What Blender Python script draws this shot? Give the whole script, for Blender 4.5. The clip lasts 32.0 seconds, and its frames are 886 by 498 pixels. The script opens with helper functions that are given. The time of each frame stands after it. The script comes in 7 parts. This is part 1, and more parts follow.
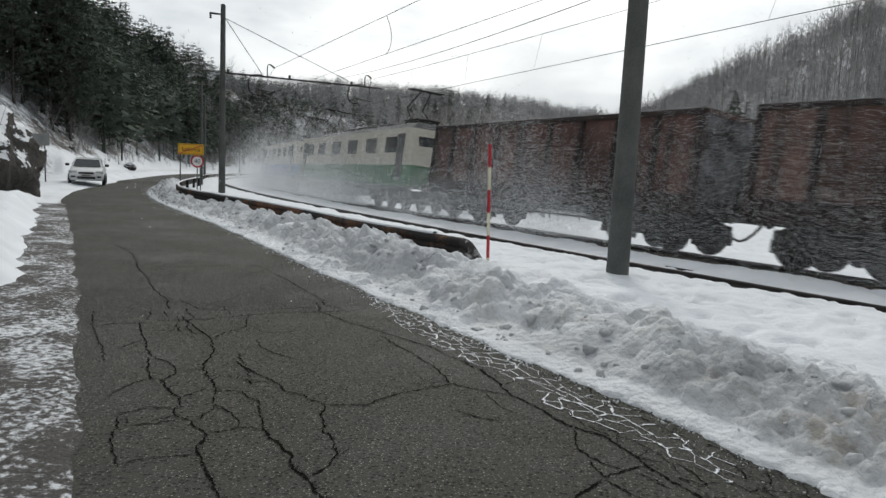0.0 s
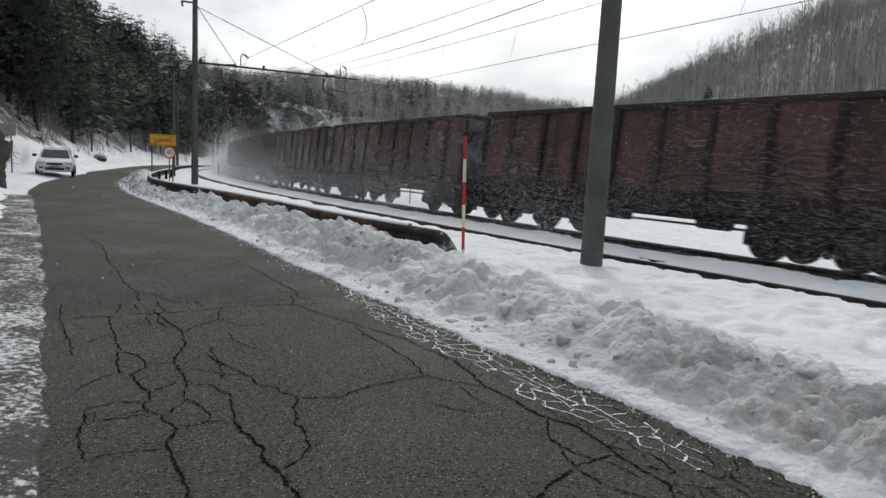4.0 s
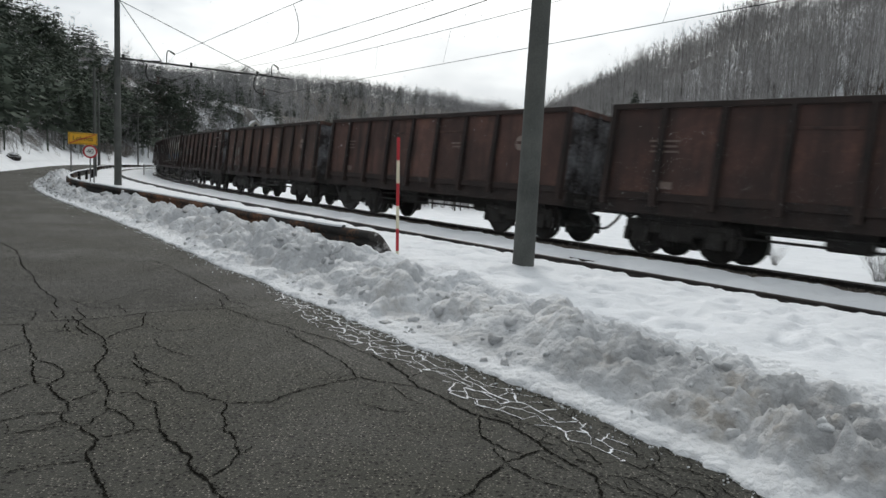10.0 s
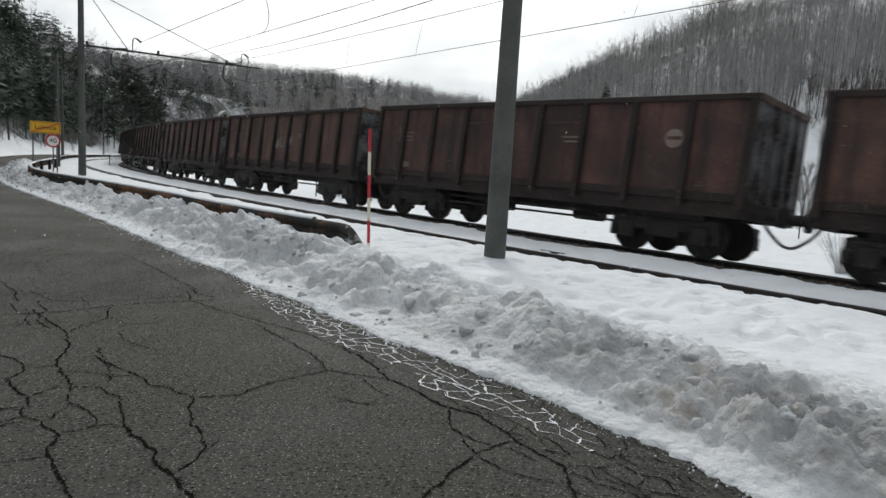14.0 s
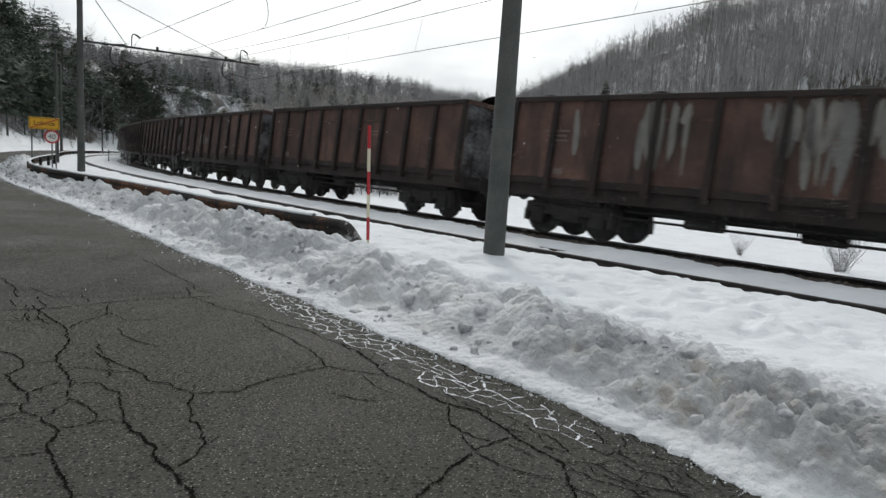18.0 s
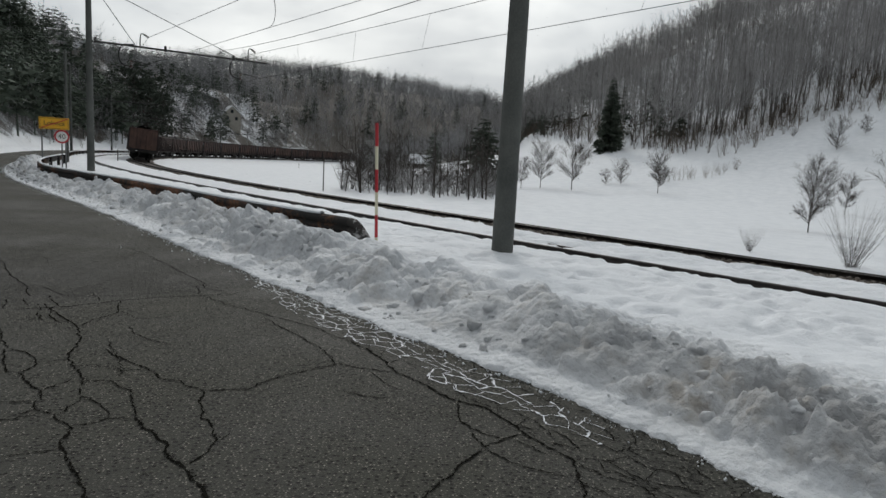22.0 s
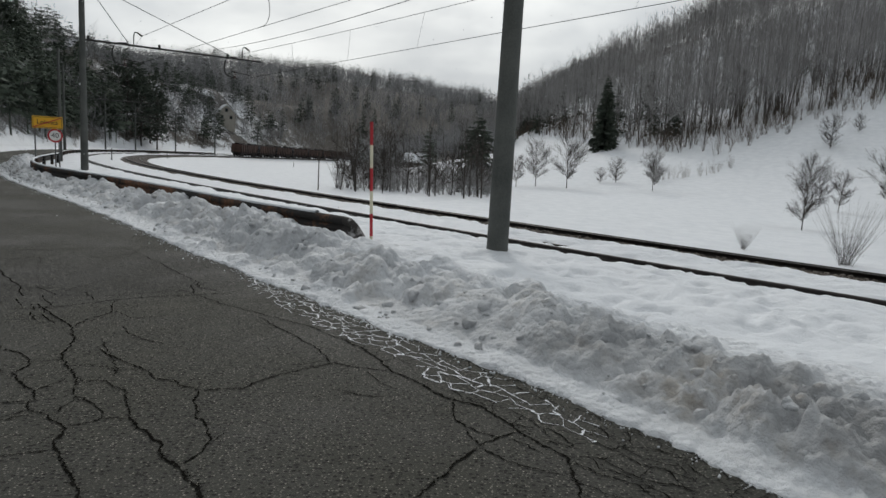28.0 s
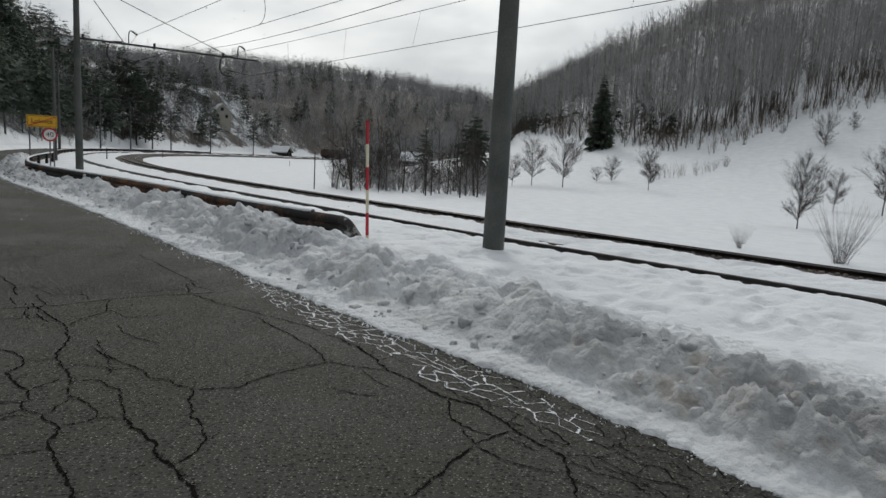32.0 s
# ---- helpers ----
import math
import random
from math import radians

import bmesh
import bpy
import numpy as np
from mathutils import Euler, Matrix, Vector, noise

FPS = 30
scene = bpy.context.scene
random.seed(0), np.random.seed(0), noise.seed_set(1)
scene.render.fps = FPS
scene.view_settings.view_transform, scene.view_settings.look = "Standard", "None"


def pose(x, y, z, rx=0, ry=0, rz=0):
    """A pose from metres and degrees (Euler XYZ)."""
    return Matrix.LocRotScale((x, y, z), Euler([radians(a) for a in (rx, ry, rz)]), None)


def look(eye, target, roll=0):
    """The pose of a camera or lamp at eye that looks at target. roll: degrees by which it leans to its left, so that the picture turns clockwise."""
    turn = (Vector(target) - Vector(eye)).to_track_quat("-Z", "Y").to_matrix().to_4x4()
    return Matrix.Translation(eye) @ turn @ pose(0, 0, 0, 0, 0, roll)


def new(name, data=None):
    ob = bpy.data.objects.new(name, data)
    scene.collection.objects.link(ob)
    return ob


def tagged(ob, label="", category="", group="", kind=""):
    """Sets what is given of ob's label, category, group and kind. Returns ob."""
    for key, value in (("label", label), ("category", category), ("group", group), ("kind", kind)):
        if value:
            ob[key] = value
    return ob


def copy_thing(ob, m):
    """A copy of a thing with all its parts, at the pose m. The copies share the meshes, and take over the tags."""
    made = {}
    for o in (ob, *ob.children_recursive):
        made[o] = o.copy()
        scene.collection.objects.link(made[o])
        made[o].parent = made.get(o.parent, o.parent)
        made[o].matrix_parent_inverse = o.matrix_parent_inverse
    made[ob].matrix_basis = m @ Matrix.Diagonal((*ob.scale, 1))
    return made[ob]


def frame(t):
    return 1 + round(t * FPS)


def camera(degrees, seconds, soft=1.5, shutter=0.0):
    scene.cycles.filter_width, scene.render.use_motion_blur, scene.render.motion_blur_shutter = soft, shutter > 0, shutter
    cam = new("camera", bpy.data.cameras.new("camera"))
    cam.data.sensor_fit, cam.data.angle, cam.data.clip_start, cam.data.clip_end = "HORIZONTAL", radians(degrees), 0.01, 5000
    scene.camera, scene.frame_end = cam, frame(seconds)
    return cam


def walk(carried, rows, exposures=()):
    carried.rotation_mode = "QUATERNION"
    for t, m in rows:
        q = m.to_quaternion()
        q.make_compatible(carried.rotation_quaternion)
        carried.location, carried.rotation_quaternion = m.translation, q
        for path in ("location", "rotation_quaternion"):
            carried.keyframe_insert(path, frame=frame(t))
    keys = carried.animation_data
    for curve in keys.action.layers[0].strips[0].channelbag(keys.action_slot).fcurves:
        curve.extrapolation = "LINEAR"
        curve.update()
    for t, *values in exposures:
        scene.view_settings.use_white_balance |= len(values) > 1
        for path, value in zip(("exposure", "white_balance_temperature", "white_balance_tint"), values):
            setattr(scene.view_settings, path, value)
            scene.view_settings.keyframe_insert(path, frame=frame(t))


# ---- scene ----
import itertools

# The camera: held by hand at head height, panning to the right and then standing almost still.
cam = camera(67.43, 32.0, soft=1.5, shutter=0.16)
# seconds, place, bearing, tilt, lean
WAY = (
    (0.0, -0.060, 0.007, 1.700, -10.26, -6.78, 2.70),
    (0.5, -0.058, 0.015, 1.697, -10.46, -6.96, 2.77),
    (1.0, -0.056, 0.015, 1.698, -10.34, -7.13, 2.71),
    (1.5, -0.055, 0.017, 1.698, -10.34, -7.28, 2.72),
    (2.0, -0.054, 0.014, 1.700, -9.99, -7.38, 2.99),
    (2.5, -0.051, 0.008, 1.699, -9.41, -7.40, 3.10),
    (3.0, -0.046, 0.013, 1.699, -8.84, -7.37, 3.03),
    (3.5, -0.041, 0.014, 1.699, -8.52, -7.35, 2.92),
    (5.5, -0.026, 0.015, 1.698, -6.75, -7.48, 2.95),
    (6.0, -0.025, 0.013, 1.701, -6.11, -7.52, 2.94),
    (6.5, -0.021, 0.008, 1.703, -5.55, -7.50, 2.99),
    (7.0, -0.017, 0.009, 1.701, -5.12, -7.46, 2.93),
    (7.5, -0.016, 0.008, 1.700, -4.64, -7.36, 2.89),
    (8.0, -0.012, 0.006, 1.706, -4.25, -7.29, 2.90),
    (8.5, -0.012, 0.004, 1.708, -3.82, -7.23, 3.02),
    (9.0, -0.010, -0.007, 1.707, -3.44, -7.12, 3.09),
    (9.5, -0.007, -0.006, 1.703, -3.03, -7.02, 3.07),
    (10.0, -0.004, -0.009, 1.705, -2.65, -6.98, 3.13),
    (10.5, -0.005, -0.006, 1.702, -2.25, -6.95, 3.26),
    (11.0, 0.001, -0.011, 1.704, -2.01, -6.96, 3.25),
    (11.5, 0.005, -0.006, 1.704, -1.57, -6.99, 3.37),
    (12.0, 0.007, 0.001, 1.706, -1.12, -7.06, 3.35),
    (12.5, 0.010, 0.002, 1.706, -0.79, -7.14, 3.41),
    (13.0, 0.014, 0.008, 1.703, -0.51, -7.29, 3.36),
    (13.5, 0.010, 0.009, 1.705, -0.32, -7.44, 3.44),
    (14.0, 0.010, 0.006, 1.699, -0.22, -7.49, 3.52),
    (14.5, 0.011, 0.004, 1.703, -0.17, -7.59, 3.57),
    (16.5, 0.009, 0.002, 1.703, -0.13, -7.79, 3.76),
    (17.0, 0.008, 0.001, 1.700, -0.11, -7.75, 3.75),
    (17.5, 0.008, 0.000, 1.699, -0.13, -7.75, 3.65),
    (18.0, 0.008, 0.000, 1.699, -0.13, -7.75, 3.65),
    (18.5, 0.005, 0.003, 1.699, -0.14, -7.78, 3.70),
    (19.0, 0.005, 0.002, 1.698, -0.19, -7.82, 3.63),
    (19.5, 0.004, 0.002, 1.698, -0.27, -7.87, 3.45),
    (20.0, 0.004, 0.005, 1.697, -0.38, -7.93, 3.36),
    (20.5, 0.004, 0.006, 1.697, -0.51, -7.96, 3.36),
    (21.0, 0.002, -0.000, 1.697, -0.61, -8.00, 3.39),
    (21.5, 0.002, 0.001, 1.697, -0.73, -8.03, 3.34),
    (22.0, 0.001, -0.001, 1.697, -0.80, -8.01, 3.30),
    (22.5, 0.003, -0.003, 1.699, -0.82, -7.98, 3.30),
    (23.0, 0.003, -0.003, 1.699, -0.82, -7.95, 3.27),
    (23.5, 0.003, -0.008, 1.700, -0.78, -7.92, 3.29),
    (24.0, 0.003, -0.002, 1.698, -0.73, -7.90, 3.33),
    (24.5, 0.005, -0.001, 1.697, -0.69, -7.91, 3.25),
    (25.0, 0.007, -0.001, 1.698, -0.66, -7.93, 3.28),
    (25.5, 0.005, -0.002, 1.696, -0.62, -7.93, 3.28),
    (27.5, 0.009, -0.001, 1.696, -0.45, -8.09, 3.15),
    (28.0, 0.006, -0.001, 1.697, -0.39, -8.10, 3.23),
    (28.5, 0.005, -0.001, 1.695, -0.33, -8.11, 3.23),
    (29.0, 0.005, -0.003, 1.695, -0.32, -8.11, 3.26),
    (29.5, 0.005, -0.004, 1.696, -0.30, -8.14, 3.30),
    (30.0, 0.006, -0.004, 1.696, -0.27, -8.12, 3.37),
    (30.5, 0.006, -0.008, 1.698, -0.23, -8.12, 3.37),
    (31.0, 0.007, -0.006, 1.695, -0.18, -8.10, 3.35),
    (31.5, 0.007, -0.005, 1.696, -0.10, -8.12, 3.31),
    (32.0, 0.010, 0.003, 1.694, -0.06, -8.16, 3.22),
)


def eye_pose(x, y, z, bearing, tilt, lean):
    b, e = radians(bearing), radians(tilt)
    to = (x + math.sin(b) * math.cos(e), y + math.cos(b) * math.cos(e), z + math.sin(e))
    return look((x, y, z), to, lean)


# the picture darkens once the train has left it
EXPOSURES = ((0.0, -0.42), (6.0, -0.38), (9.0, -0.36), (17.5, -0.34), (19.0, -0.36), (20.5, -0.62), (22.0, -0.75), (32.0, -0.77))
walk(cam, [(r[0], eye_pose(*r[1:])) for r in WAY], EXPOSURES)

# ---- world and sun: a bright overcast winter sky ----
world = bpy.data.worlds.new("overcast_sky")
scene.world = world
world.use_nodes = True
wn = world.node_tree
for n in list(wn.nodes):
    wn.nodes.remove(n)
sky = wn.nodes.new("ShaderNodeTexSky")
sky.sky_type = "NISHITA"
sky.sun_disc = False
SUN_EL, SUN_AZ = radians(34), radians(-8)
sky.sun_elevation, sky.sun_rotation = SUN_EL, SUN_AZ
sky.dust_density, sky.air_density, sky.ozone_density = 3.0, 1.0, 1.0
coord = wn.nodes.new("ShaderNodeTexCoord")
squash = wn.nodes.new("ShaderNodeMapping")
squash.inputs["Scale"].default_value = (1.0, 1.0, 2.6)
cloud = wn.nodes.new("ShaderNodeTexNoise")
cloud.inputs["Scale"].default_value = 2.6
cloud.inputs["Detail"].default_value = 6
cloud.inputs["Roughness"].default_value = 0.55
cramp = wn.nodes.new("ShaderNodeValToRGB")
cramp.color_ramp.elements[0].position, cramp.color_ramp.elements[0].color = 0.36, (0.645, 0.69, 0.725, 1)
cramp.color_ramp.elements[1].position, cramp.color_ramp.elements[1].color = 0.60, (1.095, 1.13, 1.125, 1)
skymul = wn.nodes.new("ShaderNodeVectorMath")
skymul.operation = "SCALE"
skymul.inputs["Scale"].default_value = 0.06
wmix = wn.nodes.new("ShaderNodeMix")
wmix.data_type = "RGBA"
wmix.inputs["Factor"].default_value = 0.9
wbg = wn.nodes.new("ShaderNodeBackground")
wbg.inputs["Strength"].default_value = 1.0
wout = wn.nodes.new("ShaderNodeOutputWorld")
wn.links.new(coord.outputs["Generated"], squash.inputs["Vector"])
wn.links.new(squash.outputs["Vector"], cloud.inputs["Vector"])
wn.links.new(cloud.outputs["Fac"], cramp.inputs["Fac"])
wn.links.new(sky.outputs["Color"], skymul.inputs[0])
wn.links.new(skymul.outputs["Vector"], wmix.inputs["A"])
glow = wn.nodes.new("ShaderNodeVectorMath")
glow.operation = "DOT_PRODUCT"
wn.links.new(coord.outputs["Generated"], glow.inputs[0])
glow.inputs[1].default_value = (math.sin(SUN_AZ) * math.cos(SUN_EL), math.cos(SUN_AZ) * math.cos(SUN_EL), math.sin(SUN_EL))
side = wn.nodes.new("ShaderNodeMapRange")
side.interpolation_type = "SMOOTHSTEP"
for sock, val in (("From Min", -0.5), ("From Max", 1.0), ("To Min", 0.50), ("To Max", 1.55)):
    side.inputs[sock].default_value = val
wn.links.new(glow.outputs["Value"], side.inputs["Value"])
bright = wn.nodes.new("ShaderNodeVectorMath")
bright.operation = "SCALE"
wn.links.new(cramp.outputs["Color"], bright.inputs[0])
wn.links.new(side.outputs["Result"], bright.inputs["Scale"])
wn.links.new(bright.outputs["Vector"], wmix.inputs["B"])
wn.links.new(wmix.outputs["Result"], wbg.inputs["Color"])
wn.links.new(wbg.outputs["Background"], wout.inputs["Surface"])

sun_data = bpy.data.lights.new("sun", "SUN")
sun_data.energy, sun_data.angle, sun_data.color = 1.4, radians(11), (1.0, 0.96, 0.9)
sun = new("sun", sun_data)
sun.matrix_world = look((0, 0, 60), (-math.sin(SUN_AZ) * math.cos(SUN_EL) * 60, -math.cos(SUN_AZ) * math.cos(SUN_EL) * 60, 60 - math.sin(SUN_EL) * 60))


# ---- materials ----
def nodes_of(name):
    m = bpy.data.materials.new(name)
    m.use_nodes = True
    t = m.node_tree
    return m, t, t.nodes["Principled BSDF"]


def add(t, kind, **kw):
    n = t.nodes.new(kind)
    for k, v in kw.items():
        n.inputs[k.replace("_", " ")].default_value = v
    return n


def noise_node(t, vec, scale, detail=4.0, rough=0.55):
    n = add(t, "ShaderNodeTexNoise", Scale=scale, Detail=detail, Roughness=rough)
    t.links.new(vec, n.inputs["Vector"])
    return n.outputs["Fac"]


def ramp(t, fac, stops):
    r = t.nodes.new("ShaderNodeValToRGB")
    el = r.color_ramp.elements
    while len(el) < len(stops):
        el.new(0.5)
    for e, (p, c) in zip(el, stops):
        e.position, e.color = p, (*c, 1) if len(c) == 3 else c
    t.links.new(fac, r.inputs["Fac"])
    return r.outputs["Color"]


def mixc(t, fac, a, b):
    m = t.nodes.new("ShaderNodeMix")
    m.data_type = "RGBA"
    for sock, val in (("Factor", fac), ("A", a), ("B", b)):
        if isinstance(val, (int, float)):
            m.inputs[sock].default_value = val
        elif isinstance(val, tuple):
            m.inputs[sock].default_value = (*val, 1)
        else:
            t.links.new(val, m.inputs[sock])
    return m.outputs["Result"]


def maths(t, op, a, b=0.0, clamp=False):
    m = t.nodes.new("ShaderNodeMath")
    m.operation, m.use_clamp = op, clamp
    for i, val in enumerate((a, b)):
        if isinstance(val, (int, float)):
            m.inputs[i].default_value = val
        else:
            t.links.new(val, m.inputs[i])
    return m.outputs[0]


def bump(t, bsdf, height, strength=0.4, distance=0.02):
    b = add(t, "ShaderNodeBump", Strength=strength, Distance=distance)
    t.links.new(height, b.inputs["Height"])
    t.links.new(b.outputs["Normal"], bsdf.inputs["Normal"])


def worn(name, base, second, rough=0.7, metal=0.0, big=0.8, fine=30.0, strength=0.2, dist=0.01, vary=0.0, spread=(0.35, 0.65)):
    """Two colours mixed by stains at two scales, with a fine relief."""
    m, t, b = nodes_of(name)
    vec = t.nodes.new("ShaderNodeTexCoord").outputs["Object"]
    n1, n2 = noise_node(t, vec, big, 5), noise_node(t, vec, fine, 5)
    f = maths(t, "ADD", maths(t, "MULTIPLY", n1, 0.65), maths(t, "MULTIPLY", n2, 0.35))
    c = ramp(t, f, [(spread[0], base), (spread[1], second)])
    if vary:
        info = t.nodes.new("ShaderNodeObjectInfo")
        hsv = t.nodes.new("ShaderNodeHueSaturation")
        t.links.new(maths(t, "ADD", maths(t, "MULTIPLY", info.outputs["Random"], 2 * vary), 1 - vary), hsv.inputs["Value"])
        t.links.new(c, hsv.inputs["Color"])
        c = hsv.outputs["Color"]
    t.links.new(c, b.inputs["Base Color"])
    b.inputs["Roughness"].default_value, b.inputs["Metallic"].default_value = rough, metal
    bump(t, b, n2, strength, dist)
    return m


def plain(name, base, rough=0.6, metal=0.0):
    return worn(name, tuple(0.85 * c for c in base), tuple(min(1, 1.12 * c) for c in base), rough, metal, 2.0, 40.0, 0.08, 0.004)


def snow_material(name, dirt=0.0):
    m, t, b = nodes_of(name)
    vec = t.nodes.new("ShaderNodeTexCoord").outputs["Object"]
    n1, n2, n3 = noise_node(t, vec, 0.9, 4), noise_node(t, vec, 9.0, 6), noise_node(t, vec, 60.0, 4)
    c = ramp(t, n1, [(0.3, (0.66, 0.69, 0.73)), (0.7, (0.74, 0.76, 0.79))])
    if dirt:
        c = ramp(t, n1, [(0.34, (0.21, 0.215, 0.218)), (0.50, (0.38, 0.388, 0.398)), (0.68, (0.58, 0.593, 0.61))])
        v = t.nodes.new("ShaderNodeTexVoronoi")
        v.feature = "SMOOTH_F1"
        v.inputs["Scale"].default_value = 17.0
        v.inputs["Smoothness"].default_value = 0.4
        t.links.new(vec, v.inputs["Vector"])
        dirty = ramp(t, noise_node(t, vec, 1.7, 5, 0.62), [(0.50, (0, 0, 0)), (0.63, (1, 1, 1))])
        spots = maths(t, "MULTIPLY", dirty, ramp(t, n2, [(0.38, (0.15, 0.15, 0.15)), (0.60, (1, 1, 1))]))
        c = mixc(t, maths(t, "MULTIPLY", spots, dirt), c, (0.27, 0.22, 0.155))
        grit = ramp(t, noise_node(t, vec, 95.0, 2), [(0.705, (0, 0, 0)), (0.74, (1, 1, 1))])
        c = mixc(t, maths(t, "MULTIPLY", grit, ramp(t, n1, [(0.45, (0.05, 0.05, 0.05)), (0.62, (1, 1, 1))])), c, (0.06, 0.05, 0.045))
    if dirt:
        # ploughed heart greyed by dirt and painted shade; apron and back are cleaner
        at = t.nodes.new("ShaderNodeAttribute")
        at.attribute_name = "soil_shade"
        c = mixc(t, at.outputs["Fac"], ramp(t, n1, [(0.3, (0.62, 0.645, 0.68)), (0.7, (0.74, 0.765, 0.795))]), c)
    t.links.new(c, b.inputs["Base Color"])
    b.inputs["Roughness"].default_value = 0.75
    b.inputs["Subsurface Weight"].default_value = 0.0
    rel = maths(t, "ADD", n2, maths(t, "MULTIPLY", n3, 0.30))
    if dirt:
        rel = maths(t, "SUBTRACT", maths(t, "MULTIPLY", rel, 1.2), maths(t, "MULTIPLY", v.outputs["Distance"], 0.6))
    bump(t, b, rel, 0.65 if dirt else 0.45, 0.055 if dirt else 0.05)
    return m


SNOW = snow_material("snow")


def snow_land_material():
    """Snow cover that leaf litter, scrub and rock break through in the woods."""
    m, t, b = nodes_of("snowy_land")
    vec = t.nodes.new("ShaderNodeTexCoord").outputs["Object"]
    n1, n2, n3 = noise_node(t, vec, 0.9, 4), noise_node(t, vec, 7.0, 6), noise_node(t, vec, 45.0, 4)
    c = ramp(t, n1, [(0.3, (0.68, 0.71, 0.75)), (0.7, (0.78, 0.805, 0.84))])
    at = t.nodes.new("ShaderNodeAttribute")
    at.attribute_name = "litter"
    broken = maths(t, "ADD", maths(t, "MULTIPLY", noise_node(t, vec, 0.30, 6, 0.75), 0.5), maths(t, "MULTIPLY", noise_node(t, vec, 2.6, 5, 0.75), 0.5))
    cover = maths(t, "MULTIPLY", maths(t, "SUBTRACT", maths(t, "ADD", at.outputs["Fac"], broken), 0.95), 9.0, True)
    earth = ramp(t, n2, [(0.3, (0.022, 0.019, 0.016)), (0.7, (0.075, 0.064, 0.053))])
    t.links.new(mixc(t, cover, c, earth), b.inputs["Base Color"])
    b.inputs["Roughness"].default_value = 0.8
    bump(t, b, maths(t, "ADD", maths(t, "ADD", n2, maths(t, "MULTIPLY", noise_node(t, vec, 2.3, 3), 1.6)), maths(t, "MULTIPLY", n3, 0.3)), 0.5, 0.06)
    return m


SNOW_LAND = snow_land_material()
DIRTY_SNOW = snow_material("ploughed_snow", 0.6)


# ---- mesh helpers ----
def part(name, bm, material, parent=None, label=""):
    me = bpy.data.meshes.new(name)
    bm.to_mesh(me)
    bm.free()
    return part_of(name, me, material, parent, label)


def part_of(name, me, material, parent=None, label=""):
    if material is not None and not me.materials:
        me.materials.append(material)
    ob = new(name, me)
    if parent is not None:
        ob.parent = parent
    return tagged(ob, label)


def mesh_np(name, verts, faces, smooth=False):
    """A mesh from arrays: verts (n, 3) and faces, all of one size."""
    verts, faces = np.asarray(verts, np.float32), np.asarray(faces, np.int32)
    me = bpy.data.meshes.new(name)
    me.vertices.add(len(verts))
    me.vertices.foreach_set("co", verts.ravel())
    k = faces.shape[1]
    me.loops.add(faces.size)
    me.loops.foreach_set("vertex_index", faces.ravel())
    me.polygons.add(len(faces))
    me.polygons.foreach_set("loop_start", np.arange(0, faces.size, k, dtype=np.int32))
    me.polygons.foreach_set("loop_total", np.full(len(faces), k, np.int32))
    if smooth:
        me.polygons.foreach_set("use_smooth", np.ones(len(faces), bool))
    me.update(calc_edges=True)
    me.validate()
    return me


def grid_faces(n, m):
    i, j = np.meshgrid(np.arange(n - 1), np.arange(m - 1), indexing="ij")
    a = (i * m + j).ravel()
    return np.stack([a, a + m, a + m + 1, a + 1], 1)


def box(bm, x0, x1, y0, y1, z0, z1, bevel=0.0):
    r = bmesh.ops.create_cube(bm, size=1.0, matrix=Matrix.Translation(((x0 + x1) / 2, (y0 + y1) / 2, (z0 + z1) / 2)) @ Matrix.Diagonal((x1 - x0, y1 - y0, z1 - z0, 1)))
    if bevel:
        edges = list({e for v in r["verts"] for e in v.link_edges})
        bmesh.ops.bevel(bm, geom=edges, offset=bevel, segments=1, affect="EDGES", profile=0.5)
    return bm


def rod(bm, a, b, r0, r1=None, sides=8):
    a, b = Vector(a), Vector(b)
    r1 = r0 if r1 is None else r1
    m = Matrix.Translation((a + b) / 2) @ (b - a).to_track_quat("Z", "Y").to_matrix().to_4x4()
    bmesh.ops.create_cone(bm, cap_ends=True, segments=sides, radius1=r0, radius2=max(r1, 1e-4), depth=(b - a).length, matrix=m)
    return bm


def made(fn, *args, **kw):
    bm = bmesh.new()
    fn(bm, *args, **kw)
    return bm


def tube_np(pts, radii, sides=6):
    """A tube along points as arrays."""
    pts = np.asarray(pts, float)
    d = np.gradient(pts, axis=0)
    d /= np.linalg.norm(d, axis=1)[:, None] + 1e-9
    ref = np.where(np.abs(d[:, 2:3]) > 0.9, np.array([[1.0, 0, 0]]), np.array([[0, 0, 1.0]]))
    u = np.cross(d, ref)
    u /= np.linalg.norm(u, axis=1)[:, None] + 1e-9
    v = np.cross(d, u)
    a = np.linspace(0, 2 * np.pi, sides, endpoint=False)
    r = np.broadcast_to(np.asarray(radii, float), (len(pts),))[:, None, None]
    V = pts[:, None] + r * (np.cos(a)[None, :, None] * u[:, None] + np.sin(a)[None, :, None] * v[:, None])
    F = []
    for i in range(len(pts) - 1):
        for k in range(sides):
            k2 = (k + 1) % sides
            F.append((i * sides + k, i * sides + k2, (i + 1) * sides + k2, (i + 1) * sides + k))
    return V.reshape(-1, 3), np.array(F)


def join_np(pieces):
    """Joins (verts, faces) pairs whose faces are all of one size."""
    V, F, n = [], [], 0
    for v, f in pieces:
        V.append(v)
        F.append(np.asarray(f) + n)
        n += len(v)
    return np.concatenate(V), np.concatenate(F)


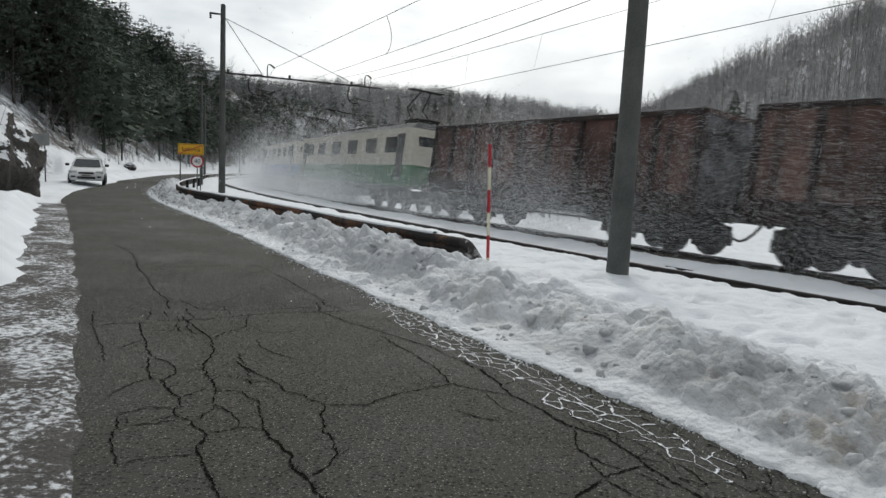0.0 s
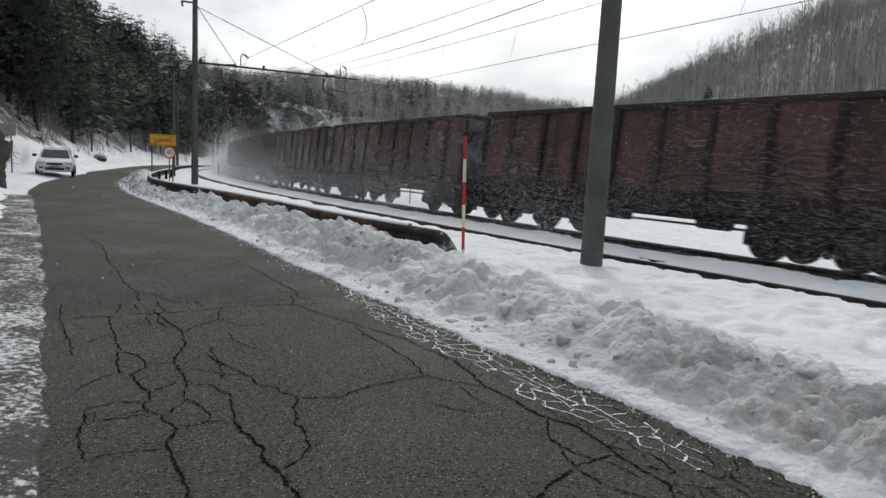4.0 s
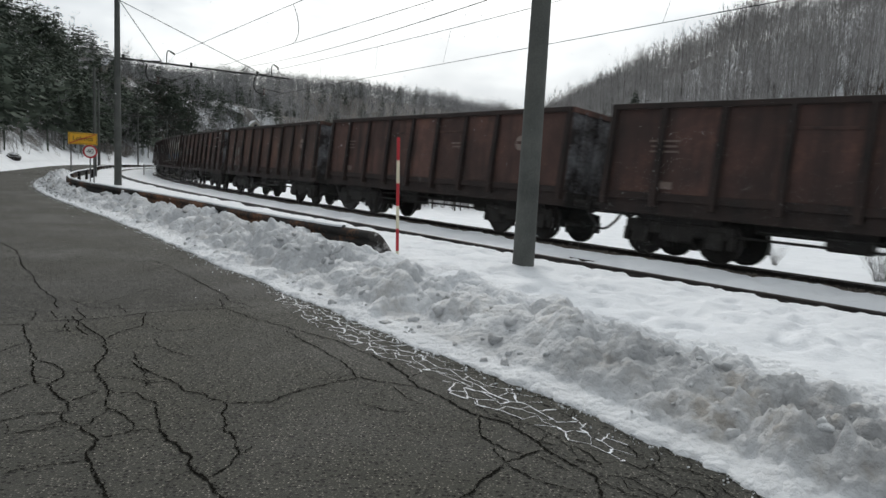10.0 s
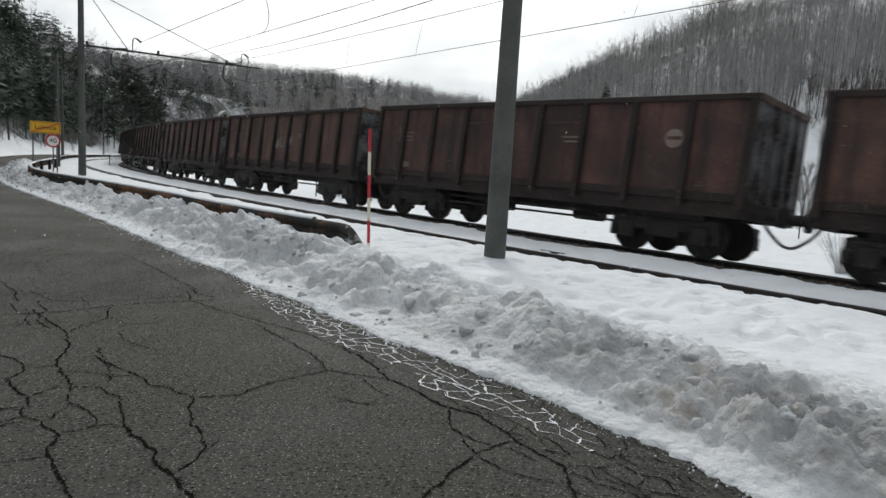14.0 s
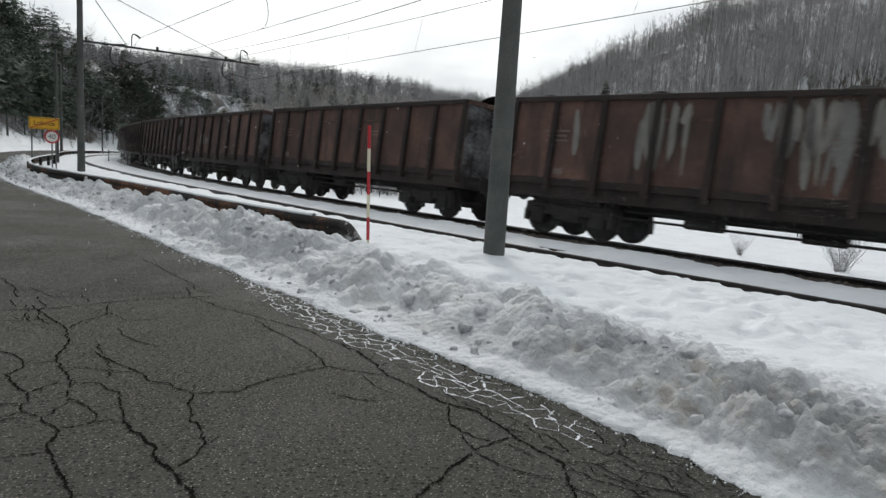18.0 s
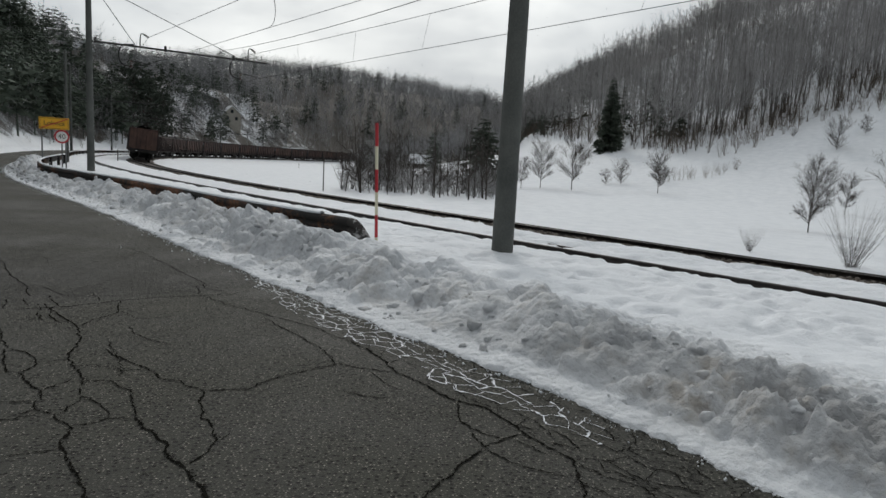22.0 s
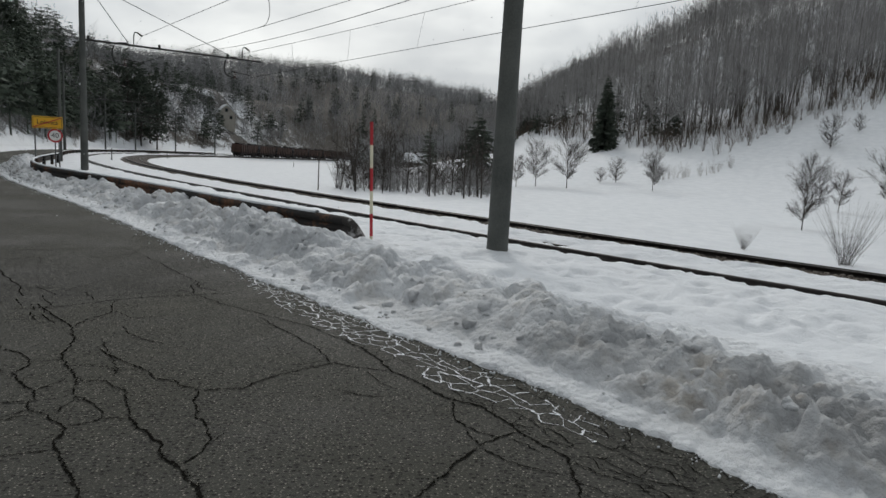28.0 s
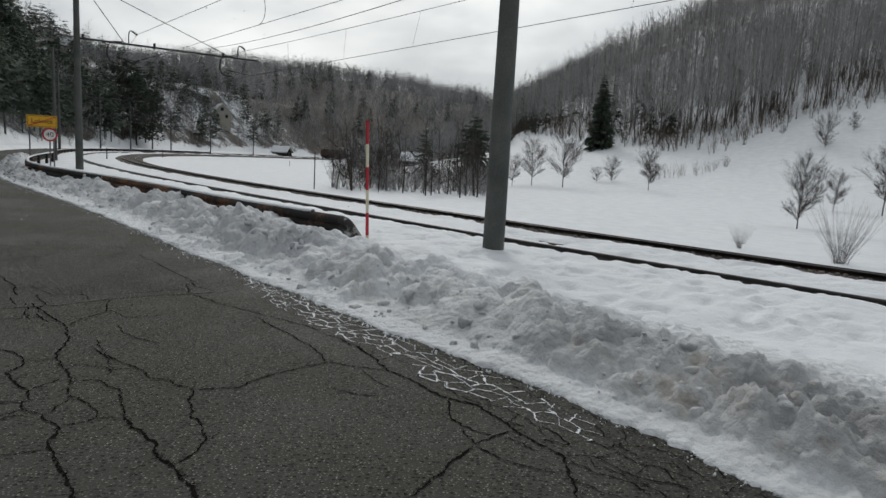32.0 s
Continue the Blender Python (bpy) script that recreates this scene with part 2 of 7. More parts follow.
def fbm(x, y, seed=0, octaves=4, gain=0.5):
    """Smooth value noise on arrays, about -1 to 1."""
    out, amp, tot = np.zeros_like(x, dtype=float), 1.0, 0.0
    for o in range(octaves):
        xi, yi = np.floor(x).astype(np.int64), np.floor(y).astype(np.int64)
        fx, fy = x - xi, y - yi
        fx, fy = fx * fx * (3 - 2 * fx), fy * fy * (3 - 2 * fy)

        def val(i, j):
            h = (i * 374761393 + j * 668265263 + (seed + o * 17) * 1274126177) & 0x7FFFFFFF
            h = ((h ^ (h >> 13)) * 1103515245) & 0x7FFFFFFF
            return ((h ^ (h >> 16)) & 0xFFFF) / 32767.5 - 1
        out += amp * ((val(xi, yi) * (1 - fx) + val(xi + 1, yi) * fx) * (1 - fy) + (val(xi, yi + 1) * (1 - fx) + val(xi + 1, yi + 1) * fx) * fy)
        tot += amp
        amp *= gain
        x, y = x * 2.03 + 11.3, y * 2.03 + 5.7
    return out / tot


def step(a, b, x):
    t = np.clip((x - a) / (b - a), 0, 1)
    return t * t * (3 - 2 * t)


# ---- the plan: two curved tracks, a road beside them, hills round the valley ----
# Line of the far track's outer rail, by its curvature along the way.
CURVE_S = (-420, -60, -30, 0, 15, 35, 55, 75, 100, 140, 190, 260, 320, 760)
CURVE_K = (0.0, 0.0, 0.005, 0.007, 0.0054, 0.004, 0.0033, 0.0034, 0.0046, 0.0060, 0.0030, 0.0015, 0.0, 0.0)
_s = np.arange(-420, 760.01, 0.5)
_k = np.interp(_s, CURVE_S, CURVE_K)
_i0 = int(np.argmin(np.abs(_s)))
_h = np.concatenate([[0], np.cumsum(_k[:-1] * 0.5)])
_h += -0.81 - _h[_i0]
_x = np.concatenate([[0], np.cumsum(np.sin(_h[:-1]) * 0.5)])
_y = np.concatenate([[0], np.cumsum(np.cos(_h[:-1]) * 0.5)])
_x += 8.19 - _x[_i0]
_y += 12.17 - _y[_i0]


def rail_level(x, y):
    """Height of the outer rail's head: the line falls gently away."""
    d = np.hypot(x, y)
    return -0.05 - 0.0113 * 0.5 * ((d - 21) + np.sqrt((d - 21) ** 2 + 60))


def lateral(s, u):
    """The point u metres to the inside of the far track's axis, s metres along."""
    h = np.interp(s, _s, _h)
    return np.interp(s, _s, _x) + (0.75 + u) * np.cos(h), np.interp(s, _s, _y) - (0.75 + u) * np.sin(h)


def chaikin(p, n=4):
    p = np.asarray(p, float)
    for _ in range(n):
        q = np.empty((2 * len(p), p.shape[1]))
        q[0], q[-1] = p[0], p[-1]
        q[1:-1:2], q[2:-1:2] = 0.75 * p[:-1] + 0.25 * p[1:], 0.25 * p[:-1] + 0.75 * p[1:]
        p = q
    return p


def resample(p, ds):
    L = np.concatenate([[0], np.cumsum(np.linalg.norm(np.diff(p, axis=0), axis=1))])
    q = np.arange(0, L[-1], ds)
    return np.stack([np.interp(q, L, p[:, k]) for k in range(p.shape[1])], 1)


ROAD_N, ROAD_D = np.array([0.777, 0.629]), np.array([-0.629, 0.777])
ROAD_HALF = 1.95
_ctl = [ROAD_N * n + ROAD_D * a for n, a in ((1.72, -70), (1.72, -30), (1.72, 0), (1.70, 9), (1.58, 15), (1.42, 20), (1.25, 26), (1.35, 31), (1.95, 36), (3.0, 42), (4.7, 50))] + [np.array(lateral(s, u)) for s, u in ((65, -9.0), (90, -9), (130, -9), (190, -9), (280, -9), (400, -9))]
ROAD_LINE = resample(chaikin(_ctl), 0.5)


def along(px, py, lx, ly):
    """For arrays of points: index of the nearest line point and the signed distance to its right."""
    n = len(px)
    idx, off = np.empty(n, int), np.empty(n)
    dx, dy = np.gradient(lx), np.gradient(ly)
    ln = np.hypot(dx, dy)
    dx, dy = dx / ln, dy / ln
    for a in range(0, n, 20000):
        X, Y = px[a:a + 20000, None] - lx[None], py[a:a + 20000, None] - ly[None]
        j = np.argmin(X * X + Y * Y, axis=1)
        r = np.arange(len(j))
        idx[a:a + 20000] = j
        sgn = X[r, j] * dy[j] - Y[r, j] * dx[j]
        dist = np.hypot(X[r, j], Y[r, j])
        off[a:a + 20000] = np.where(np.abs(sgn) < 0.6 * dist, np.sign(sgn) * dist, sgn)
    return idx, off


def ground_height(x, y):
    """Height of the snow-covered land on arrays of points."""
    x, y = np.asarray(x, float), np.asarray(y, float)
    shape = x.shape
    x, y = x.ravel(), y.ravel()
    ti, off = along(x, y, _x[600:1700:3], _y[600:1700:3])
    u = off - 0.75
    tunnel = step(300, 330, ti * 1.5 - 120)
    zr = rail_level(x, y)
    bed = np.interp(u, (-9.0, -6.4, -5.35, -5.0, -4.5, -3.1, -2.0, -1.45, -1.1, 1.2, 2.4, 5.0, 10, 60), (0.22, 0.26, 0.17, -0.03, -0.03, 0.05, 0.03, -0.13, -0.24, -0.30, -0.5, -1.2, -1.6, -1.7))
    bed = bed + (0.07 * fbm(x * 1.3, y * 1.3, 3, 4) + 0.17 * np.minimum(fbm(x * 2.6, y * 2.6, 4, 3) + 0.10, 0.0) + 0.03 * fbm(x * 7, y * 7, 14, 3)) * step(1.4, 2.2, np.abs(u)) * step(0.25, 0.7, np.abs(u + 4.75))
    z = zr + bed
    # inside the curve: a level field, then the slope under the wood
    q = 0.45 * x + 0.89 * y
    wx = np.clip(0.36 + (x - 12) / 85, 0.0, 1.1)
    rise = np.logaddexp(0, (q - 92) / 9) * 9 * 0.31 * wx * step(8, 30, u)
    rise = rise * (1 + 0.08 * fbm(x / 30, y / 30, 9, 3))
    # the slope ends in a crest that climbs to the right
    crest = np.interp(x / np.maximum(y, 1), (-0.1, 0.06, 0.124, 0.20, 0.25, 0.31, 0.413, 0.6, 1.0), (2, 6, 16, 29, 37, 42, 52, 66, 80))
    over = np.maximum(rise - crest, 0)
    z = z + np.minimum(rise, crest) - 0.05 * np.minimum(over, 60)
    # the ridge that closes the valley
    ridge = 59 * step(240, 450, y + 0.25 * np.abs(x + 60)) * np.clip(0.92 - (x + 60) / 210, 0.5, 1.0) * (1 + 0.10 * fbm(x / 90, y / 90, 5, 3)) * np.interp(np.degrees(np.arctan2(x, np.maximum(y, 1))), (-25, -20, -7.5, -5, -2.7, 6, 9, 12), (0.80, 0.83, 0.87, 0.91, 0.97, 1.04, 1.13, 1.15))
    z = z + ridge * np.maximum(np.maximum(step(4, 60, u), tunnel), step(262, 330, y))
    # road side: level with the road, then the steep left-hand hill
    ridx, roff = along(x, y, ROAD_LINE[::2, 0], ROAD_LINE[::2, 1])
    w = -roff - ROAD_HALF
    sroad = ridx * 1.0
    zroad = np.where(np.hypot(x, y) < 46, 0.0, rail_level(x, y) + 0.35)
    left = step(-12.5, -9.6, u)
    lay_by = step(92, 101, sroad) * step(124, 114, sroad)
    hump = 0.42 * step(75, 80, sroad) * (1 - 0.9 * lay_by) + 0.06
    zl = -0.09 + 0.08 * step(0.0, 0.5, w) + hump * step(0.5, 1.3, w + 0.35 * fbm(x * 0.8, y * 0.8, 16, 3)) * (1 + 0.6 * fbm(x * 0.9, y * 0.9, 6, 4))
    flat = 3.2 + 4.5 * lay_by
    hill = np.maximum(w - flat, 0)
    hill = 0.80 * hill ** 1.02 * (1 + 0.25 * fbm(x / 12, y / 12, 7, 4)) + 0.5 * step(0, 4, hill) * fbm(x / 2.5, y / 2.5, 8, 4)
    hill = np.minimum(hill, np.interp(np.hypot(x, y), (130, 210), (30, 20)) + 0.10 * hill)
    zleft = np.where(np.hypot(x, y) < 46, 0.0, zr + 0.3) + zl + np.maximum(hill, ridge * step(262, 330, y))
    near = step(9.6, 12.6, -u)
    # blend to the road side across the road's near edge
    k = step(2.1, 0.4, roff - ROAD_HALF)
    z = np.where(u < -4.9, z * (1 - k) + zleft * k, z)
    # far outside, the land rolls on
    return z.reshape(shape)


# ---- the ground, one sheet to the horizon ----
az = np.radians(np.concatenate([np.arange(-180, -58, 3.0), np.arange(-58, 44, 0.31), np.arange(44, 180.1, 3.0)]))
rad = np.concatenate([[0.05], np.concatenate([np.geomspace(0.6, 5.9, 30), np.linspace(6, 16, 150), np.geomspace(16.2, 700, 200)]), np.geomspace(760, 4000, 12)])
A, Rr = np.meshgrid(az, rad)
GX, GY = Rr * np.sin(A), Rr * np.cos(A)
GZ = ground_height(GX, GY)
ground_mesh = mesh_np("ground", np.stack([GX, GY, GZ], -1).reshape(-1, 3), grid_faces(*GX.shape), True)


def wood_edge(x):
    return np.interp(x, (-20, 10, 20, 32, 38, 46, 57, 67, 78, 130), (230, 190, 180, 147, 131, 125, 136, 144, 146, 150))


def wood_floor(x, y):
    """How much leaf litter and scrub breaks the snow, 0 to 1."""
    x, y = x.ravel(), y.ravel()
    q = 0.45 * x + 0.89 * y + 5 * fbm(x / 12, y / 12, 62, 3)
    _, off = along(x, y, _x[600:1700:3], _y[600:1700:3])
    inside = 0.385 * step(-2, 10, q - wood_edge(x)) * (off > 6)
    far = 0.62 * step(258, 285, y) * np.maximum(np.abs(off) > 5, y > 285)
    far = np.maximum(far, 0.8 * step(160, 178, np.hypot(x, y)) * (np.degrees(np.arctan2(x, y)) > -8.5) * (off > 6) * (x < 15))
    _, ro = along(x, y, ROAD_LINE[::2, 0], ROAD_LINE[::2, 1])
    w = -ro - ROAD_HALF
    left = (0.53 + 0.26 * fbm(x / 9, y / 9, 64, 4)) * step(3.0, 6, w + 2 * fbm(x / 6, y / 6, 63, 3))
    return np.maximum(np.maximum(inside, far), left)


_lit = ground_mesh.attributes.new("litter", "FLOAT", "POINT")
_lit.data.foreach_set("value", wood_floor(GX, GY).astype(np.float32))
ground = part_of("ground", ground_mesh, SNOW_LAND)
tagged(ground, "snow-covered valley floor and hillsides", "snow", kind="structure")


# ---- road ----
def asphalt_material():
    m, t, b = nodes_of("cracked_asphalt")
    vec = t.nodes.new("ShaderNodeTexCoord").outputs["Object"]

    def voronoi(scale, seed, warp, feature="DISTANCE_TO_EDGE"):
        add_ = t.nodes.new("ShaderNodeVectorMath")
        add_.operation = "MULTIPLY_ADD"
        nz = add(t, "ShaderNodeTexNoise", Scale=scale * 3.2, Detail=7.0, Roughness=0.68)
        t.links.new(vec, nz.inputs["Vector"])
        t.links.new(nz.outputs["Color"], add_.inputs[0])
        add_.inputs[1].default_value = (warp, warp, 0)
        t.links.new(vec, add_.inputs[2])
        flat = t.nodes.new("ShaderNodeMapping")
        flat.inputs["Location"].default_value = (seed, seed * 0.7, 0)
        flat.inputs["Scale"].default_value = (1, 1, 0)
        t.links.new(add_.outputs[0], flat.inputs["Vector"])
        v = t.nodes.new("ShaderNodeTexVoronoi")
        v.feature = feature
        v.inputs["Scale"].default_value = scale
        t.links.new(flat.outputs["Vector"], v.inputs["Vector"])
        return v.outputs["Distance"]

    big = voronoi(1.15, 3.1, 0.26)
    where = noise_node(t, vec, 0.35, 3)
    patch = noise_node(t, vec, 0.55, 4, 0.6)
    grain, coarse = noise_node(t, vec, 240.0, 2, 0.7), noise_node(t, vec, 45.0, 4, 0.7)
    stone = t.nodes.new("ShaderNodeTexVoronoi")
    stone.voronoi_dimensions = "2D"
    stone.inputs["Scale"].default_value = 48
    t.links.new(vec, stone.inputs["Vector"])
    base = ramp(t, maths(t, "ADD", maths(t, "MULTIPLY", patch, 0.6), maths(t, "MULTIPLY", coarse, 0.4)), [(0.33, (0.022, 0.022, 0.0182)), (0.52, (0.045, 0.045, 0.0375)), (0.70, (0.076, 0.074, 0.061))])
    # an older, tarred stretch of surfacing laid across the road
    run = t.nodes.new("ShaderNodeVectorMath")
    run.operation = "DOT_PRODUCT"
    t.links.new(vec, run.inputs[0])
    run.inputs[1].default_value = (-0.629, 0.777, 0)
    reach = maths(t, "ADD", run.outputs["Value"], maths(t, "MULTIPLY", maths(t, "SUBTRACT", patch, 0.5), 1.2))
    tarred = maths(t, "MULTIPLY", ramp(t, maths(t, "MULTIPLY", reach, 0.05), [(0.370, (0, 0, 0)), (0.395, (1, 1, 1)), (0.46, (1, 1, 1)), (0.55, (0.35, 0.35, 0.35))]), ramp(t, coarse, [(0.30, (1, 1, 1)), (0.62, (0.45, 0.45, 0.45))]))
    base = mixc(t, maths(t, "MULTIPLY", tarred, 0.75), base, (0.010, 0.0105, 0.010))
    # pale and dark stones of the worn surface, and pits where stones are lost
    pale = maths(t, "MULTIPLY", ramp(t, stone.outputs["Distance"], [(0.18, (1, 1, 1)), (0.32, (0, 0, 0))]), maths(t, "POWER", stone.outputs["Color"], 3.6))
    base = mixc(t, pale, base, (0.36, 0.34, 0.29))
    pits = t.nodes.new("ShaderNodeTexVoronoi")
    pits.voronoi_dimensions = "2D"
    pits.inputs["Scale"].default_value = 27
    t.links.new(vec, pits.inputs["Vector"])
    lost = maths(t, "MULTIPLY", ramp(t, pits.outputs["Distance"], [(0.22, (1, 1, 1)), (0.33, (0, 0, 0))]), ramp(t, maths(t, "MULTIPLY", pits.outputs["Color"], maths(t, "ADD", noise_node(t, vec, 1.6, 3), 0.5)), [(0.50, (0, 0, 0)), (0.56, (1, 1, 1))]))
    cracks = maths(t, "MAXIMUM", lost, maths(t, "MULTIPLY", ramp(t, big, [(0.004, (1, 1, 1)), (0.010, (0, 0, 0))]), ramp(t, noise_node(t, vec, 1.1, 3), [(0.52, (0.0, 0.0, 0.0)), (0.62, (0.6, 0.6, 0.6))])), True)
    col = mixc(t, maths(t, "MULTIPLY", cracks, 0.85), base, (0.010, 0.009, 0.008))
    t.links.new(col, b.inputs["Base Color"])
    t.links.new(ramp(t, patch, [(0.35, (0.68, 0.68, 0.68)), (0.6, (0.92, 0.92, 0.92))]), b.inputs["Roughness"])
    h = maths(t, "SUBTRACT", maths(t, "ADD", maths(t, "MULTIPLY", grain, 0.25), maths(t, "MULTIPLY", coarse, 0.3)), cracks)
    b.inputs["Specular IOR Level"].default_value = 0.28
    bump(t, b, h, 0.9, 0.018)
    return m


ASPHALT = asphalt_material()
_cr = np.concatenate([np.linspace(-ROAD_HALF, ROAD_HALF, 27)])
_g = np.gradient(ROAD_LINE, axis=0)
_g /= np.linalg.norm(_g, axis=1)[:, None]
_rn = np.stack([_g[:, 1], -_g[:, 0]], 1)
_wob = 0.10 * fbm(np.arange(len(ROAD_LINE)) * 0.35, np.zeros(len(ROAD_LINE)), 21, 3)
RX = ROAD_LINE[:, None, 0] + _rn[:, None, 0] * (_cr[None] + _wob[:, None] * (_cr[None] < -1.5))
RY = ROAD_LINE[:, None, 1] + _rn[:, None, 1] * (_cr[None] + _wob[:, None] * (_cr[None] < -1.5))
RZ = np.where(np.hypot(RX, RY) < 46, 0.0, rail_level(RX, RY) + 0.44)
RZ = RZ + 0.012 * fbm(RX * 0.6, RY * 0.6, 22, 3) - 0.012
road_mesh = mesh_np("road", np.stack([RX, RY, RZ], -1).reshape(-1, 3), grid_faces(*RX.shape), True)
road = tagged(part_of("road", road_mesh, ASPHALT), "narrow road of grey asphalt, cracked and patched", "road", kind="structure")

# ---- ploughed snow along the road ----
_sel = ROAD_LINE[(ROAD_LINE @ ROAD_D > -9) & (ROAD_LINE @ ROAD_D < 46) & (ROAD_LINE[:, 0] < 12)]
_e = resample(_sel, 0.03)
_ge = np.gradient(_e, axis=0)
_ge /= np.linalg.norm(_ge, axis=1)[:, None]
_ne = np.stack([_ge[:, 1], -_ge[:, 0]], 1)
_a = _e @ ROAD_D
_c = np.linspace(0, 1, 112)
_m = 2.4 * _c - 0.04
BW = np.interp(_a, (-9, 5, 8, 11, 13, 17, 22, 25, 29, 33, 60), (2.4, 2.5, 3.0, 3.2, 3.2, 3.0, 2.7, 2.0, 1.7, 1.6, 1.6))[:, None] / 2.4
BH = np.interp(_a, (-9, 3, 6, 9, 12, 16, 22, 60), (1.0, 1.0, 1.05, 1.2, 1.25, 1.1, 0.9, 0.8))[:, None]
# the snow's edge on the asphalt wanders, and lies further out where the road bends
ragged = np.interp(_a, (-9, 1.4, 2.0, 3.0, 4.3, 5.0, 6.1, 8.0, 9.7, 13, 18.6, 21.8, 25.9, 32, 36, 41.5, 60), (-0.10, -0.09, -0.01, 0.0, -0.06, -0.15, -0.16, -0.24, -0.32, -0.33, -0.34, -0.5, -0.65, -0.85, -1.05, -1.2, -1.3))[:, None]
ragged = ragged + 0.13 * fbm(_a * 2.3, 0 * _a, 31, 7, 0.78)[:, None]
CC = ragged + _m[None] * BW
BX = _e[:, None, 0] + _ne[:, None, 0] * (ROAD_HALF + CC)
BY = _e[:, None, 1] + _ne[:, None, 1] * (ROAD_HALF + CC)
# a thin apron, a cut face, then the heap; further along the heap rises more evenly
cut_face = np.interp(_m, (-0.04, 0, 0.08, 0.25, 0.29, 0.42, 0.70, 0.90, 1.08, 1.5, 2.0, 2.36), (-0.06, 0.012, 0.03, 0.05, 0.16, 0.22, 0.29, 0.335, 0.335, 0.25, 0.18, 0.14))
heap = np.interp(_m, (-0.04, 0, 0.15, 0.35, 0.60, 0.85, 1.1, 1.35, 1.8, 2.36), (-0.06, 0.012, 0.03, 0.08, 0.20, 0.30, 0.35, 0.32, 0.2, 0.12))
_near = step(5.0, 2.6, _a)[:, None]
prof = cut_face[None] * _near + heap[None] * (1 - _near)


def clods(x, y, cell, seed):
    """Rounded lumps of packed snow: a heap of half-buried domes of differing size."""
    gx, gy = np.floor(x / cell), np.floor(y / cell)
    best = np.zeros_like(x)
    for i in (-1, 0, 1):
        for j in (-1, 0, 1):
            cx, cy = gx + i, gy + j
            h1 = np.abs(np.sin(cx * 127.1 + cy * 311.7 + seed) * 43758.5453) % 1.0
            h2 = np.abs(np.sin(cx * 269.5 + cy * 183.3 + seed) * 24634.6345) % 1.0
            h3 = np.abs(np.sin(cx * 419.2 + cy * 371.9 + seed) * 31415.9265) % 1.0
            r = cell * (0.30 + 0.50 * h3)
            d2 = (x - (cx + h1) * cell) ** 2 + (y - (cy + h2) * cell) ** 2
            best = np.maximum(best, np.sqrt(np.maximum(r * r - d2, 0)) * (h3 > 0.35))
    return best


wx_, wy_ = BX + 0.05 * fbm(BX * 5, BY * 5, 36, 3), BY + 0.05 * fbm(BX * 5, BY * 5, 37, 3)
fine = fbm(BX * 13, BY * 13, 35, 3)
rough = np.interp(_m, (0, 0.1, 0.27, 0.45, 0.8, 1.15, 1.5, 1.9, 2.36), (0.08, 0.28, 0.5, 0.9, 1.0, 1.0, 0.55, 0.2, 0.0))[None] * np.clip(0.9 + 0.9 * fbm(BX * 0.8, BY * 0.8, 38, 2), 0.25, 1.5)
chunky = 0.72 * clods(wx_, wy_, 0.44, 1.0) + 0.66 * clods(wx_, wy_, 0.24, 5.0) + 0.55 * clods(wx_, wy_, 0.12, 9.0) + 0.35 * clods(BX, BY, 0.075, 13.0) + 0.05 * fbm(BX * 6, BY * 6, 39, 4) - 0.17
melted = 0.22 * clods(wx_, wy_, 0.55, 21.0) + 0.42 * clods(wx_, wy_, 0.26, 5.0) + 0.55 * clods(wx_, wy_, 0.13, 9.0) + 0.5 * clods(BX, BY, 0.075, 13.0) - 0.50 * clods(wx_, wy_, 0.30, 27.0) - 0.75 * clods(wx_, wy_, 0.11, 29.0) - 0.6 * clods(BX, BY, 0.07, 31.0) + 0.07 * fbm(BX * 4, BY * 4, 39, 5, 0.6) - 0.02
BZ = BH * prof * (0.82 + 0.25 * fbm(BX * 1.1, BY * 1.1, 33, 3)) + rough * BH * (melted * _near + chunky * (1 - _near)) + 0.010 * fine * step(0.05, 0.3, _m)[None]
BZ = np.maximum(BZ, np.interp(_m, (-0.04, 0.0, 0.05, 0.2, 0.5), (-0.08, 0.0, 0.014, 0.022, 0.05))[None] + 0.016 * fine * step(0.0, 0.1, _m)[None] + 0.30 * clods(BX, BY, 0.065, 33.0) * step(0.0, 0.12, _m)[None])
bank_ground = ground_height(BX[:, -1], BY[:, -1])
BZ = BZ + (bank_ground[:, None] - BZ[:, -1:] - 0.02) * step(0.55, 1.0, _c)[None]
bank_mesh = mesh_np("snow_bank", np.stack([BX, BY, BZ], -1).reshape(-1, 3), grid_faces(*BX.shape), True)
# greyest on the near face: its dirt, and its shade put into the colour
_soil_shade = bank_mesh.attributes.new("soil_shade", "FLOAT", "POINT")
_soil_shade.data.foreach_set("value", np.repeat(np.interp(_m, (0.0, 0.22, 0.32, 1.0, 1.3, 1.7), (0.25, 0.25, 1.0, 0.9, 0.35, 0.0))[None] * np.interp(_a, (2.0, 5.0, 30), (1.0, 0.5, 0.4))[:, None], 1, 0).ravel().astype(np.float32))
bank = part_of("snow_bank", bank_mesh, DIRTY_SNOW)
tagged(bank, "lumpy ploughed snow heaped along the road edge", "snow bank", kind="structure")



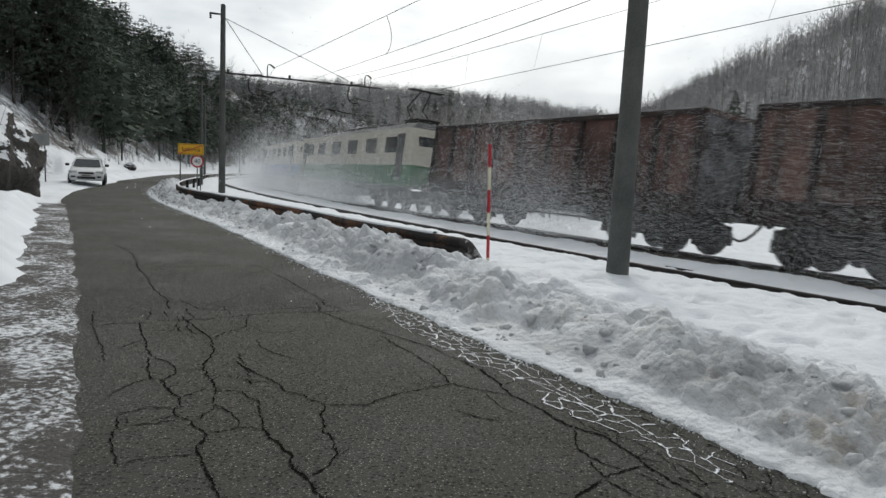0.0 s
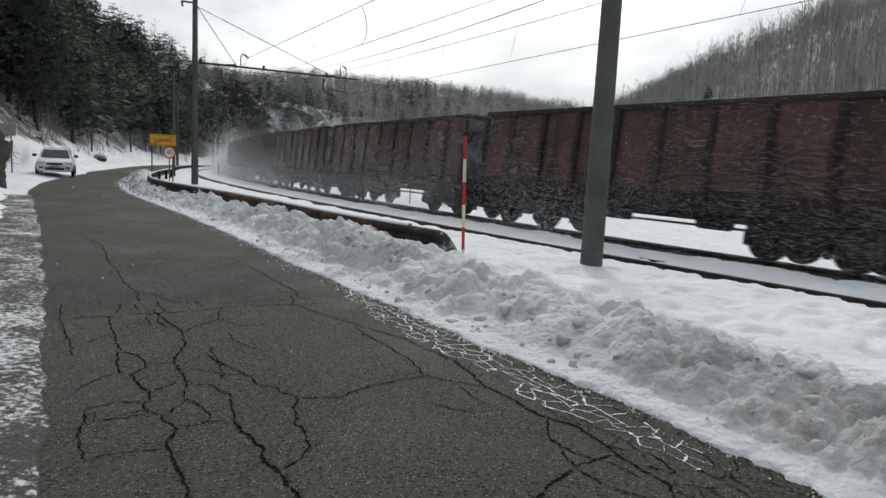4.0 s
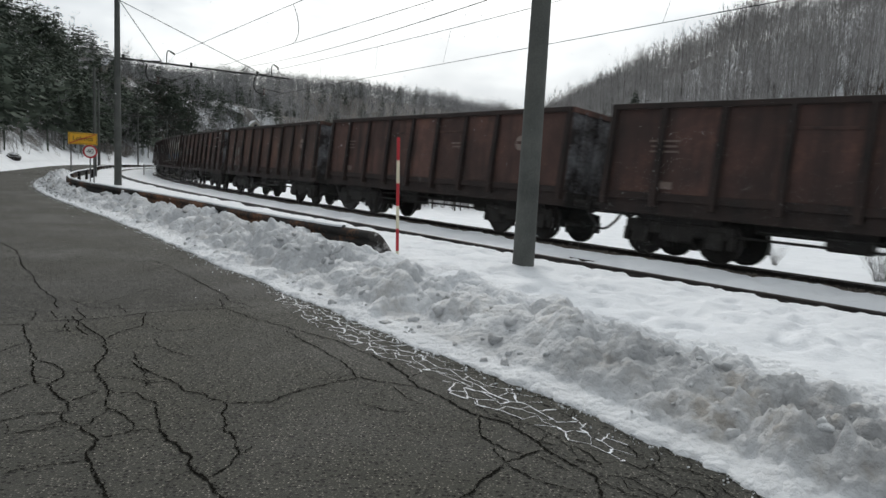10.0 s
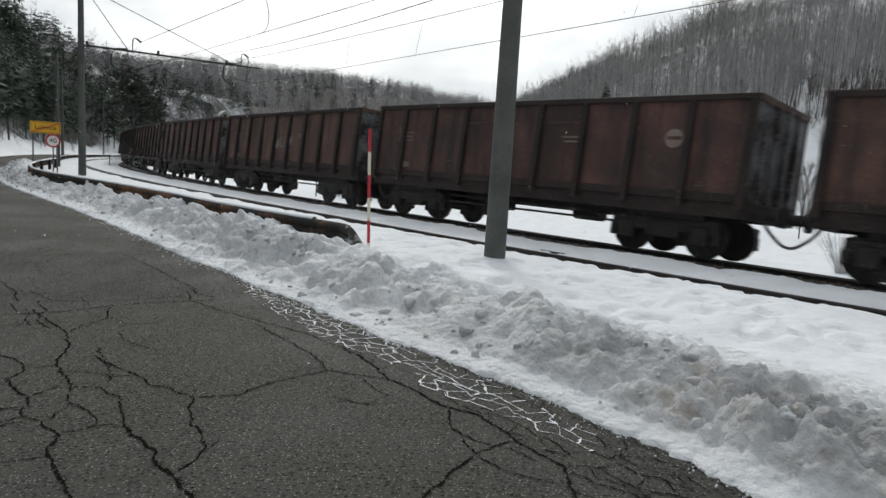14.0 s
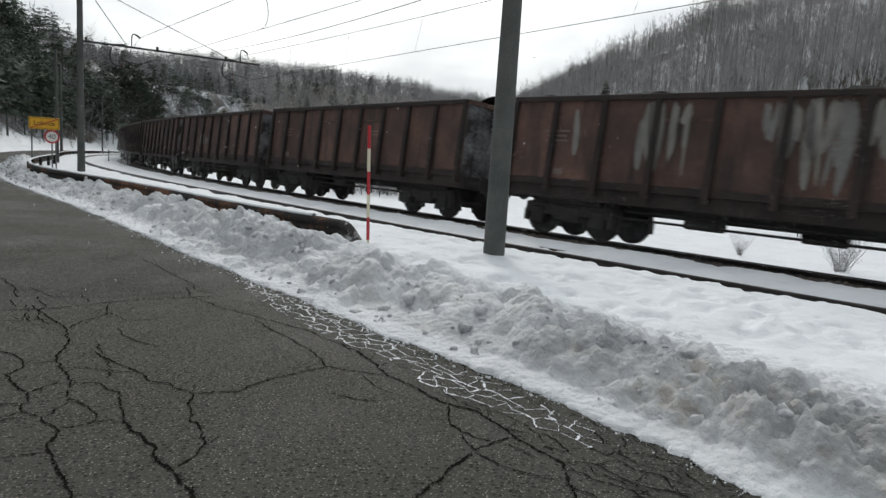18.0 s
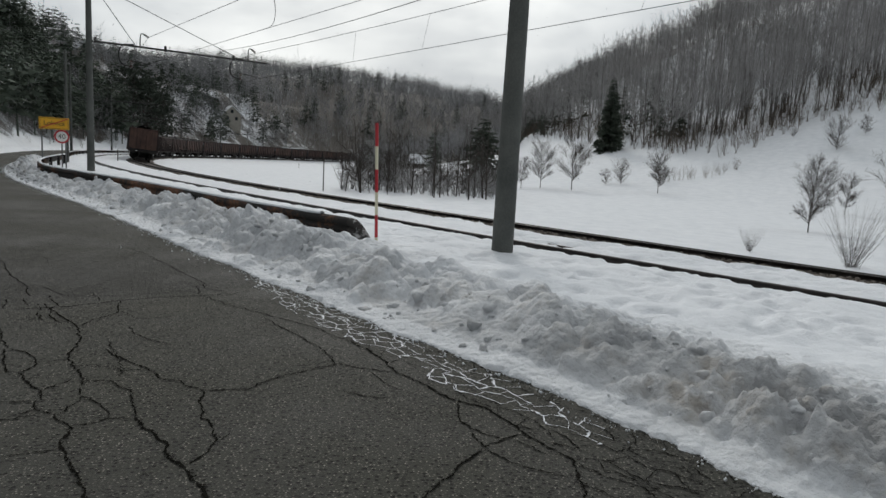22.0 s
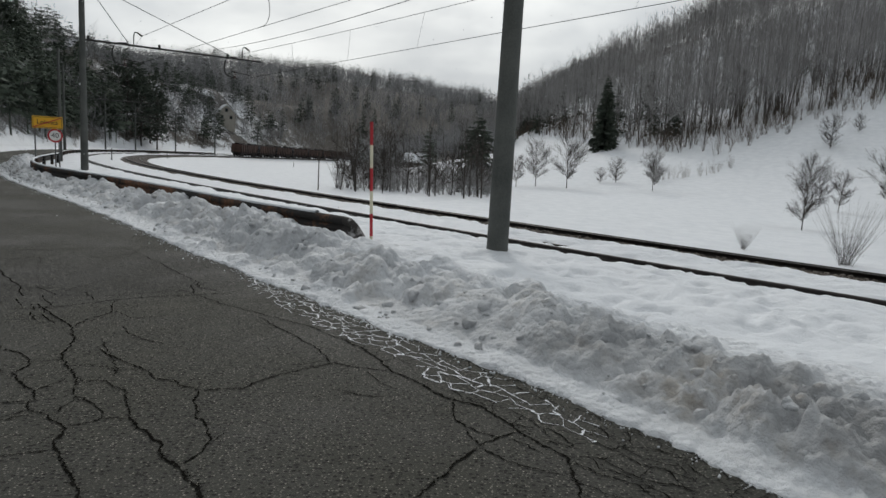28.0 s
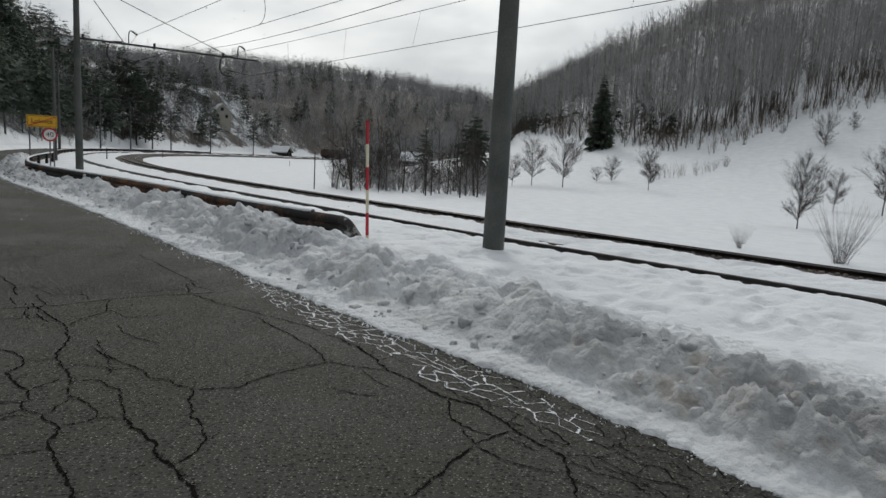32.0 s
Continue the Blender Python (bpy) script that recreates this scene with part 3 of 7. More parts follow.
# crumbs of snow that rolled off the bank on to the road
def crumbs(n, seed):
    r = np.random.default_rng(seed)
    i = r.integers(0, len(_e), n)
    c = ragged[i, 0] + 0.01 - r.exponential(0.06, n)
    k = 0.003 + 0.012 * r.random(n) ** 3
    ctr = np.stack([_e[i, 0] + _ne[i, 0] * (ROAD_HALF + c), _e[i, 1] + _ne[i, 1] * (ROAD_HALF + c), k * 0.3 - 0.006], 1)
    axes = np.array([(1, 0, 0), (0, 1, 0), (-1, 0, 0), (0, -1, 0), (0, 0, 1), (0, 0, -1)], float)
    V = ctr[:, None] + axes[None] * k[:, None, None] * r.uniform(0.6, 1.4, (n, 6, 1)) + r.normal(0, 0.15, (n, 6, 3)) * k[:, None, None]
    f = np.array([(0, 1, 4), (1, 2, 4), (2, 3, 4), (3, 0, 4), (1, 0, 5), (2, 1, 5), (3, 2, 5), (0, 3, 5)])
    return V.reshape(-1, 3), (np.arange(n)[:, None, None] * 6 + f[None]).reshape(-1, 3)


def lumps(n, seed):
    """Broken chunks of packed snow lying on the bank, each a dented ball."""
    r = np.random.default_rng(seed)
    bm = bmesh.new()
    bmesh.ops.create_icosphere(bm, subdivisions=2, radius=1.0)
    base = np.array([v.co[:] for v in bm.verts])
    f = np.array([[v.index for v in fc.verts] for fc in bm.faces])
    bm.free()
    V, F = [], []
    for k in range(n):
        i, j = int(r.integers(0, BX.shape[0])), int(len(_c) * r.uniform(0.06, 0.50))
        s = 0.014 + 0.055 * r.random() ** 2.5
        w = base + r.normal(0, 1, 3)
        d = 1 + 0.55 * fbm(w[:, 0] * 1.5 + k, w[:, 1] * 1.5 + w[:, 2], 44, 3) + 0.30 * fbm(w[:, 2] * 2.6, w[:, 0] * 2.6 - w[:, 1] + k, 45, 2)
        V.append(base * d[:, None] * s * r.uniform(0.55, 1.35, 3) + (BX[i, j], BY[i, j], BZ[i, j] + 0.02 * s))
        F.append(f + k * len(base))
    return np.concatenate(V), np.concatenate(F)


lump_mesh = mesh_np("snow_lumps", *lumps(900, 43), True)
_soil_shade = lump_mesh.attributes.new("soil_shade", "FLOAT", "POINT")
_soil_shade.data.foreach_set("value", np.full(len(lump_mesh.vertices), 0.6, np.float32))
tagged(part_of("snow_lumps", lump_mesh, DIRTY_SNOW), "broken lumps of packed snow on the bank", "snow", kind="stuff")
tagged(part_of("snow_crumbs", mesh_np("snow_crumbs", *crumbs(5000, 41)), SNOW), "crumbs of snow scattered along the road edge", "snow", kind="stuff")

# ---- tracks ----
RUST = worn("rusty_rail_steel", (0.030, 0.022, 0.018), (0.085, 0.055, 0.040), 0.75, 0.2, 3.0, 60)
HEAD = worn("dark_rail_steel", (0.025, 0.023, 0.022), (0.06, 0.052, 0.048), 0.45, 0.7, 2.0, 50)
BALLAST = worn("dark_ballast", (0.030, 0.026, 0.023), (0.12, 0.105, 0.095), 0.95, 0, 5.0, 28, 1.0, 0.05, spread=(0.40, 0.62))
CONCRETE = worn("weathered_concrete", (0.05, 0.055, 0.052), (0.115, 0.12, 0.112), 0.85, 0, 1.2, 40, 0.25, 0.01)
RAIL_PROFILE = ((-0.075, -0.172), (-0.075, -0.155), (-0.012, -0.135), (-0.012, -0.04), (-0.036, -0.028), (-0.036, -0.004), (-0.03, 0.0), (0.03, 0.0), (0.036, -0.004), (0.036, -0.028), (0.012, -0.04), (0.012, -0.135), (0.075, -0.155), (0.075, -0.172))


def sweep(profile, s0, s1, u, lift, ds):
    s = np.arange(s0, s1, ds)
    n = len(profile)
    V = np.empty((len(s), n, 3))
    xc, yc = lateral(s, u)
    zc = rail_level(xc, yc) + lift
    for k, (p, h) in enumerate(profile):
        x, y = lateral(s, u + p)
        V[:, k, 0], V[:, k, 1], V[:, k, 2] = x, y, zc + h
    f = grid_faces(len(s), n)
    i = np.arange(len(s) - 1) * n
    wrap = np.stack([i + n - 1, i + n - 1 + n, i + n, i], 1)
    return V.reshape(-1, 3), np.concatenate([f, wrap])


def track(name, label, u, lifts):
    base = tagged(new(name), label, "railway track", kind="structure")
    for off, lift in zip((-0.75, 0.75), lifts):
        part_of("rail", mesh_np("rail", *sweep(RAIL_PROFILE, -60, 330, u + off, lift, 1.0)), HEAD, base)
    return base


far_track = track("track_far", "canted railway track with dark rails on ballast", 0.0, (0.0, -0.15))
near_track = track("track_near", "snow-buried railway track with one rail showing", -4.0, (0.15, -0.03))
part_of("ballast", mesh_np("ballast", *sweep(((-1.75, -0.26), (-1.30, -0.10), (-0.9, -0.13), (0.9, -0.24), (1.4, -0.28), (2.2, -0.62)), -60, 330, 0, 0.0, 0.8)), BALLAST, far_track, "dark gravel ballast swept clear of snow")


def gravel(n, s0, s1, u0, u1, lift):
    """Loose stones as eight-cornered lumps, joined."""
    r = np.random.default_rng(11)
    s, u = r.uniform(s0, s1, n), r.uniform(u0, u1, n)
    x, y = lateral(s, u)
    z = rail_level(x, y) + lift + r.uniform(-0.03, 0.02, n)
    k = r.uniform(0.018, 0.045, n)
    corner = np.array([(i, j, l) for i in (-1, 1) for j in (-1, 1) for l in (-1, 1)], float)
    V = corner[None] * k[:, None, None] * r.uniform(0.55, 1.1, (n, 8, 3))
    V += np.stack([x, y, z], 1)[:, None]
    f = np.array([(0, 1, 3, 2), (4, 6, 7, 5), (0, 4, 5, 1), (2, 3, 7, 6), (0, 2, 6, 4), (1, 5, 7, 3)])
    return V.reshape(-1, 3), (np.arange(n)[:, None, None] * 8 + f[None]).reshape(-1, 4)


STONE = worn("track_stones", (0.035, 0.030, 0.026), (0.22, 0.19, 0.165), 0.95, 0, 9.0, 50, 0.3, 0.01)
tagged(part_of("stones", mesh_np("stones", *gravel(9000, -12, 42, -1.75, -0.85, -0.12)), STONE, far_track), "loose grey-brown track stones", kind="stuff")
SLEEPER = worn("sleeper_concrete", (0.05, 0.047, 0.043), (0.13, 0.12, 0.11), 0.9, 0, 3.0, 40)
_sl = bpy.data.meshes.new("sleeper")
_bm = made(box, -0.13, 0.13, -1.25, 1.25, -0.2, 0.0, 0.02)
_bm.to_mesh(_sl)
_bm.free()
for k in range(120):
    s_ = 30 + 0.62 * k
    (x0, x1), (y0, y1) = lateral(np.array([s_ - 0.3, s_ + 0.3]), 0.0)
    ob = part_of("sleeper", _sl, SLEEPER, far_track)
    ob.matrix_basis = Matrix.Translation((float(x0 + x1) / 2, float(y0 + y1) / 2, float(rail_level(x0, y0)) - 0.235)) @ Euler((radians(5.0), 0, math.atan2(y1 - y0, x1 - x0))).to_matrix().to_4x4()


# ---- the goods train ----
def wagon_paint(name, dark, light, rust):
    """Weathered wagon paint: faded blotches, rust and sooty runs down the panels."""
    m, t, b = nodes_of(name)
    vec = t.nodes.new("ShaderNodeTexCoord").outputs["Object"]
    info = t.nodes.new("ShaderNodeObjectInfo")
    mp = t.nodes.new("ShaderNodeMapping")
    mp.inputs["Scale"].default_value = (3.2, 3.2, 0.28)
    t.links.new(vec, mp.inputs["Vector"])
    shift = t.nodes.new("ShaderNodeCombineXYZ")
    t.links.new(maths(t, "MULTIPLY", info.outputs["Random"], 60.0), shift.inputs[0])
    t.links.new(shift.outputs[0], mp.inputs["Location"])
    own = t.nodes.new("ShaderNodeVectorMath")
    t.links.new(vec, own.inputs[0])
    t.links.new(shift.outputs[0], own.inputs[1])
    p = own.outputs[0]
    runs, blot, fine = noise_node(t, mp.outputs["Vector"], 1.0, 5, 0.6), noise_node(t, p, 0.9, 5), noise_node(t, p, 18.0, 5)
    c = ramp(t, blot, [(0.32, dark), (0.68, light)])
    c = mixc(t, maths(t, "MULTIPLY", ramp(t, maths(t, "ADD", maths(t, "MULTIPLY", blot, 0.5), maths(t, "MULTIPLY", fine, 0.5)), [(0.54, (0, 0, 0)), (0.66, (1, 1, 1))]), 0.7), c, rust)
    c = mixc(t, maths(t, "MULTIPLY", ramp(t, runs, [(0.50, (0, 0, 0)), (0.70, (1, 1, 1))]), 0.8), c, (0.013, 0.010, 0.009))
    hsv = t.nodes.new("ShaderNodeHueSaturation")
    t.links.new(maths(t, "ADD", maths(t, "MULTIPLY", info.outputs["Random"], 0.5), 0.75), hsv.inputs["Value"])
    t.links.new(c, hsv.inputs["Color"])
    t.links.new(hsv.outputs["Color"], b.inputs["Base Color"])
    b.inputs["Roughness"].default_value = 0.8
    bump(t, b, maths(t, "ADD", fine, maths(t, "MULTIPLY", blot, 1.5)), 0.35, 0.02)
    return m


WAGON_RED = [
    wagon_paint("oxide_red_wagon", (0.046, 0.025, 0.021), (0.097, 0.049, 0.040), (0.150, 0.075, 0.050)),
    wagon_paint("brown_rust_wagon", (0.050, 0.029, 0.024), (0.110, 0.060, 0.046), (0.165, 0.086, 0.055)),
    wagon_paint("dark_sooty_wagon", (0.034, 0.020, 0.017), (0.081, 0.039, 0.032), (0.122, 0.061, 0.043)),
]
# grime, with the ribs' shadow lines put into the same dark colour
GRIME_SHADE = worn("grime_shade_paint", (0.009, 0.0072, 0.0066), (0.034, 0.020, 0.017), 0.85, 0, 1.5, 16, 0.2, 0.01, 0.1)
SOOT = worn("sooty_iron", (0.007, 0.0065, 0.006), (0.022, 0.019, 0.017), 0.8, 0.1, 3.0, 40)
HOSE = plain("black_rubber", (0.02, 0.02, 0.02), 0.6)
STENCIL = plain("faded_white_stencil", (0.15, 0.115, 0.10), 0.8)
COAL = worn("coal", (0.003, 0.003, 0.003), (0.011, 0.011, 0.011), 0.6, 0, 6.0, 40, 0.8, 0.05)
for _n in COAL.node_tree.nodes:
    if _n.bl_idname == "ShaderNodeBsdfPrincipled":
        _n.inputs["Specular IOR Level"].default_value = 0.05
FROST = worn("frosted_steel", (0.022, 0.019, 0.019), (0.27, 0.28, 0.30), 0.85, 0, 1.1, 12, 0.3, 0.01, spread=(0.42, 0.68))
WAGON_LEN, BODY, TOP, FLOOR, HALF_W = 13.65, 12.45, 3.49, 1.28, 1.42


def wheelset(parent, x):
    bm = bmesh.new()
    for y in (-0.75, 0.75):
        rod(bm, (0, y - 0.065, 0), (0, y + 0.065, 0), 0.49, 0.49, 24)
        rod(bm, (0, y - 0.09, 0), (0, y + 0.09, 0), 0.14, 0.14, 10)
    rod(bm, (0, -1.0, 0), (0, 1.0, 0), 0.08, 0.08, 8)
    ob = part("wheelset", bm, SOOT, parent)
    ob.location = (x, 0, 0.49)
    return ob


def bogie(parent, x):
    bm = bmesh.new()
    for y in (-1.0, 1.0):
        box(bm, -1.32, 1.32, y - 0.07, y + 0.07, 0.50, 0.82, 0.04)
        box(bm, -0.95, 0.95, y - 0.05, y + 0.05, 0.80, 0.98, 0.03)
        for ax in (-0.36, 0.36):
            box(bm, ax - 0.07, ax + 0.07, y - 0.2 * (1 if y > 0 else -1) - 0.06, y - 0.2 * (1 if y > 0 else -1) + 0.06, 0.22, 0.6, 0.02)
        for ax in (-0.9, 0.9):
            box(bm, ax - 0.21, ax + 0.21, y - 0.12, y + 0.12, 0.26, 0.70, 0.04)
            for k in (-0.17, 0.17):
                rod(bm, (ax + k, y, 0.60), (ax + k, y, 0.84), 0.08, 0.08, 8)
        box(bm, -0.42, 0.42, y - 0.1, y + 0.1, 0.36, 0.78, 0.05)
        box(bm, -1.34, -1.18, y - 0.09, y + 0.09, 0.3, 0.62, 0.03)
        box(bm, 1.18, 1.34, y - 0.09, y + 0.09, 0.3, 0.62, 0.03)
    box(bm, -0.25, 0.25, -1.0, 1.0, 0.55, 0.92, 0.04)
    ob = part("bogie", bm, SOOT, parent, "sooty black bogie")
    ob.location = (x, 0, 0)
    for ax in (-0.9, 0.9):
        wheelset(ob, ax)
    return ob


def box_mesh(name, *a):
    bm = made(box, *a)
    me = bpy.data.meshes.new(name)
    bm.to_mesh(me)
    bm.free()
    return me


def gondola(mat, load=False, frosted=False):
    w = new("goods_wagon")
    skin = WAGON_RED[mat]
    for sg in (-1, 1):
        y = sg * (HALF_W - 0.09)
        pw = BODY / 9
        panel_me = bpy.data.meshes.new("side_panel")
        bm = bmesh.new()
        box(bm, -pw / 2 + 0.01, pw / 2 - 0.01, y - 0.02, y + 0.02, FLOOR + 0.02, TOP - 0.06)
        bmesh.ops.subdivide_edges(bm, edges=bm.edges[:], cuts=3, use_grid_fill=True)
        for v in bm.verts:
            v.co.y += sg * 0.022 * math.cos(v.co.x / pw * math.pi) * math.sin((v.co.z - FLOOR) / (TOP - FLOOR) * math.pi)
        bm.to_mesh(panel_me)
        bm.free()
        for i in range(9):
            part_of("side_panel", panel_me, skin, w).location.x = -BODY / 2 + (i + 0.5) * pw
        part("waist_rail", made(box, -BODY / 2, BODY / 2, y - 0.03, y + 0.03 + 0.035 * sg, FLOOR - 0.02, FLOOR + 0.15, 0.008), GRIME_SHADE, w)
        for x0, x1 in ((-2.05, -0.75), (0.75, 2.05)):
            part("door_bar", made(box, x0, x1, y + sg * 0.03 - 0.02, y + sg * 0.03 + 0.02, TOP - 0.62, TOP - 0.56, 0.008), skin, w)
        for k, (x0, z0, ln) in enumerate(((4.75, 2.62, 0.75), (4.75, 2.50, 0.62), (4.75, 2.38, 0.70), (-1.75, 2.55, 0.6), (-1.75, 2.44, 0.45), (4.6, 1.55, 0.3))):
            part("stencil", made(box, x0 - ln / 2, x0 + ln / 2, y + sg * 0.052 - 0.006, y + sg * 0.052 + 0.006, z0 - 0.022, z0 + 0.022 + 0.12 * (k == 5)), STENCIL, w, "faded white stencilled marking")
        part("top_rail", made(box, -BODY / 2, BODY / 2, y - 0.07, y + 0.10, TOP - 0.13, TOP, 0.015), GRIME_SHADE, w)
        part("sill", made(box, -BODY / 2 - 0.05, BODY / 2 + 0.05, sg * 1.25 - 0.07, sg * 1.25 + 0.07, 0.93, FLOOR + 0.06, 0.015), GRIME_SHADE, w)
        rib_me = None
        for i in range(10):
            x = -BODY / 2 + i * BODY / 9
            if rib_me is None:
                bm = bmesh.new()
                g = bmesh.ops.create_cube(bm, size=1.0)
                for v in g["verts"]:
                    top = v.co.z > 0
                    v.co.x *= 0.15
                    v.co.y = y + sg * 0.02 + (sg * (0.08 if top else 0.17) if v.co.y * sg > 0 else 0)
                    v.co.z = TOP - 0.1 if top else FLOOR - 0.18
                bmesh.ops.bevel(bm, geom=bm.edges[:], offset=0.012, segments=1, affect="EDGES")
                rib_me = bpy.data.meshes.new("rib")
                bm.to_mesh(rib_me)
                bm.free()
            ob = part_of("rib", rib_me, GRIME_SHADE, w)
            ob.location.x = min(max(x, -BODY / 2 + 0.075), BODY / 2 - 0.075)
    for sg in (-1, 1):
        bm = bmesh.new()
        x = sg * (BODY / 2 - 0.05)
        box(bm, x - 0.03, x + 0.03, -HALF_W + 0.1, HALF_W - 0.1, FLOOR, TOP - 0.05)
        for y in (-0.85, -0.28, 0.28, 0.85):
            part("end_post", made(box, *sorted((x + sg * 0.02, x + sg * 0.10)), y - 0.05, y + 0.05, FLOOR, TOP - 0.06, 0.01), FROST if sg < 0 else skin, w)
        part("end_rail", made(box, *sorted((x - 0.04 * sg, x + 0.10 * sg)), -HALF_W + 0.06, HALF_W - 0.06, TOP - 0.14, TOP + 0.004, 0.01), skin, w)
        part("end_wall", bm, FROST if sg < 0 else skin, w, "end wall frosted with blown snow" if sg < 0 else "")
        bm = bmesh.new()
        box(bm, sg * (BODY / 2 + 0.02) - 0.05, sg * (BODY / 2 + 0.02) + 0.05, -1.3, 1.3, 0.92, FLOOR + 0.02, 0.02)
        part("headstock", bm, SOOT, w)
        for y in (-0.875, 0.875):
            bm = bmesh.new()
            rod(bm, (sg * (BODY / 2 + 0.05), y, 1.06), (sg * (WAGON_LEN / 2 - 0.06), y, 1.06), 0.10, 0.08, 10)
            rod(bm, (sg * (WAGON_LEN / 2 - 0.06), y, 1.06), (sg * (WAGON_LEN / 2 - 0.01), y, 1.06), 0.22, 0.21, 14)
            part("buffer", bm, SOOT, w)
        bm = bmesh.new()
        box(bm, min(sg * BODY / 2, sg * WAGON_LEN / 2), max(sg * BODY / 2, sg * WAGON_LEN / 2), -0.05, 0.05, 0.98, 1.1, 0.02)
        part("coupling", bm, SOOT, w)
    hp = np.array([(-BODY / 2, 0.35, 1.0), (-BODY / 2 - 0.2, 0.36, 0.72), (-WAGON_LEN / 2, 0.36, 0.40), (-WAGON_LEN / 2 - 0.4, 0.36, 0.66), (-WAGON_LEN / 2 - 0.62, 0.35, 1.0)])
    part_of("brake_hose", mesh_np("brake_hose", *tube_np(chaikin(hp, 2), 0.035, 6), True), HOSE, w)
    part("floor", made(box, -BODY / 2, BODY / 2, -1.28, 1.28, 1.14, FLOOR + 0.03), SOOT, w)
    bm = bmesh.new()
    box(bm, -3.0, 3.0, -0.12, 0.12, 0.75, 1.14, 0.02)
    rod(bm, (-1.6, -0.7, 0.75), (-0.7, -0.7, 0.75), 0.2, 0.2, 12)
    box(bm, 0.5, 1.3, 0.5, 1.0, 0.55, 1.0, 0.05)
    rod(bm, (-3.4, 0.95, 0.62), (3.4, 0.95, 0.62), 0.03, 0.03, 6)
    rod(bm, (-2.4, 1.05, 0.80), (2.6, 1.05, 0.80), 0.025, 0.025, 6)
    part("brake_rigging", bm, SOOT, w)
    for x in (-4.35, 4.35):
        bogie(w, x)
    if load:
        nx, ny = 60, 14
        X, Y = np.meshgrid(np.linspace(-BODY / 2 + 0.12, BODY / 2 - 0.12, nx), np.linspace(-1.25, 1.25, ny), indexing="ij")
        Z = TOP - 0.30 + 0.95 * np.cos(Y / 1.25 * 1.4) * np.clip(0.10 + 1.7 * fbm(X * 0.62, Y * 0.3, 41 + mat, 3), 0, 0.60) + 0.14 * fbm(X * 3, Y * 3, 42, 3)
        part_of("coal_load", mesh_np("coal_load", np.stack([X, Y, Z], -1).reshape(-1, 3), grid_faces(nx, ny)), COAL, w, "black coal heaped above the sides")
    return w


# ---- paint sprayed on wagon sides ----
SPRAY = {
    "white": worn("white_spray_paint", (0.13, 0.125, 0.11), (0.24, 0.235, 0.21), 0.8, 0, 1.5, 20),
    "blue": worn("blue_spray_paint", (0.045, 0.075, 0.13), (0.075, 0.13, 0.22), 0.8, 0, 1.5, 20),
    "orange": worn("orange_spray_paint", (0.17, 0.075, 0.04), (0.27, 0.12, 0.06), 0.8, 0, 1.5, 20),
    "grey": worn("grey_spray_paint", (0.10, 0.095, 0.09), (0.19, 0.185, 0.175), 0.8, 0, 1.5, 20),
}
SIDE_Y = HALF_W - 0.09 + 0.047


def blob(w, cx, cz, rx, rz, colour, layer, seed, lean=0.0, n=26):
    """A flat rounded patch of paint on the wagon's track-side wall."""
    r = random.Random(seed)
    ph = [r.uniform(0, 6.28) for _ in range(3)]
    bm = bmesh.new()
    vs = []
    for k in range(n):
        a = 2 * math.pi * k / n
        f = 1 + 0.16 * math.sin(2 * a + ph[0]) + 0.10 * math.sin(3 * a + ph[1]) + 0.06 * math.sin(5 * a + ph[2])
        x, z = rx * f * math.cos(a), rz * f * math.sin(a)
        vs.append(bm.verts.new((cx + x + lean * z, SIDE_Y + 0.004 * layer, min(max(cz + z, FLOOR + 0.1), TOP - 0.16))))
    bm.faces.new(vs[::-1])
    g = bmesh.ops.extrude_face_region(bm, geom=bm.faces[:])
    for v in g["geom"]:
        if isinstance(v, bmesh.types.BMVert):
            v.co.y -= 0.002
    part("graffiti", bm, SPRAY[colour], w, colour + " sprayed paint")


def big_piece(w):
    r = random.Random(5)
    for k in range(7):
        x = -5.5 + k * 0.98
        blob(w, x, 2.35, 0.70, 0.95, "grey", 1, 100 + k, 0.2)
        blob(w, x + 0.1, 2.5, 0.42, 0.62, "white", 2, 200 + k, 0.25)
        blob(w, x + r.uniform(-0.3, 0.3), 2.6 + r.uniform(-0.5, 0.3), 0.14, r.uniform(0.2, 0.55), "orange", 3, 300 + k, 0.4)
        blob(w, x + r.uniform(-0.2, 0.3), 1.85 + r.uniform(-0.12, 0.15), 0.52, 0.17, "blue", 4, 400 + k, 0.6)
        blob(w, x + 0.5, 1.65, 0.16, 0.28, "orange" if k % 2 else "grey", 5, 450 + k, -0.4)


def tag_letters(w, x0, z0, n, colour, seed, size=0.3):
    r = random.Random(seed)
    for k in range(n):
        cx = x0 - k * size * 1.5
        for j in range(3):
            blob(w, cx + r.uniform(-0.12, 0.12), z0 + r.uniform(-0.15, 0.15), r.choice((0.05, 0.2)) * size * 2.2, r.choice((0.09, 0.5)) * size * 1.4, colour, 1 + j, seed + 7 * k + j, r.uniform(-0.5, 0.5), 14)


def streaks(w, seed):
    """Runs of white wash down the panels."""
    r = random.Random(seed)
    for k in range(64):
        x = r.choice((-4.6, -3.2, -2.6, -2.0, -1.7, -1.4, -0.9, -0.4, 1.6, 2.2, 3.9)) + r.uniform(-0.3, 0.3)
        h = r.uniform(0.2, 0.85)
        blob(w, x, TOP - 0.25 - h, r.uniform(0.03, 0.13), h, "white" if k % 3 else "grey", 1 + k % 4, seed + k, r.uniform(-0.1, 0.1), 14)


EMBLEM = plain("faded_emblem_paint", (0.20, 0.16, 0.14), 0.8)


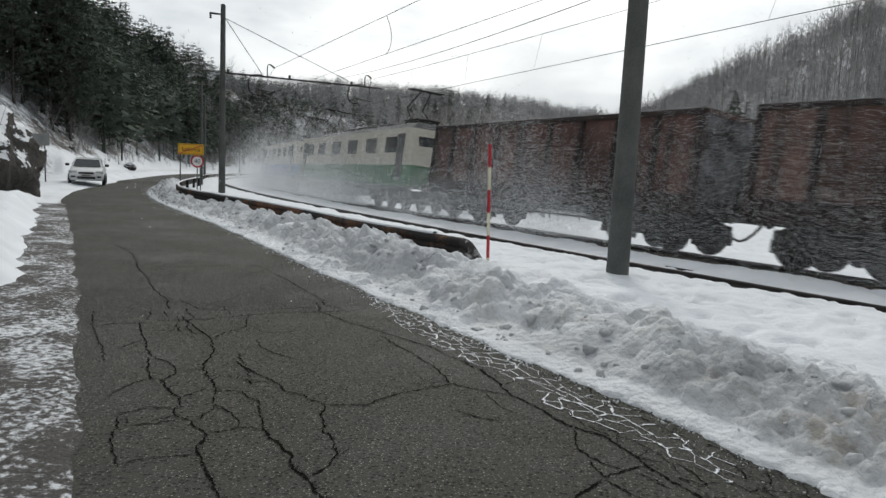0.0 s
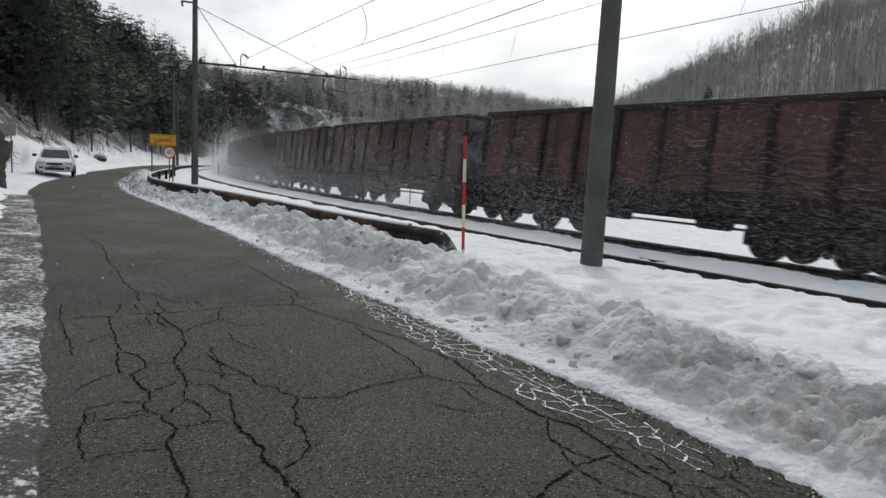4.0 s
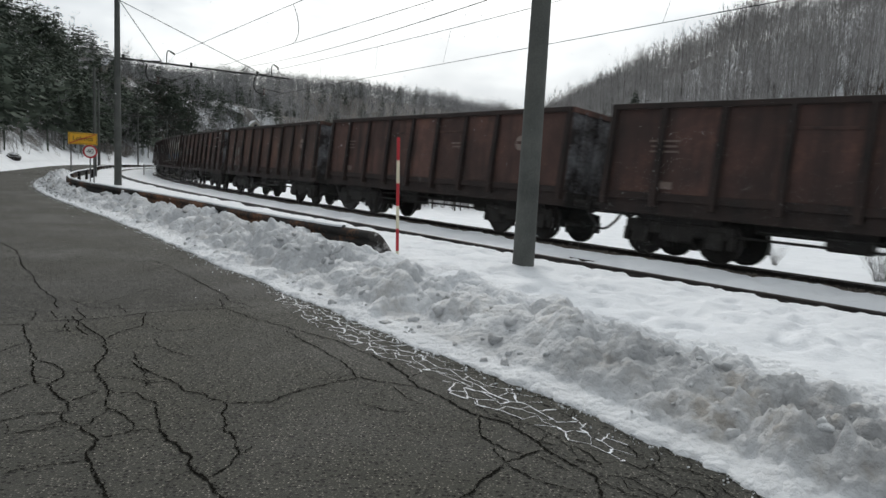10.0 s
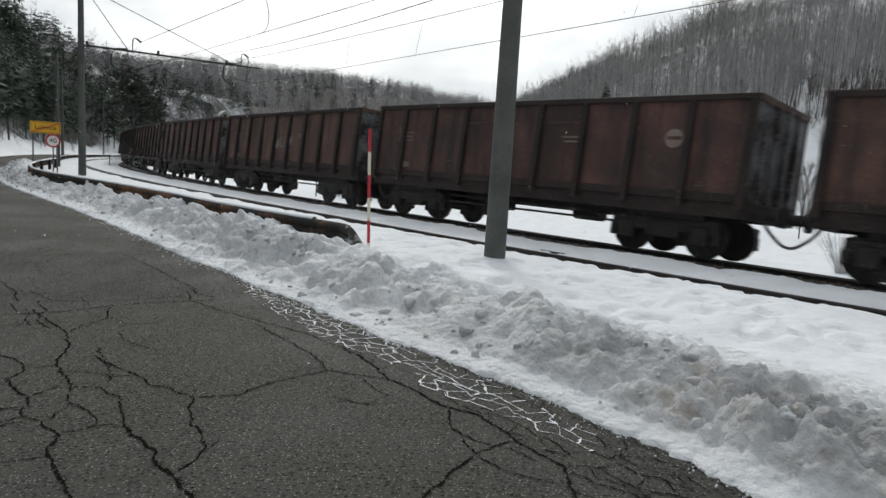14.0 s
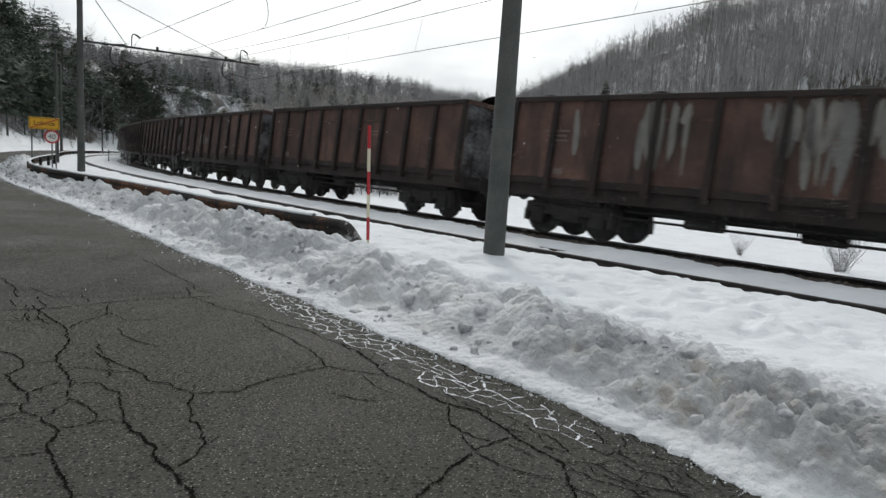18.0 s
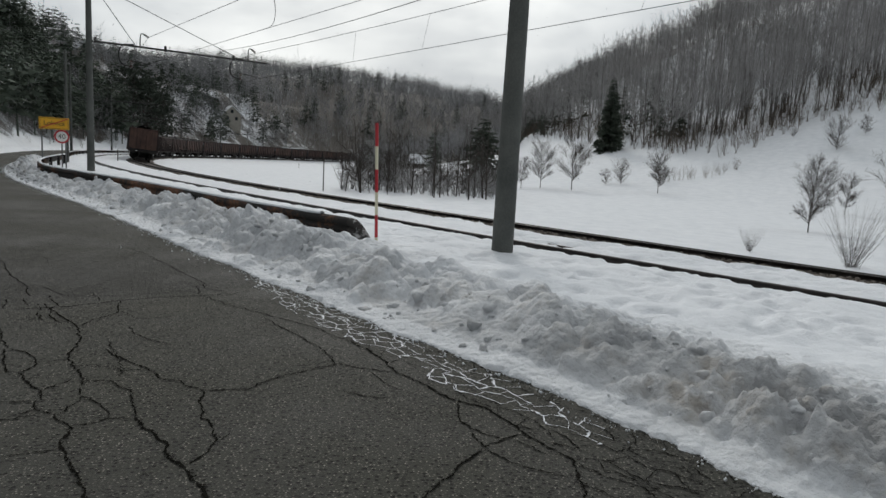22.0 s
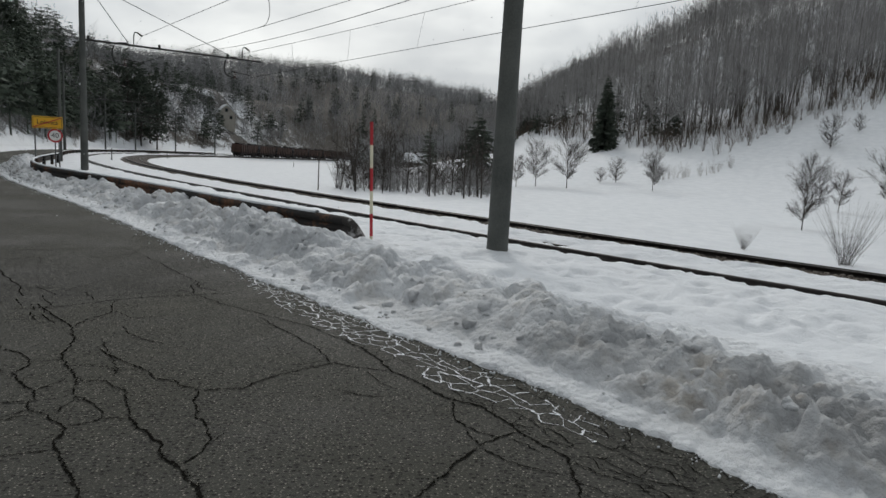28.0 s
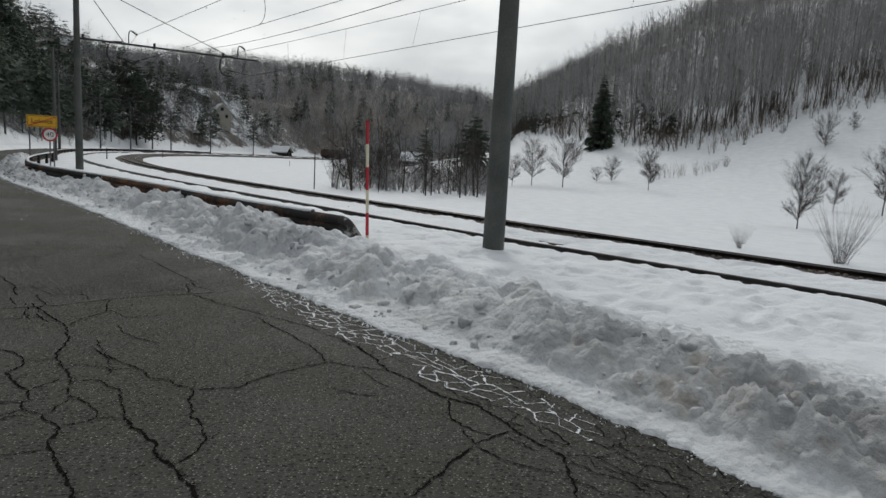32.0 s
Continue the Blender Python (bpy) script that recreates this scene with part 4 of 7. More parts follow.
def roundel(w, x, z):
    bm = bmesh.new()
    rod(bm, (x, SIDE_Y - 0.002, z), (x, SIDE_Y + 0.006, z), 0.21, 0.21, 24)
    part("emblem", bm, EMBLEM, w, "round faded white emblem")
    part("emblem_bar", made(box, x - 0.18, x + 0.16, SIDE_Y, SIDE_Y + 0.010, z - 0.03, z + 0.05), WAGON_RED[0], w)


TRAIN_V, TRAIN_S0, WAGONS = 19.13, 7.0, 27
protos = [gondola(0), gondola(1), gondola(2), gondola(1, True)]
KIND = [(0, 1, 2, 0, 1, 0, 2, 1, 0)[i % 9] if i < 21 else 3 for i in range(WAGONS)]
LABELS = ("rust-red high-sided goods wagon with ribbed sides", "brown rusty high-sided goods wagon with ribs", "dark sooty high-sided goods wagon with ribs", "brown rusty goods wagon heaped with coal")
train = []
# slack in the couplings along the train
SLACK_I, SLACK = (0, 3, 9, 24, 25, 26), (-0.15, -0.30, 0.70, 0.70, 0.60, 0.0)
_first = {k: KIND.index(k) for k in range(4)}
for i in range(WAGONS):
    k = KIND[i]
    wgn = protos[k] if _first[k] == i else copy_thing(protos[k], Matrix())
    label = LABELS[k]
    if i == 11:
        label = "brown goods wagon covered in bright graffiti letters"
    elif i == 26:
        label = "last goods wagon, rusty, streaked with white wash"
    tagged(wgn, label, "goods wagon", "wagons of the goods train")
    train.append((wgn, 6.2 - WAGON_LEN * i + float(np.interp(i, SLACK_I, SLACK)), 4.35))
# painted marks come last, so that copies do not carry them
# the last wagon's rear wall is bare and brown
for ob in train[26][0].children:
    if ob.name.split(".")[0] in ("end_wall", "end_post") and ob.data.materials[0] == FROST:
        ob.material_slots[0].link = "OBJECT"
        ob.material_slots[0].material = WAGON_RED[1]
        if ob.get("label"):
            ob["label"] = "bare brown end wall of the last wagon"
big_piece(train[11][0])
streaks(train[26][0], 900)
for i, x0 in ((3, 1.0), (4, -2.0), (5, 3.0), (12, 4.4), (13, 5.0), (19, 0.4), (24, 2.5), (10, 2.0)):
    tag_letters(train[i][0], x0, 2.15, 4, "white" if i % 2 else "grey", 500 + 31 * i, 0.30)
for i in (5, 8, 13, 14, 16, 18, 20, 22):
    roundel(train[i][0], -4.5, 2.55)

# ---- two electric locomotives at the head ----
CREAM = worn("cream_loco_paint", (0.42, 0.40, 0.34), (0.55, 0.53, 0.46), 0.5, 0, 1.0, 20)
GREEN = worn("green_loco_paint", (0.03, 0.11, 0.05), (0.05, 0.17, 0.08), 0.5, 0, 1.0, 20)
BLUE = worn("blue_loco_paint", (0.03, 0.12, 0.32), (0.05, 0.18, 0.42), 0.5, 0, 1.0, 20)
GLASS = plain("dark_window_glass", (0.02, 0.025, 0.03), 0.1)
ROOFGREY = worn("grey_loco_roof", (0.05, 0.05, 0.05), (0.10, 0.10, 0.10), 0.7, 0, 1.5, 20)


def hull(bm, x0, x1, nose, hw, z0, z1, lean):
    """A body shell with raked ends."""
    g = bmesh.ops.create_cube(bm, size=1.0)
    for v in g["verts"]:
        up, fr = v.co.z > 0, v.co.x > 0
        v.co.x = (x1 if fr else x0) + (-nose if fr else nose) * (1 if up else 0)
        v.co.y = math.copysign(hw - (lean if up else 0), v.co.y)
        v.co.z = z1 if up else z0
    return bm


def locomotive(stripe):
    lo = new("locomotive")
    part("lower_body", made(hull, -9.4, 9.4, 0.05, 1.48, 1.05, 1.95, 0.0), stripe, lo)
    part("upper_body", made(hull, -9.35, 9.35, 0.55, 1.47, 1.95, 3.55, 0.06), CREAM, lo, "cream painted upper body")
    part("roof", made(hull, -8.7, 8.7, 0.3, 1.30, 3.55, 3.85, 0.35), ROOFGREY, lo)
    for sg in (-1, 1):
        for x in (-6.8, -4.2, -1.4, 1.4, 4.2, 6.8):
            part("side_grille", made(box, x - 0.7, x + 0.7, sg * 1.44 - 0.03, sg * 1.44 + 0.03, 2.5, 3.2, 0.01), ROOFGREY if abs(x) < 6 else GLASS, lo)
        part("cab_door", made(box, sg * 7.9 - 0.35, sg * 7.9 + 0.35, 1.40, 1.50, 1.3, 3.3, 0.01), ROOFGREY, lo)
        part("windscreen", made(box, sg * 9.0 - 0.06, sg * 9.0 + 0.16, -1.1, 1.1, 2.5, 3.2, 0.02), GLASS, lo)
        for y in (-0.875, 0.875):
            part("buffer", made(rod, (sg * 9.4, y, 1.06), (sg * 10.1, y, 1.06), 0.1, 0.22, 12), SOOT, lo)
    for x in (-6.6, 6.6):
        b2 = ((x, 0, 4.1), (x + 1.0, 0, 4.75), (x - 0.1, 0, 5.45))
        pan = part("pantograph", made(box, x - 0.8, x + 0.8, -0.55, 0.55, 4.08, 4.14), SOOT, lo, "raised black pantograph")
        for y in (-0.5, 0.5):
            part("lower_arm", made(rod, (b2[0][0], y, b2[0][2]), (b2[1][0], y * 0.8, b2[1][2]), 0.035, 0.03, 6), SOOT, pan)
            part("upper_arm", made(rod, (b2[1][0], y * 0.8, b2[1][2]), (b2[2][0], y * 0.5, b2[2][2]), 0.03, 0.025, 6), SOOT, pan)
            for dx in (-0.6, 0.6):
                part("insulator", made(rod, (x + dx, y, 3.8), (x + dx, y, 4.1), 0.06, 0.06, 8), SOOT, pan)
        for dx in (-0.15, 0.15):
            part("collector_strip", made(rod, (b2[2][0] + dx, -0.85, 5.47), (b2[2][0] + dx, 0.85, 5.47), 0.03, 0.03, 6), SOOT, pan)
    for x in (-3.4, -1.8, 0, 1.8, 3.4):
        part("roof_box", made(box, x - 0.6, x + 0.6, -0.6, 0.6, 3.84, 4.08, 0.05), ROOFGREY, lo)
    for x in (-5.9, 5.9):
        bm = bmesh.new()
        for y in (-1.02, 1.02):
            box(bm, -2.4, 2.4, y - 0.07, y + 0.07, 0.5, 0.95, 0.03)
            for ax in (-1.7, 0, 1.7):
                box(bm, ax - 0.24, ax + 0.24, y - 0.12, y + 0.12, 0.3, 0.8, 0.04)
        ob = part("bogie", bm, SOOT, lo)
        ob.location.x = x
        for ax in (-1.7, 0, 1.7):
            wheelset(ob, ax)
    part("underframe", made(box, -3.0, 3.0, -1.2, 1.2, 0.45, 1.05, 0.05), SOOT, lo)
    return lo


for k, stripe in enumerate((GREEN, BLUE)):
    lo = locomotive(stripe)
    tagged(lo, "cream and green electric locomotive with raised pantograph" if k == 0 else "cream and blue electric locomotive leading the train", "locomotive")
    train.append((lo, 6.2 + WAGON_LEN / 2 + 10.1 + 20.2 * k, 5.9))


def on_track(s, half):
    """Pose of a vehicle whose middle is s metres along, standing on two bogies."""
    (xa, xb), (ya, yb) = lateral(np.array([s - half, s + half]), 0.0)
    za, zb = rail_level(xa, ya) - 0.075, rail_level(xb, yb) - 0.075
    yaw = math.atan2(yb - ya, xb - xa)
    pitch = -math.atan2(zb - za, math.hypot(xb - xa, yb - ya))
    return Matrix.Translation(((xa + xb) / 2, (ya + yb) / 2, (za + zb) / 2)) @ Euler((radians(5.0), pitch, yaw)).to_matrix().to_4x4()


def train_s(t):
    return TRAIN_S0 + TRAIN_V * t


def motions():
    for ob, off, half in train:
        rows = []
        for j in range(65):
            t = j * 0.5
            rows.append((t, on_track(train_s(t) + off, half)))
        walk(ob, rows)
    for ob, off in spray:
        walk(ob, [(j * 0.5, on_track(train_s(j * 0.5) + off, 4.0)) for j in range(65)])
    for ob, vx, vy, vz in falling:
        walk(ob, [(t, pose(vx * t, vy * t, -vz * t)) for t in (0.0, 16.0, 32.0)])


# ---- masts, wires, guard rail, signs ----
def height_at(x, y):
    return float(ground_height(np.array([x]), np.array([y]))[0])


STEEL = worn("galvanised_steel", (0.10, 0.105, 0.11), (0.18, 0.185, 0.19), 0.5, 0.5, 2.0, 40)
DARKSTEEL = worn("dark_steel", (0.02, 0.02, 0.02), (0.05, 0.05, 0.048), 0.6, 0.4, 2.0, 40)
PORCELAIN = plain("brown_porcelain", (0.05, 0.025, 0.02), 0.25)
MAST_U = -6.65


def mast_shaft(r0, r1, h):
    z = np.linspace(-0.5, h, 14)
    return mesh_np("shaft", *tube_np(np.stack([0 * z, 0 * z, z], 1), np.linspace(r0, r1, 14), 16), True)


def mast(x, y, h, yaw, lean, arm=True, r0=0.175):
    """A tapered concrete mast; its arm reaches over both tracks."""
    m = new("catenary_mast")
    z = height_at(x, y)
    part_of("shaft", mast_shaft(r0, r0 * 0.68, h), CONCRETE, m)
    part("cap", made(rod, (0, 0, h), (0, 0, h + 0.05), r0 * 0.7, r0 * 0.45, 12), CONCRETE, m)
    if arm:
        za = 6.09
        bm = bmesh.new()
        rod(bm, (0.1, 0, za), (8.6, 0, za + 0.0), 0.05, 0.045, 8)
        for xx in (0.25, 3.4, 6.8):
            box(bm, xx - 0.05, xx + 0.05, -0.07, 0.07, za - 0.06, za + 0.2)
        part("arm", bm, DARKSTEEL, m)
        for xe, zz in ((2.05, za), (7.2, za + 0.02)):
            part("stay", made(rod, (0.1, 0, h - 0.62), (xe, 0, zz), 0.018, 0.018, 6), DARKSTEEL, m)
        for xe in (1.85, 7.2):
            p = chaikin(np.array([(xe + 0.1, 0, za + 0.08), (xe - 0.55, 0, za + 0.02), (xe - 0.6, 0, za - 0.9), (xe + 0.1, 0, za - 1.0)]), 2)
            d = part_of("drop_bracket", mesh_np("drop_bracket", *tube_np(p, 0.035, 6), True), DARKSTEEL, m)
            bm = bmesh.new()
            for k in range(4):
                rod(bm, (xe - 0.02, 0, za - 1.04 + 0.09 * k), (xe - 0.02, 0, za - 0.98 + 0.09 * k), 0.09, 0.06, 10)
            part("insulator", bm, PORCELAIN, m)
            part("registration_arm", made(rod, (xe - 0.2, 0, za - 0.66), (xe + 0.9, 0, za - 0.80), 0.022, 0.018, 6), DARKSTEEL, m)
            hook = chaikin(np.array([(xe + 0.38, 0, za), (xe + 0.38, 0, za + 0.62), (xe + 0.52, 0, za + 0.66), (xe + 0.72, 0, za + 0.52)]), 2)
            part_of("wire_hanger", mesh_np("wire_hanger", *tube_np(hook, 0.03, 6), True), DARKSTEEL, m)
            bm = bmesh.new()
            for k in range(3):
                rod(bm, (xe + 0.56 + 0.08 * k, 0, za + 0.62 - 0.05 * k), (xe + 0.61 + 0.08 * k, 0, za + 0.59 - 0.05 * k), 0.07, 0.05, 10)
            part("insulator", bm, PORCELAIN, m)
        part("top_bracket", made(box, -0.65, 0.1, -0.04, 0.04, h - 0.5, h - 0.42), DARKSTEEL, m)
        bm = bmesh.new()
        for k in range(3):
            rod(bm, (-0.6, 0, h - 0.5 - 0.08 * k), (-0.6, 0, h - 0.55 - 0.08 * k), 0.07, 0.05, 8)
        part("insulator", bm, PORCELAIN, m)
    m.matrix_basis = Matrix.Translation((x, y, z)) @ Euler((0, radians(lean), yaw)).to_matrix().to_4x4()
    return m


def inward(s):
    return -float(np.interp(s, _s, _h))


m1 = tagged(mast(0.82, 10.80, 9.3, inward(3), 0.0, False, 0.18), "tall tapered grey concrete mast beside the track", "catenary mast", "masts along the railway")
m2 = tagged(mast(-17.66, 31.95, 9.4, inward(34), 0.0), "grey concrete mast carrying a wire arm over both tracks", "catenary mast", "masts along the railway")
m3 = tagged(mast(-26.2, 44.5, 7.3, inward(45), 0.0, False, 0.12), "weathered grey mast standing behind the road signs", "catenary mast", "masts along the railway")
MAST_S = (77, 119, 140, 165, 190, 220)
for s in MAST_S:
    mx, my = lateral(s, -6.8)
    tagged(mast(float(mx), float(my), 9.4, inward(s), 0.0, True, 0.15), "distant grey mast along the curving railway", "catenary mast", "masts along the railway")

WIRE = plain("dark_copper_wire", (0.03, 0.03, 0.03), 0.5, 0.5)


def wire(parent, a, b, sag, r=0.012, n=14, name="wire"):
    t = np.linspace(0, 1, n)[:, None]
    p = np.array(a)[None] * (1 - t) + np.array(b)[None] * t
    p[:, 2] -= 4 * sag * (t * (1 - t))[:, 0]
    part_of(name, mesh_np(name, *tube_np(p, r, 5), True), WIRE, parent)
    return p


SPANS = (-62.0, -28.0, 2.5, 34.0, 72.0, 108.0, 146.0, 186.0, 226.0, 262.0)
ARM = np.array((-17.66, 31.95, 0.0)), np.array((math.cos(inward(34)), math.sin(inward(34)), 0.0))


def at_arm(out, z):
    """A point under the arm of the second mast."""
    p = ARM[0] + out * ARM[1]
    return float(p[0]), float(p[1]), z


def over(s, u, z):
    x, y = lateral(s, u)
    return float(x), float(y), z


def droppers(parent, c, g, marks):
    for f in marks:
        a = np.array([np.interp(f, np.linspace(0, 1, len(c)), c[:, j]) for j in range(3)])
        b = np.array([np.interp(f, np.linspace(0, 1, len(g)), g[:, j]) for j in range(3)])
        part("dropper", made(rod, a, b, 0.006, 0.006, 4), WIRE, parent)


# where the span beside the road begins and ends: contact wire and carrier
NEAR_SPAN = {0.0: ((over(2.5, 1.5, 6.1), at_arm(8.0, 5.2)), (over(2.5, 2.5, 7.9), at_arm(7.7, 6.45)), 0.15), -4.0: ((over(2.5, 1.0, 8.4), at_arm(2.3, 5.2)), (over(2.5, -4.0, 7.7), at_arm(2.6, 6.6)), 0.0)}
for u, lift, label in ((0.0, -0.05, "overhead contact wire and carrier over the far track"), (-4.0, 0.12, "overhead contact wire and carrier over the near track")):
    cat = tagged(new("overhead_line"), label, "overhead wire", "wires over the railway")
    for s0, s1 in zip(SPANS[:-1], SPANS[1:]):
        low, high = [], []
        for s in (s0, s1):
            x, y = lateral(s, u + 0.2 * (-1) ** SPANS.index(s))
            zr = float(rail_level(x, y)) + lift
            low.append((float(x), float(y), zr + 5.5))
            high.append((float(x), float(y), zr + 6.9))
        sag_low, sag_high = 0.05, 0.45
        if s0 == 2.5:
            low, high, sag = NEAR_SPAN[u]
            sag_low, sag_high = 0.0, sag
        elif s1 == 2.5:
            low[1], high[1] = NEAR_SPAN[u][0][0], NEAR_SPAN[u][1][0]
        elif s0 == 34.0:
            low[0], high[0] = NEAR_SPAN[u][0][1], NEAR_SPAN[u][1][1]
        c = wire(cat, low[0], low[1], sag_low, 0.011, 14, "contact_wire")
        g = wire(cat, high[0], high[1], sag_high, 0.011, 14, "carrier_wire")
        if u == 0.0 or s0 != 2.5:
            droppers(cat, c, g, [k / 6 for k in range(1, 6)])
        if u < 0 and s0 == 2.5:
            # a looped jumper joins carrier and contact wire
            lo_ = np.array([np.interp(0.670, np.linspace(0, 1, len(c)), c[:, j]) for j in range(3)])
            hi_ = np.array([np.interp(0.555, np.linspace(0, 1, len(g)), g[:, j]) for j in range(3)])
            out = np.array((0.35, 0.2, 0.0))
            loop = chaikin(np.array([lo_, lo_ * 0.9 + hi_ * 0.1 + out * 0.8, lo_ * 0.6 + hi_ * 0.4 + out, lo_ * 0.25 + hi_ * 0.75 + out * 0.6, hi_]), 2)
            part_of("jumper", mesh_np("jumper", *tube_np(loop, 0.012, 5), True), WIRE, cat)
feeder = tagged(new("feeder_wire"), "slack overhead feeder wire above the tracks", "overhead wire", "wires over the railway")
wire(feeder, over(2.5, -5.0, 5.7), at_arm(6.2, 6.45), 0.3, 0.011, 14, "feeder_wire")

# guard rail along the road
GUARD_RUST = worn("rusty_guard_rail", (0.010, 0.009, 0.008), (0.19, 0.082, 0.036), 0.85, 0.1, 0.8, 12, 0.4, 0.012, spread=(0.50, 0.66))
END_STEEL = worn("snow_dusted_end", (0.025, 0.022, 0.02), (0.5, 0.5, 0.5), 0.85, 0, 3.0, 22, 0.4, 0.012, spread=(0.50, 0.66))
_gp = np.array([(-1.80, 11.50, 0.53), (-4.7, 14.0, 0.53), (-6.8, 16.3, 0.53), (-9.7, 19.1, 0.53), (-12.8, 21.7, 0.53), (-15.4, 24.4, 0.54), (-18.2, 28.8, 0.54), (-21.3, 34.8, 0.52), (-24.6, 41.8, 0.45)])
_gp = np.concatenate([_gp, np.array([(*[float(v) for v in lateral(s, -6.9)], 0) for s in (60, 85, 115, 150, 190)])])
for r in _gp[9:]:
    r[2] = rail_level(r[0], r[1]) + 0.62
GLINE = resample(chaikin(_gp, 3), 0.4)
W_PROFILE = ((0.0, -0.31), (0.045, -0.29), (0.082, -0.25), (0.082, -0.20), (0.03, -0.165), (0.03, -0.145), (0.082, -0.11), (0.082, -0.06), (0.045, -0.02), (0.0, 0.0), (-0.012, 0.0), (0.03, -0.025), (0.066, -0.062), (0.066, -0.11), (0.015, -0.14), (0.015, -0.17), (0.066, -0.20), (0.066, -0.25), (0.03, -0.285), (-0.012, -0.31))


def strip(line, profile, name, z_shift=0.0):
    d = np.gradient(line[:, :2], axis=0)
    d /= np.linalg.norm(d, axis=1)[:, None]
    side = np.stack([-d[:, 1], d[:, 0]], 1)
    n = len(profile)
    V = np.empty((len(line), n, 3))
    for k, (p, h) in enumerate(profile):
        V[:, k, :2] = line[:, :2] + side * p
        V[:, k, 2] = line[:, 2] + h + z_shift
    f = grid_faces(len(line), n)
    i = np.arange(len(line) - 1) * n
    return mesh_np(name, V.reshape(-1, 3), np.concatenate([f, np.stack([i + n - 1, i + 2 * n - 1, i + n, i], 1)]))


guard = tagged(new("guard_rail"), "rusty steel guard rail half buried in snow", "guard rail")
per = 10
for i in range(0, len(GLINE) - 1, per):
    part_of("beam", strip(GLINE[i:i + per + 1], W_PROFILE, "beam"), GUARD_RUST, guard)
for i in range(4, len(GLINE), 10):
    x, y, z = GLINE[i]
    part("post", made(box, x - 0.06, x + 0.06, y - 0.06, y + 0.06, z - 1.1, z - 0.05, 0.01), GUARD_RUST, guard)
TERM = chaikin(np.array([(-1.80, 11.50, 0.53), (-1.62, 11.35, 0.50), (-1.36, 11.08, 0.20), (-1.22, 10.94, 0.04)]), 2)[::-1]
part_of("end_terminal", strip(TERM, W_PROFILE, "end_terminal", 0.004), END_STEEL, guard, "turned-down rusty end section")
CAP = ((0.035, -0.02), (0.045, 0.004), (0.02, 0.026), (-0.03, 0.026), (-0.06, 0.0), (-0.03, -0.03))
cap_line = GLINE[2:].copy()
cap_line[:, 2] += 0.006 + 0.012 * fbm(np.arange(len(cap_line)) * 0.7, np.zeros(len(cap_line)), 51, 3)
part_of("snow_cap", strip(cap_line, CAP, "snow_cap"), SNOW, guard, "ribbon of snow on its top edge")

# snow stake
RED = plain("red_paint", (0.45, 0.02, 0.03), 0.5)
CREAMW = plain("cream_white_paint", (0.70, 0.66, 0.50), 0.5)
stake = tagged(new("snow_stake"), "red and white banded snow stake by the guard rail", "snow stake")
zz = np.linspace(0, 2.26, 7)
for k in range(6):
    part("band", made(rod, (0, 0, zz[k]), (0, 0, zz[k + 1]), 0.027, 0.027, 10), (CREAMW, RED)[k % 2], stake)
stake.location = (-1.27, 11.02, -0.10)
stake.rotation_euler = (0, radians(-2.0), 0)


def face_eye(x, y):
    """Turn so that a thing's front, its -Y side, faces the camera's stand."""
    return math.atan2(-x, y) + 0.0


def disc(bm, r, y0, y1, n=32):
    rod(bm, (0, y0, 0), (0, y1, 0), r, r, n)


SIGNY = plain("yellow_sign_face", (0.75, 0.42, 0.02), 0.5)
SIGNW = plain("white_sign_face", (0.75, 0.75, 0.73), 0.5)
BLACK = plain("black_sign_paint", (0.02, 0.02, 0.02), 0.6)
SIGNBACK = worn("grey_sign_back", (0.22, 0.23, 0.23), (0.32, 0.33, 0.33), 0.6, 0.2, 2.0, 30)


def lettering(text, size, material, parent, name="lettering"):
    cu = bpy.data.curves.new(name, "FONT")
    cu.body, cu.size, cu.align_x, cu.align_y, cu.extrude = text, size, "CENTER", "CENTER", 0.002
    tmp = bpy.data.objects.new(name, cu)
    me = bpy.data.meshes.new_from_object(tmp)
    bpy.data.objects.remove(tmp)
    ob = part_of(name, me, material, parent)
    ob.rotation_euler = (radians(90), 0, 0)
    return ob


def speed_sign(x, y, zc):
    s = tagged(new("speed_sign"), "round white speed limit sign with red rim on a post", "road sign")
    zg = height_at(x, y)
    face = part("face", made(disc, 0.255, -0.012, 0.0), SIGNW, s)
    bm = bmesh.new()
    rod(bm, (0, 0.004, 0), (0, 0.02, 0), 0.335, 0.335, 36)
    rim = part("rim", bm, RED, s, "red rim")
    num = lettering("40", 0.33, BLACK, s)
    num.location = (0, -0.016, zc - zg)
    face.location = rim.location = (0, 0, zc - zg)
    part("post", made(rod, (0, 0.05, -0.3), (0, 0.05, zc - zg + 0.3), 0.032, 0.032, 10), STEEL, s)
    s.location, s.rotation_euler = (x, y, zg), (0, 0, face_eye(x, y))
    return s


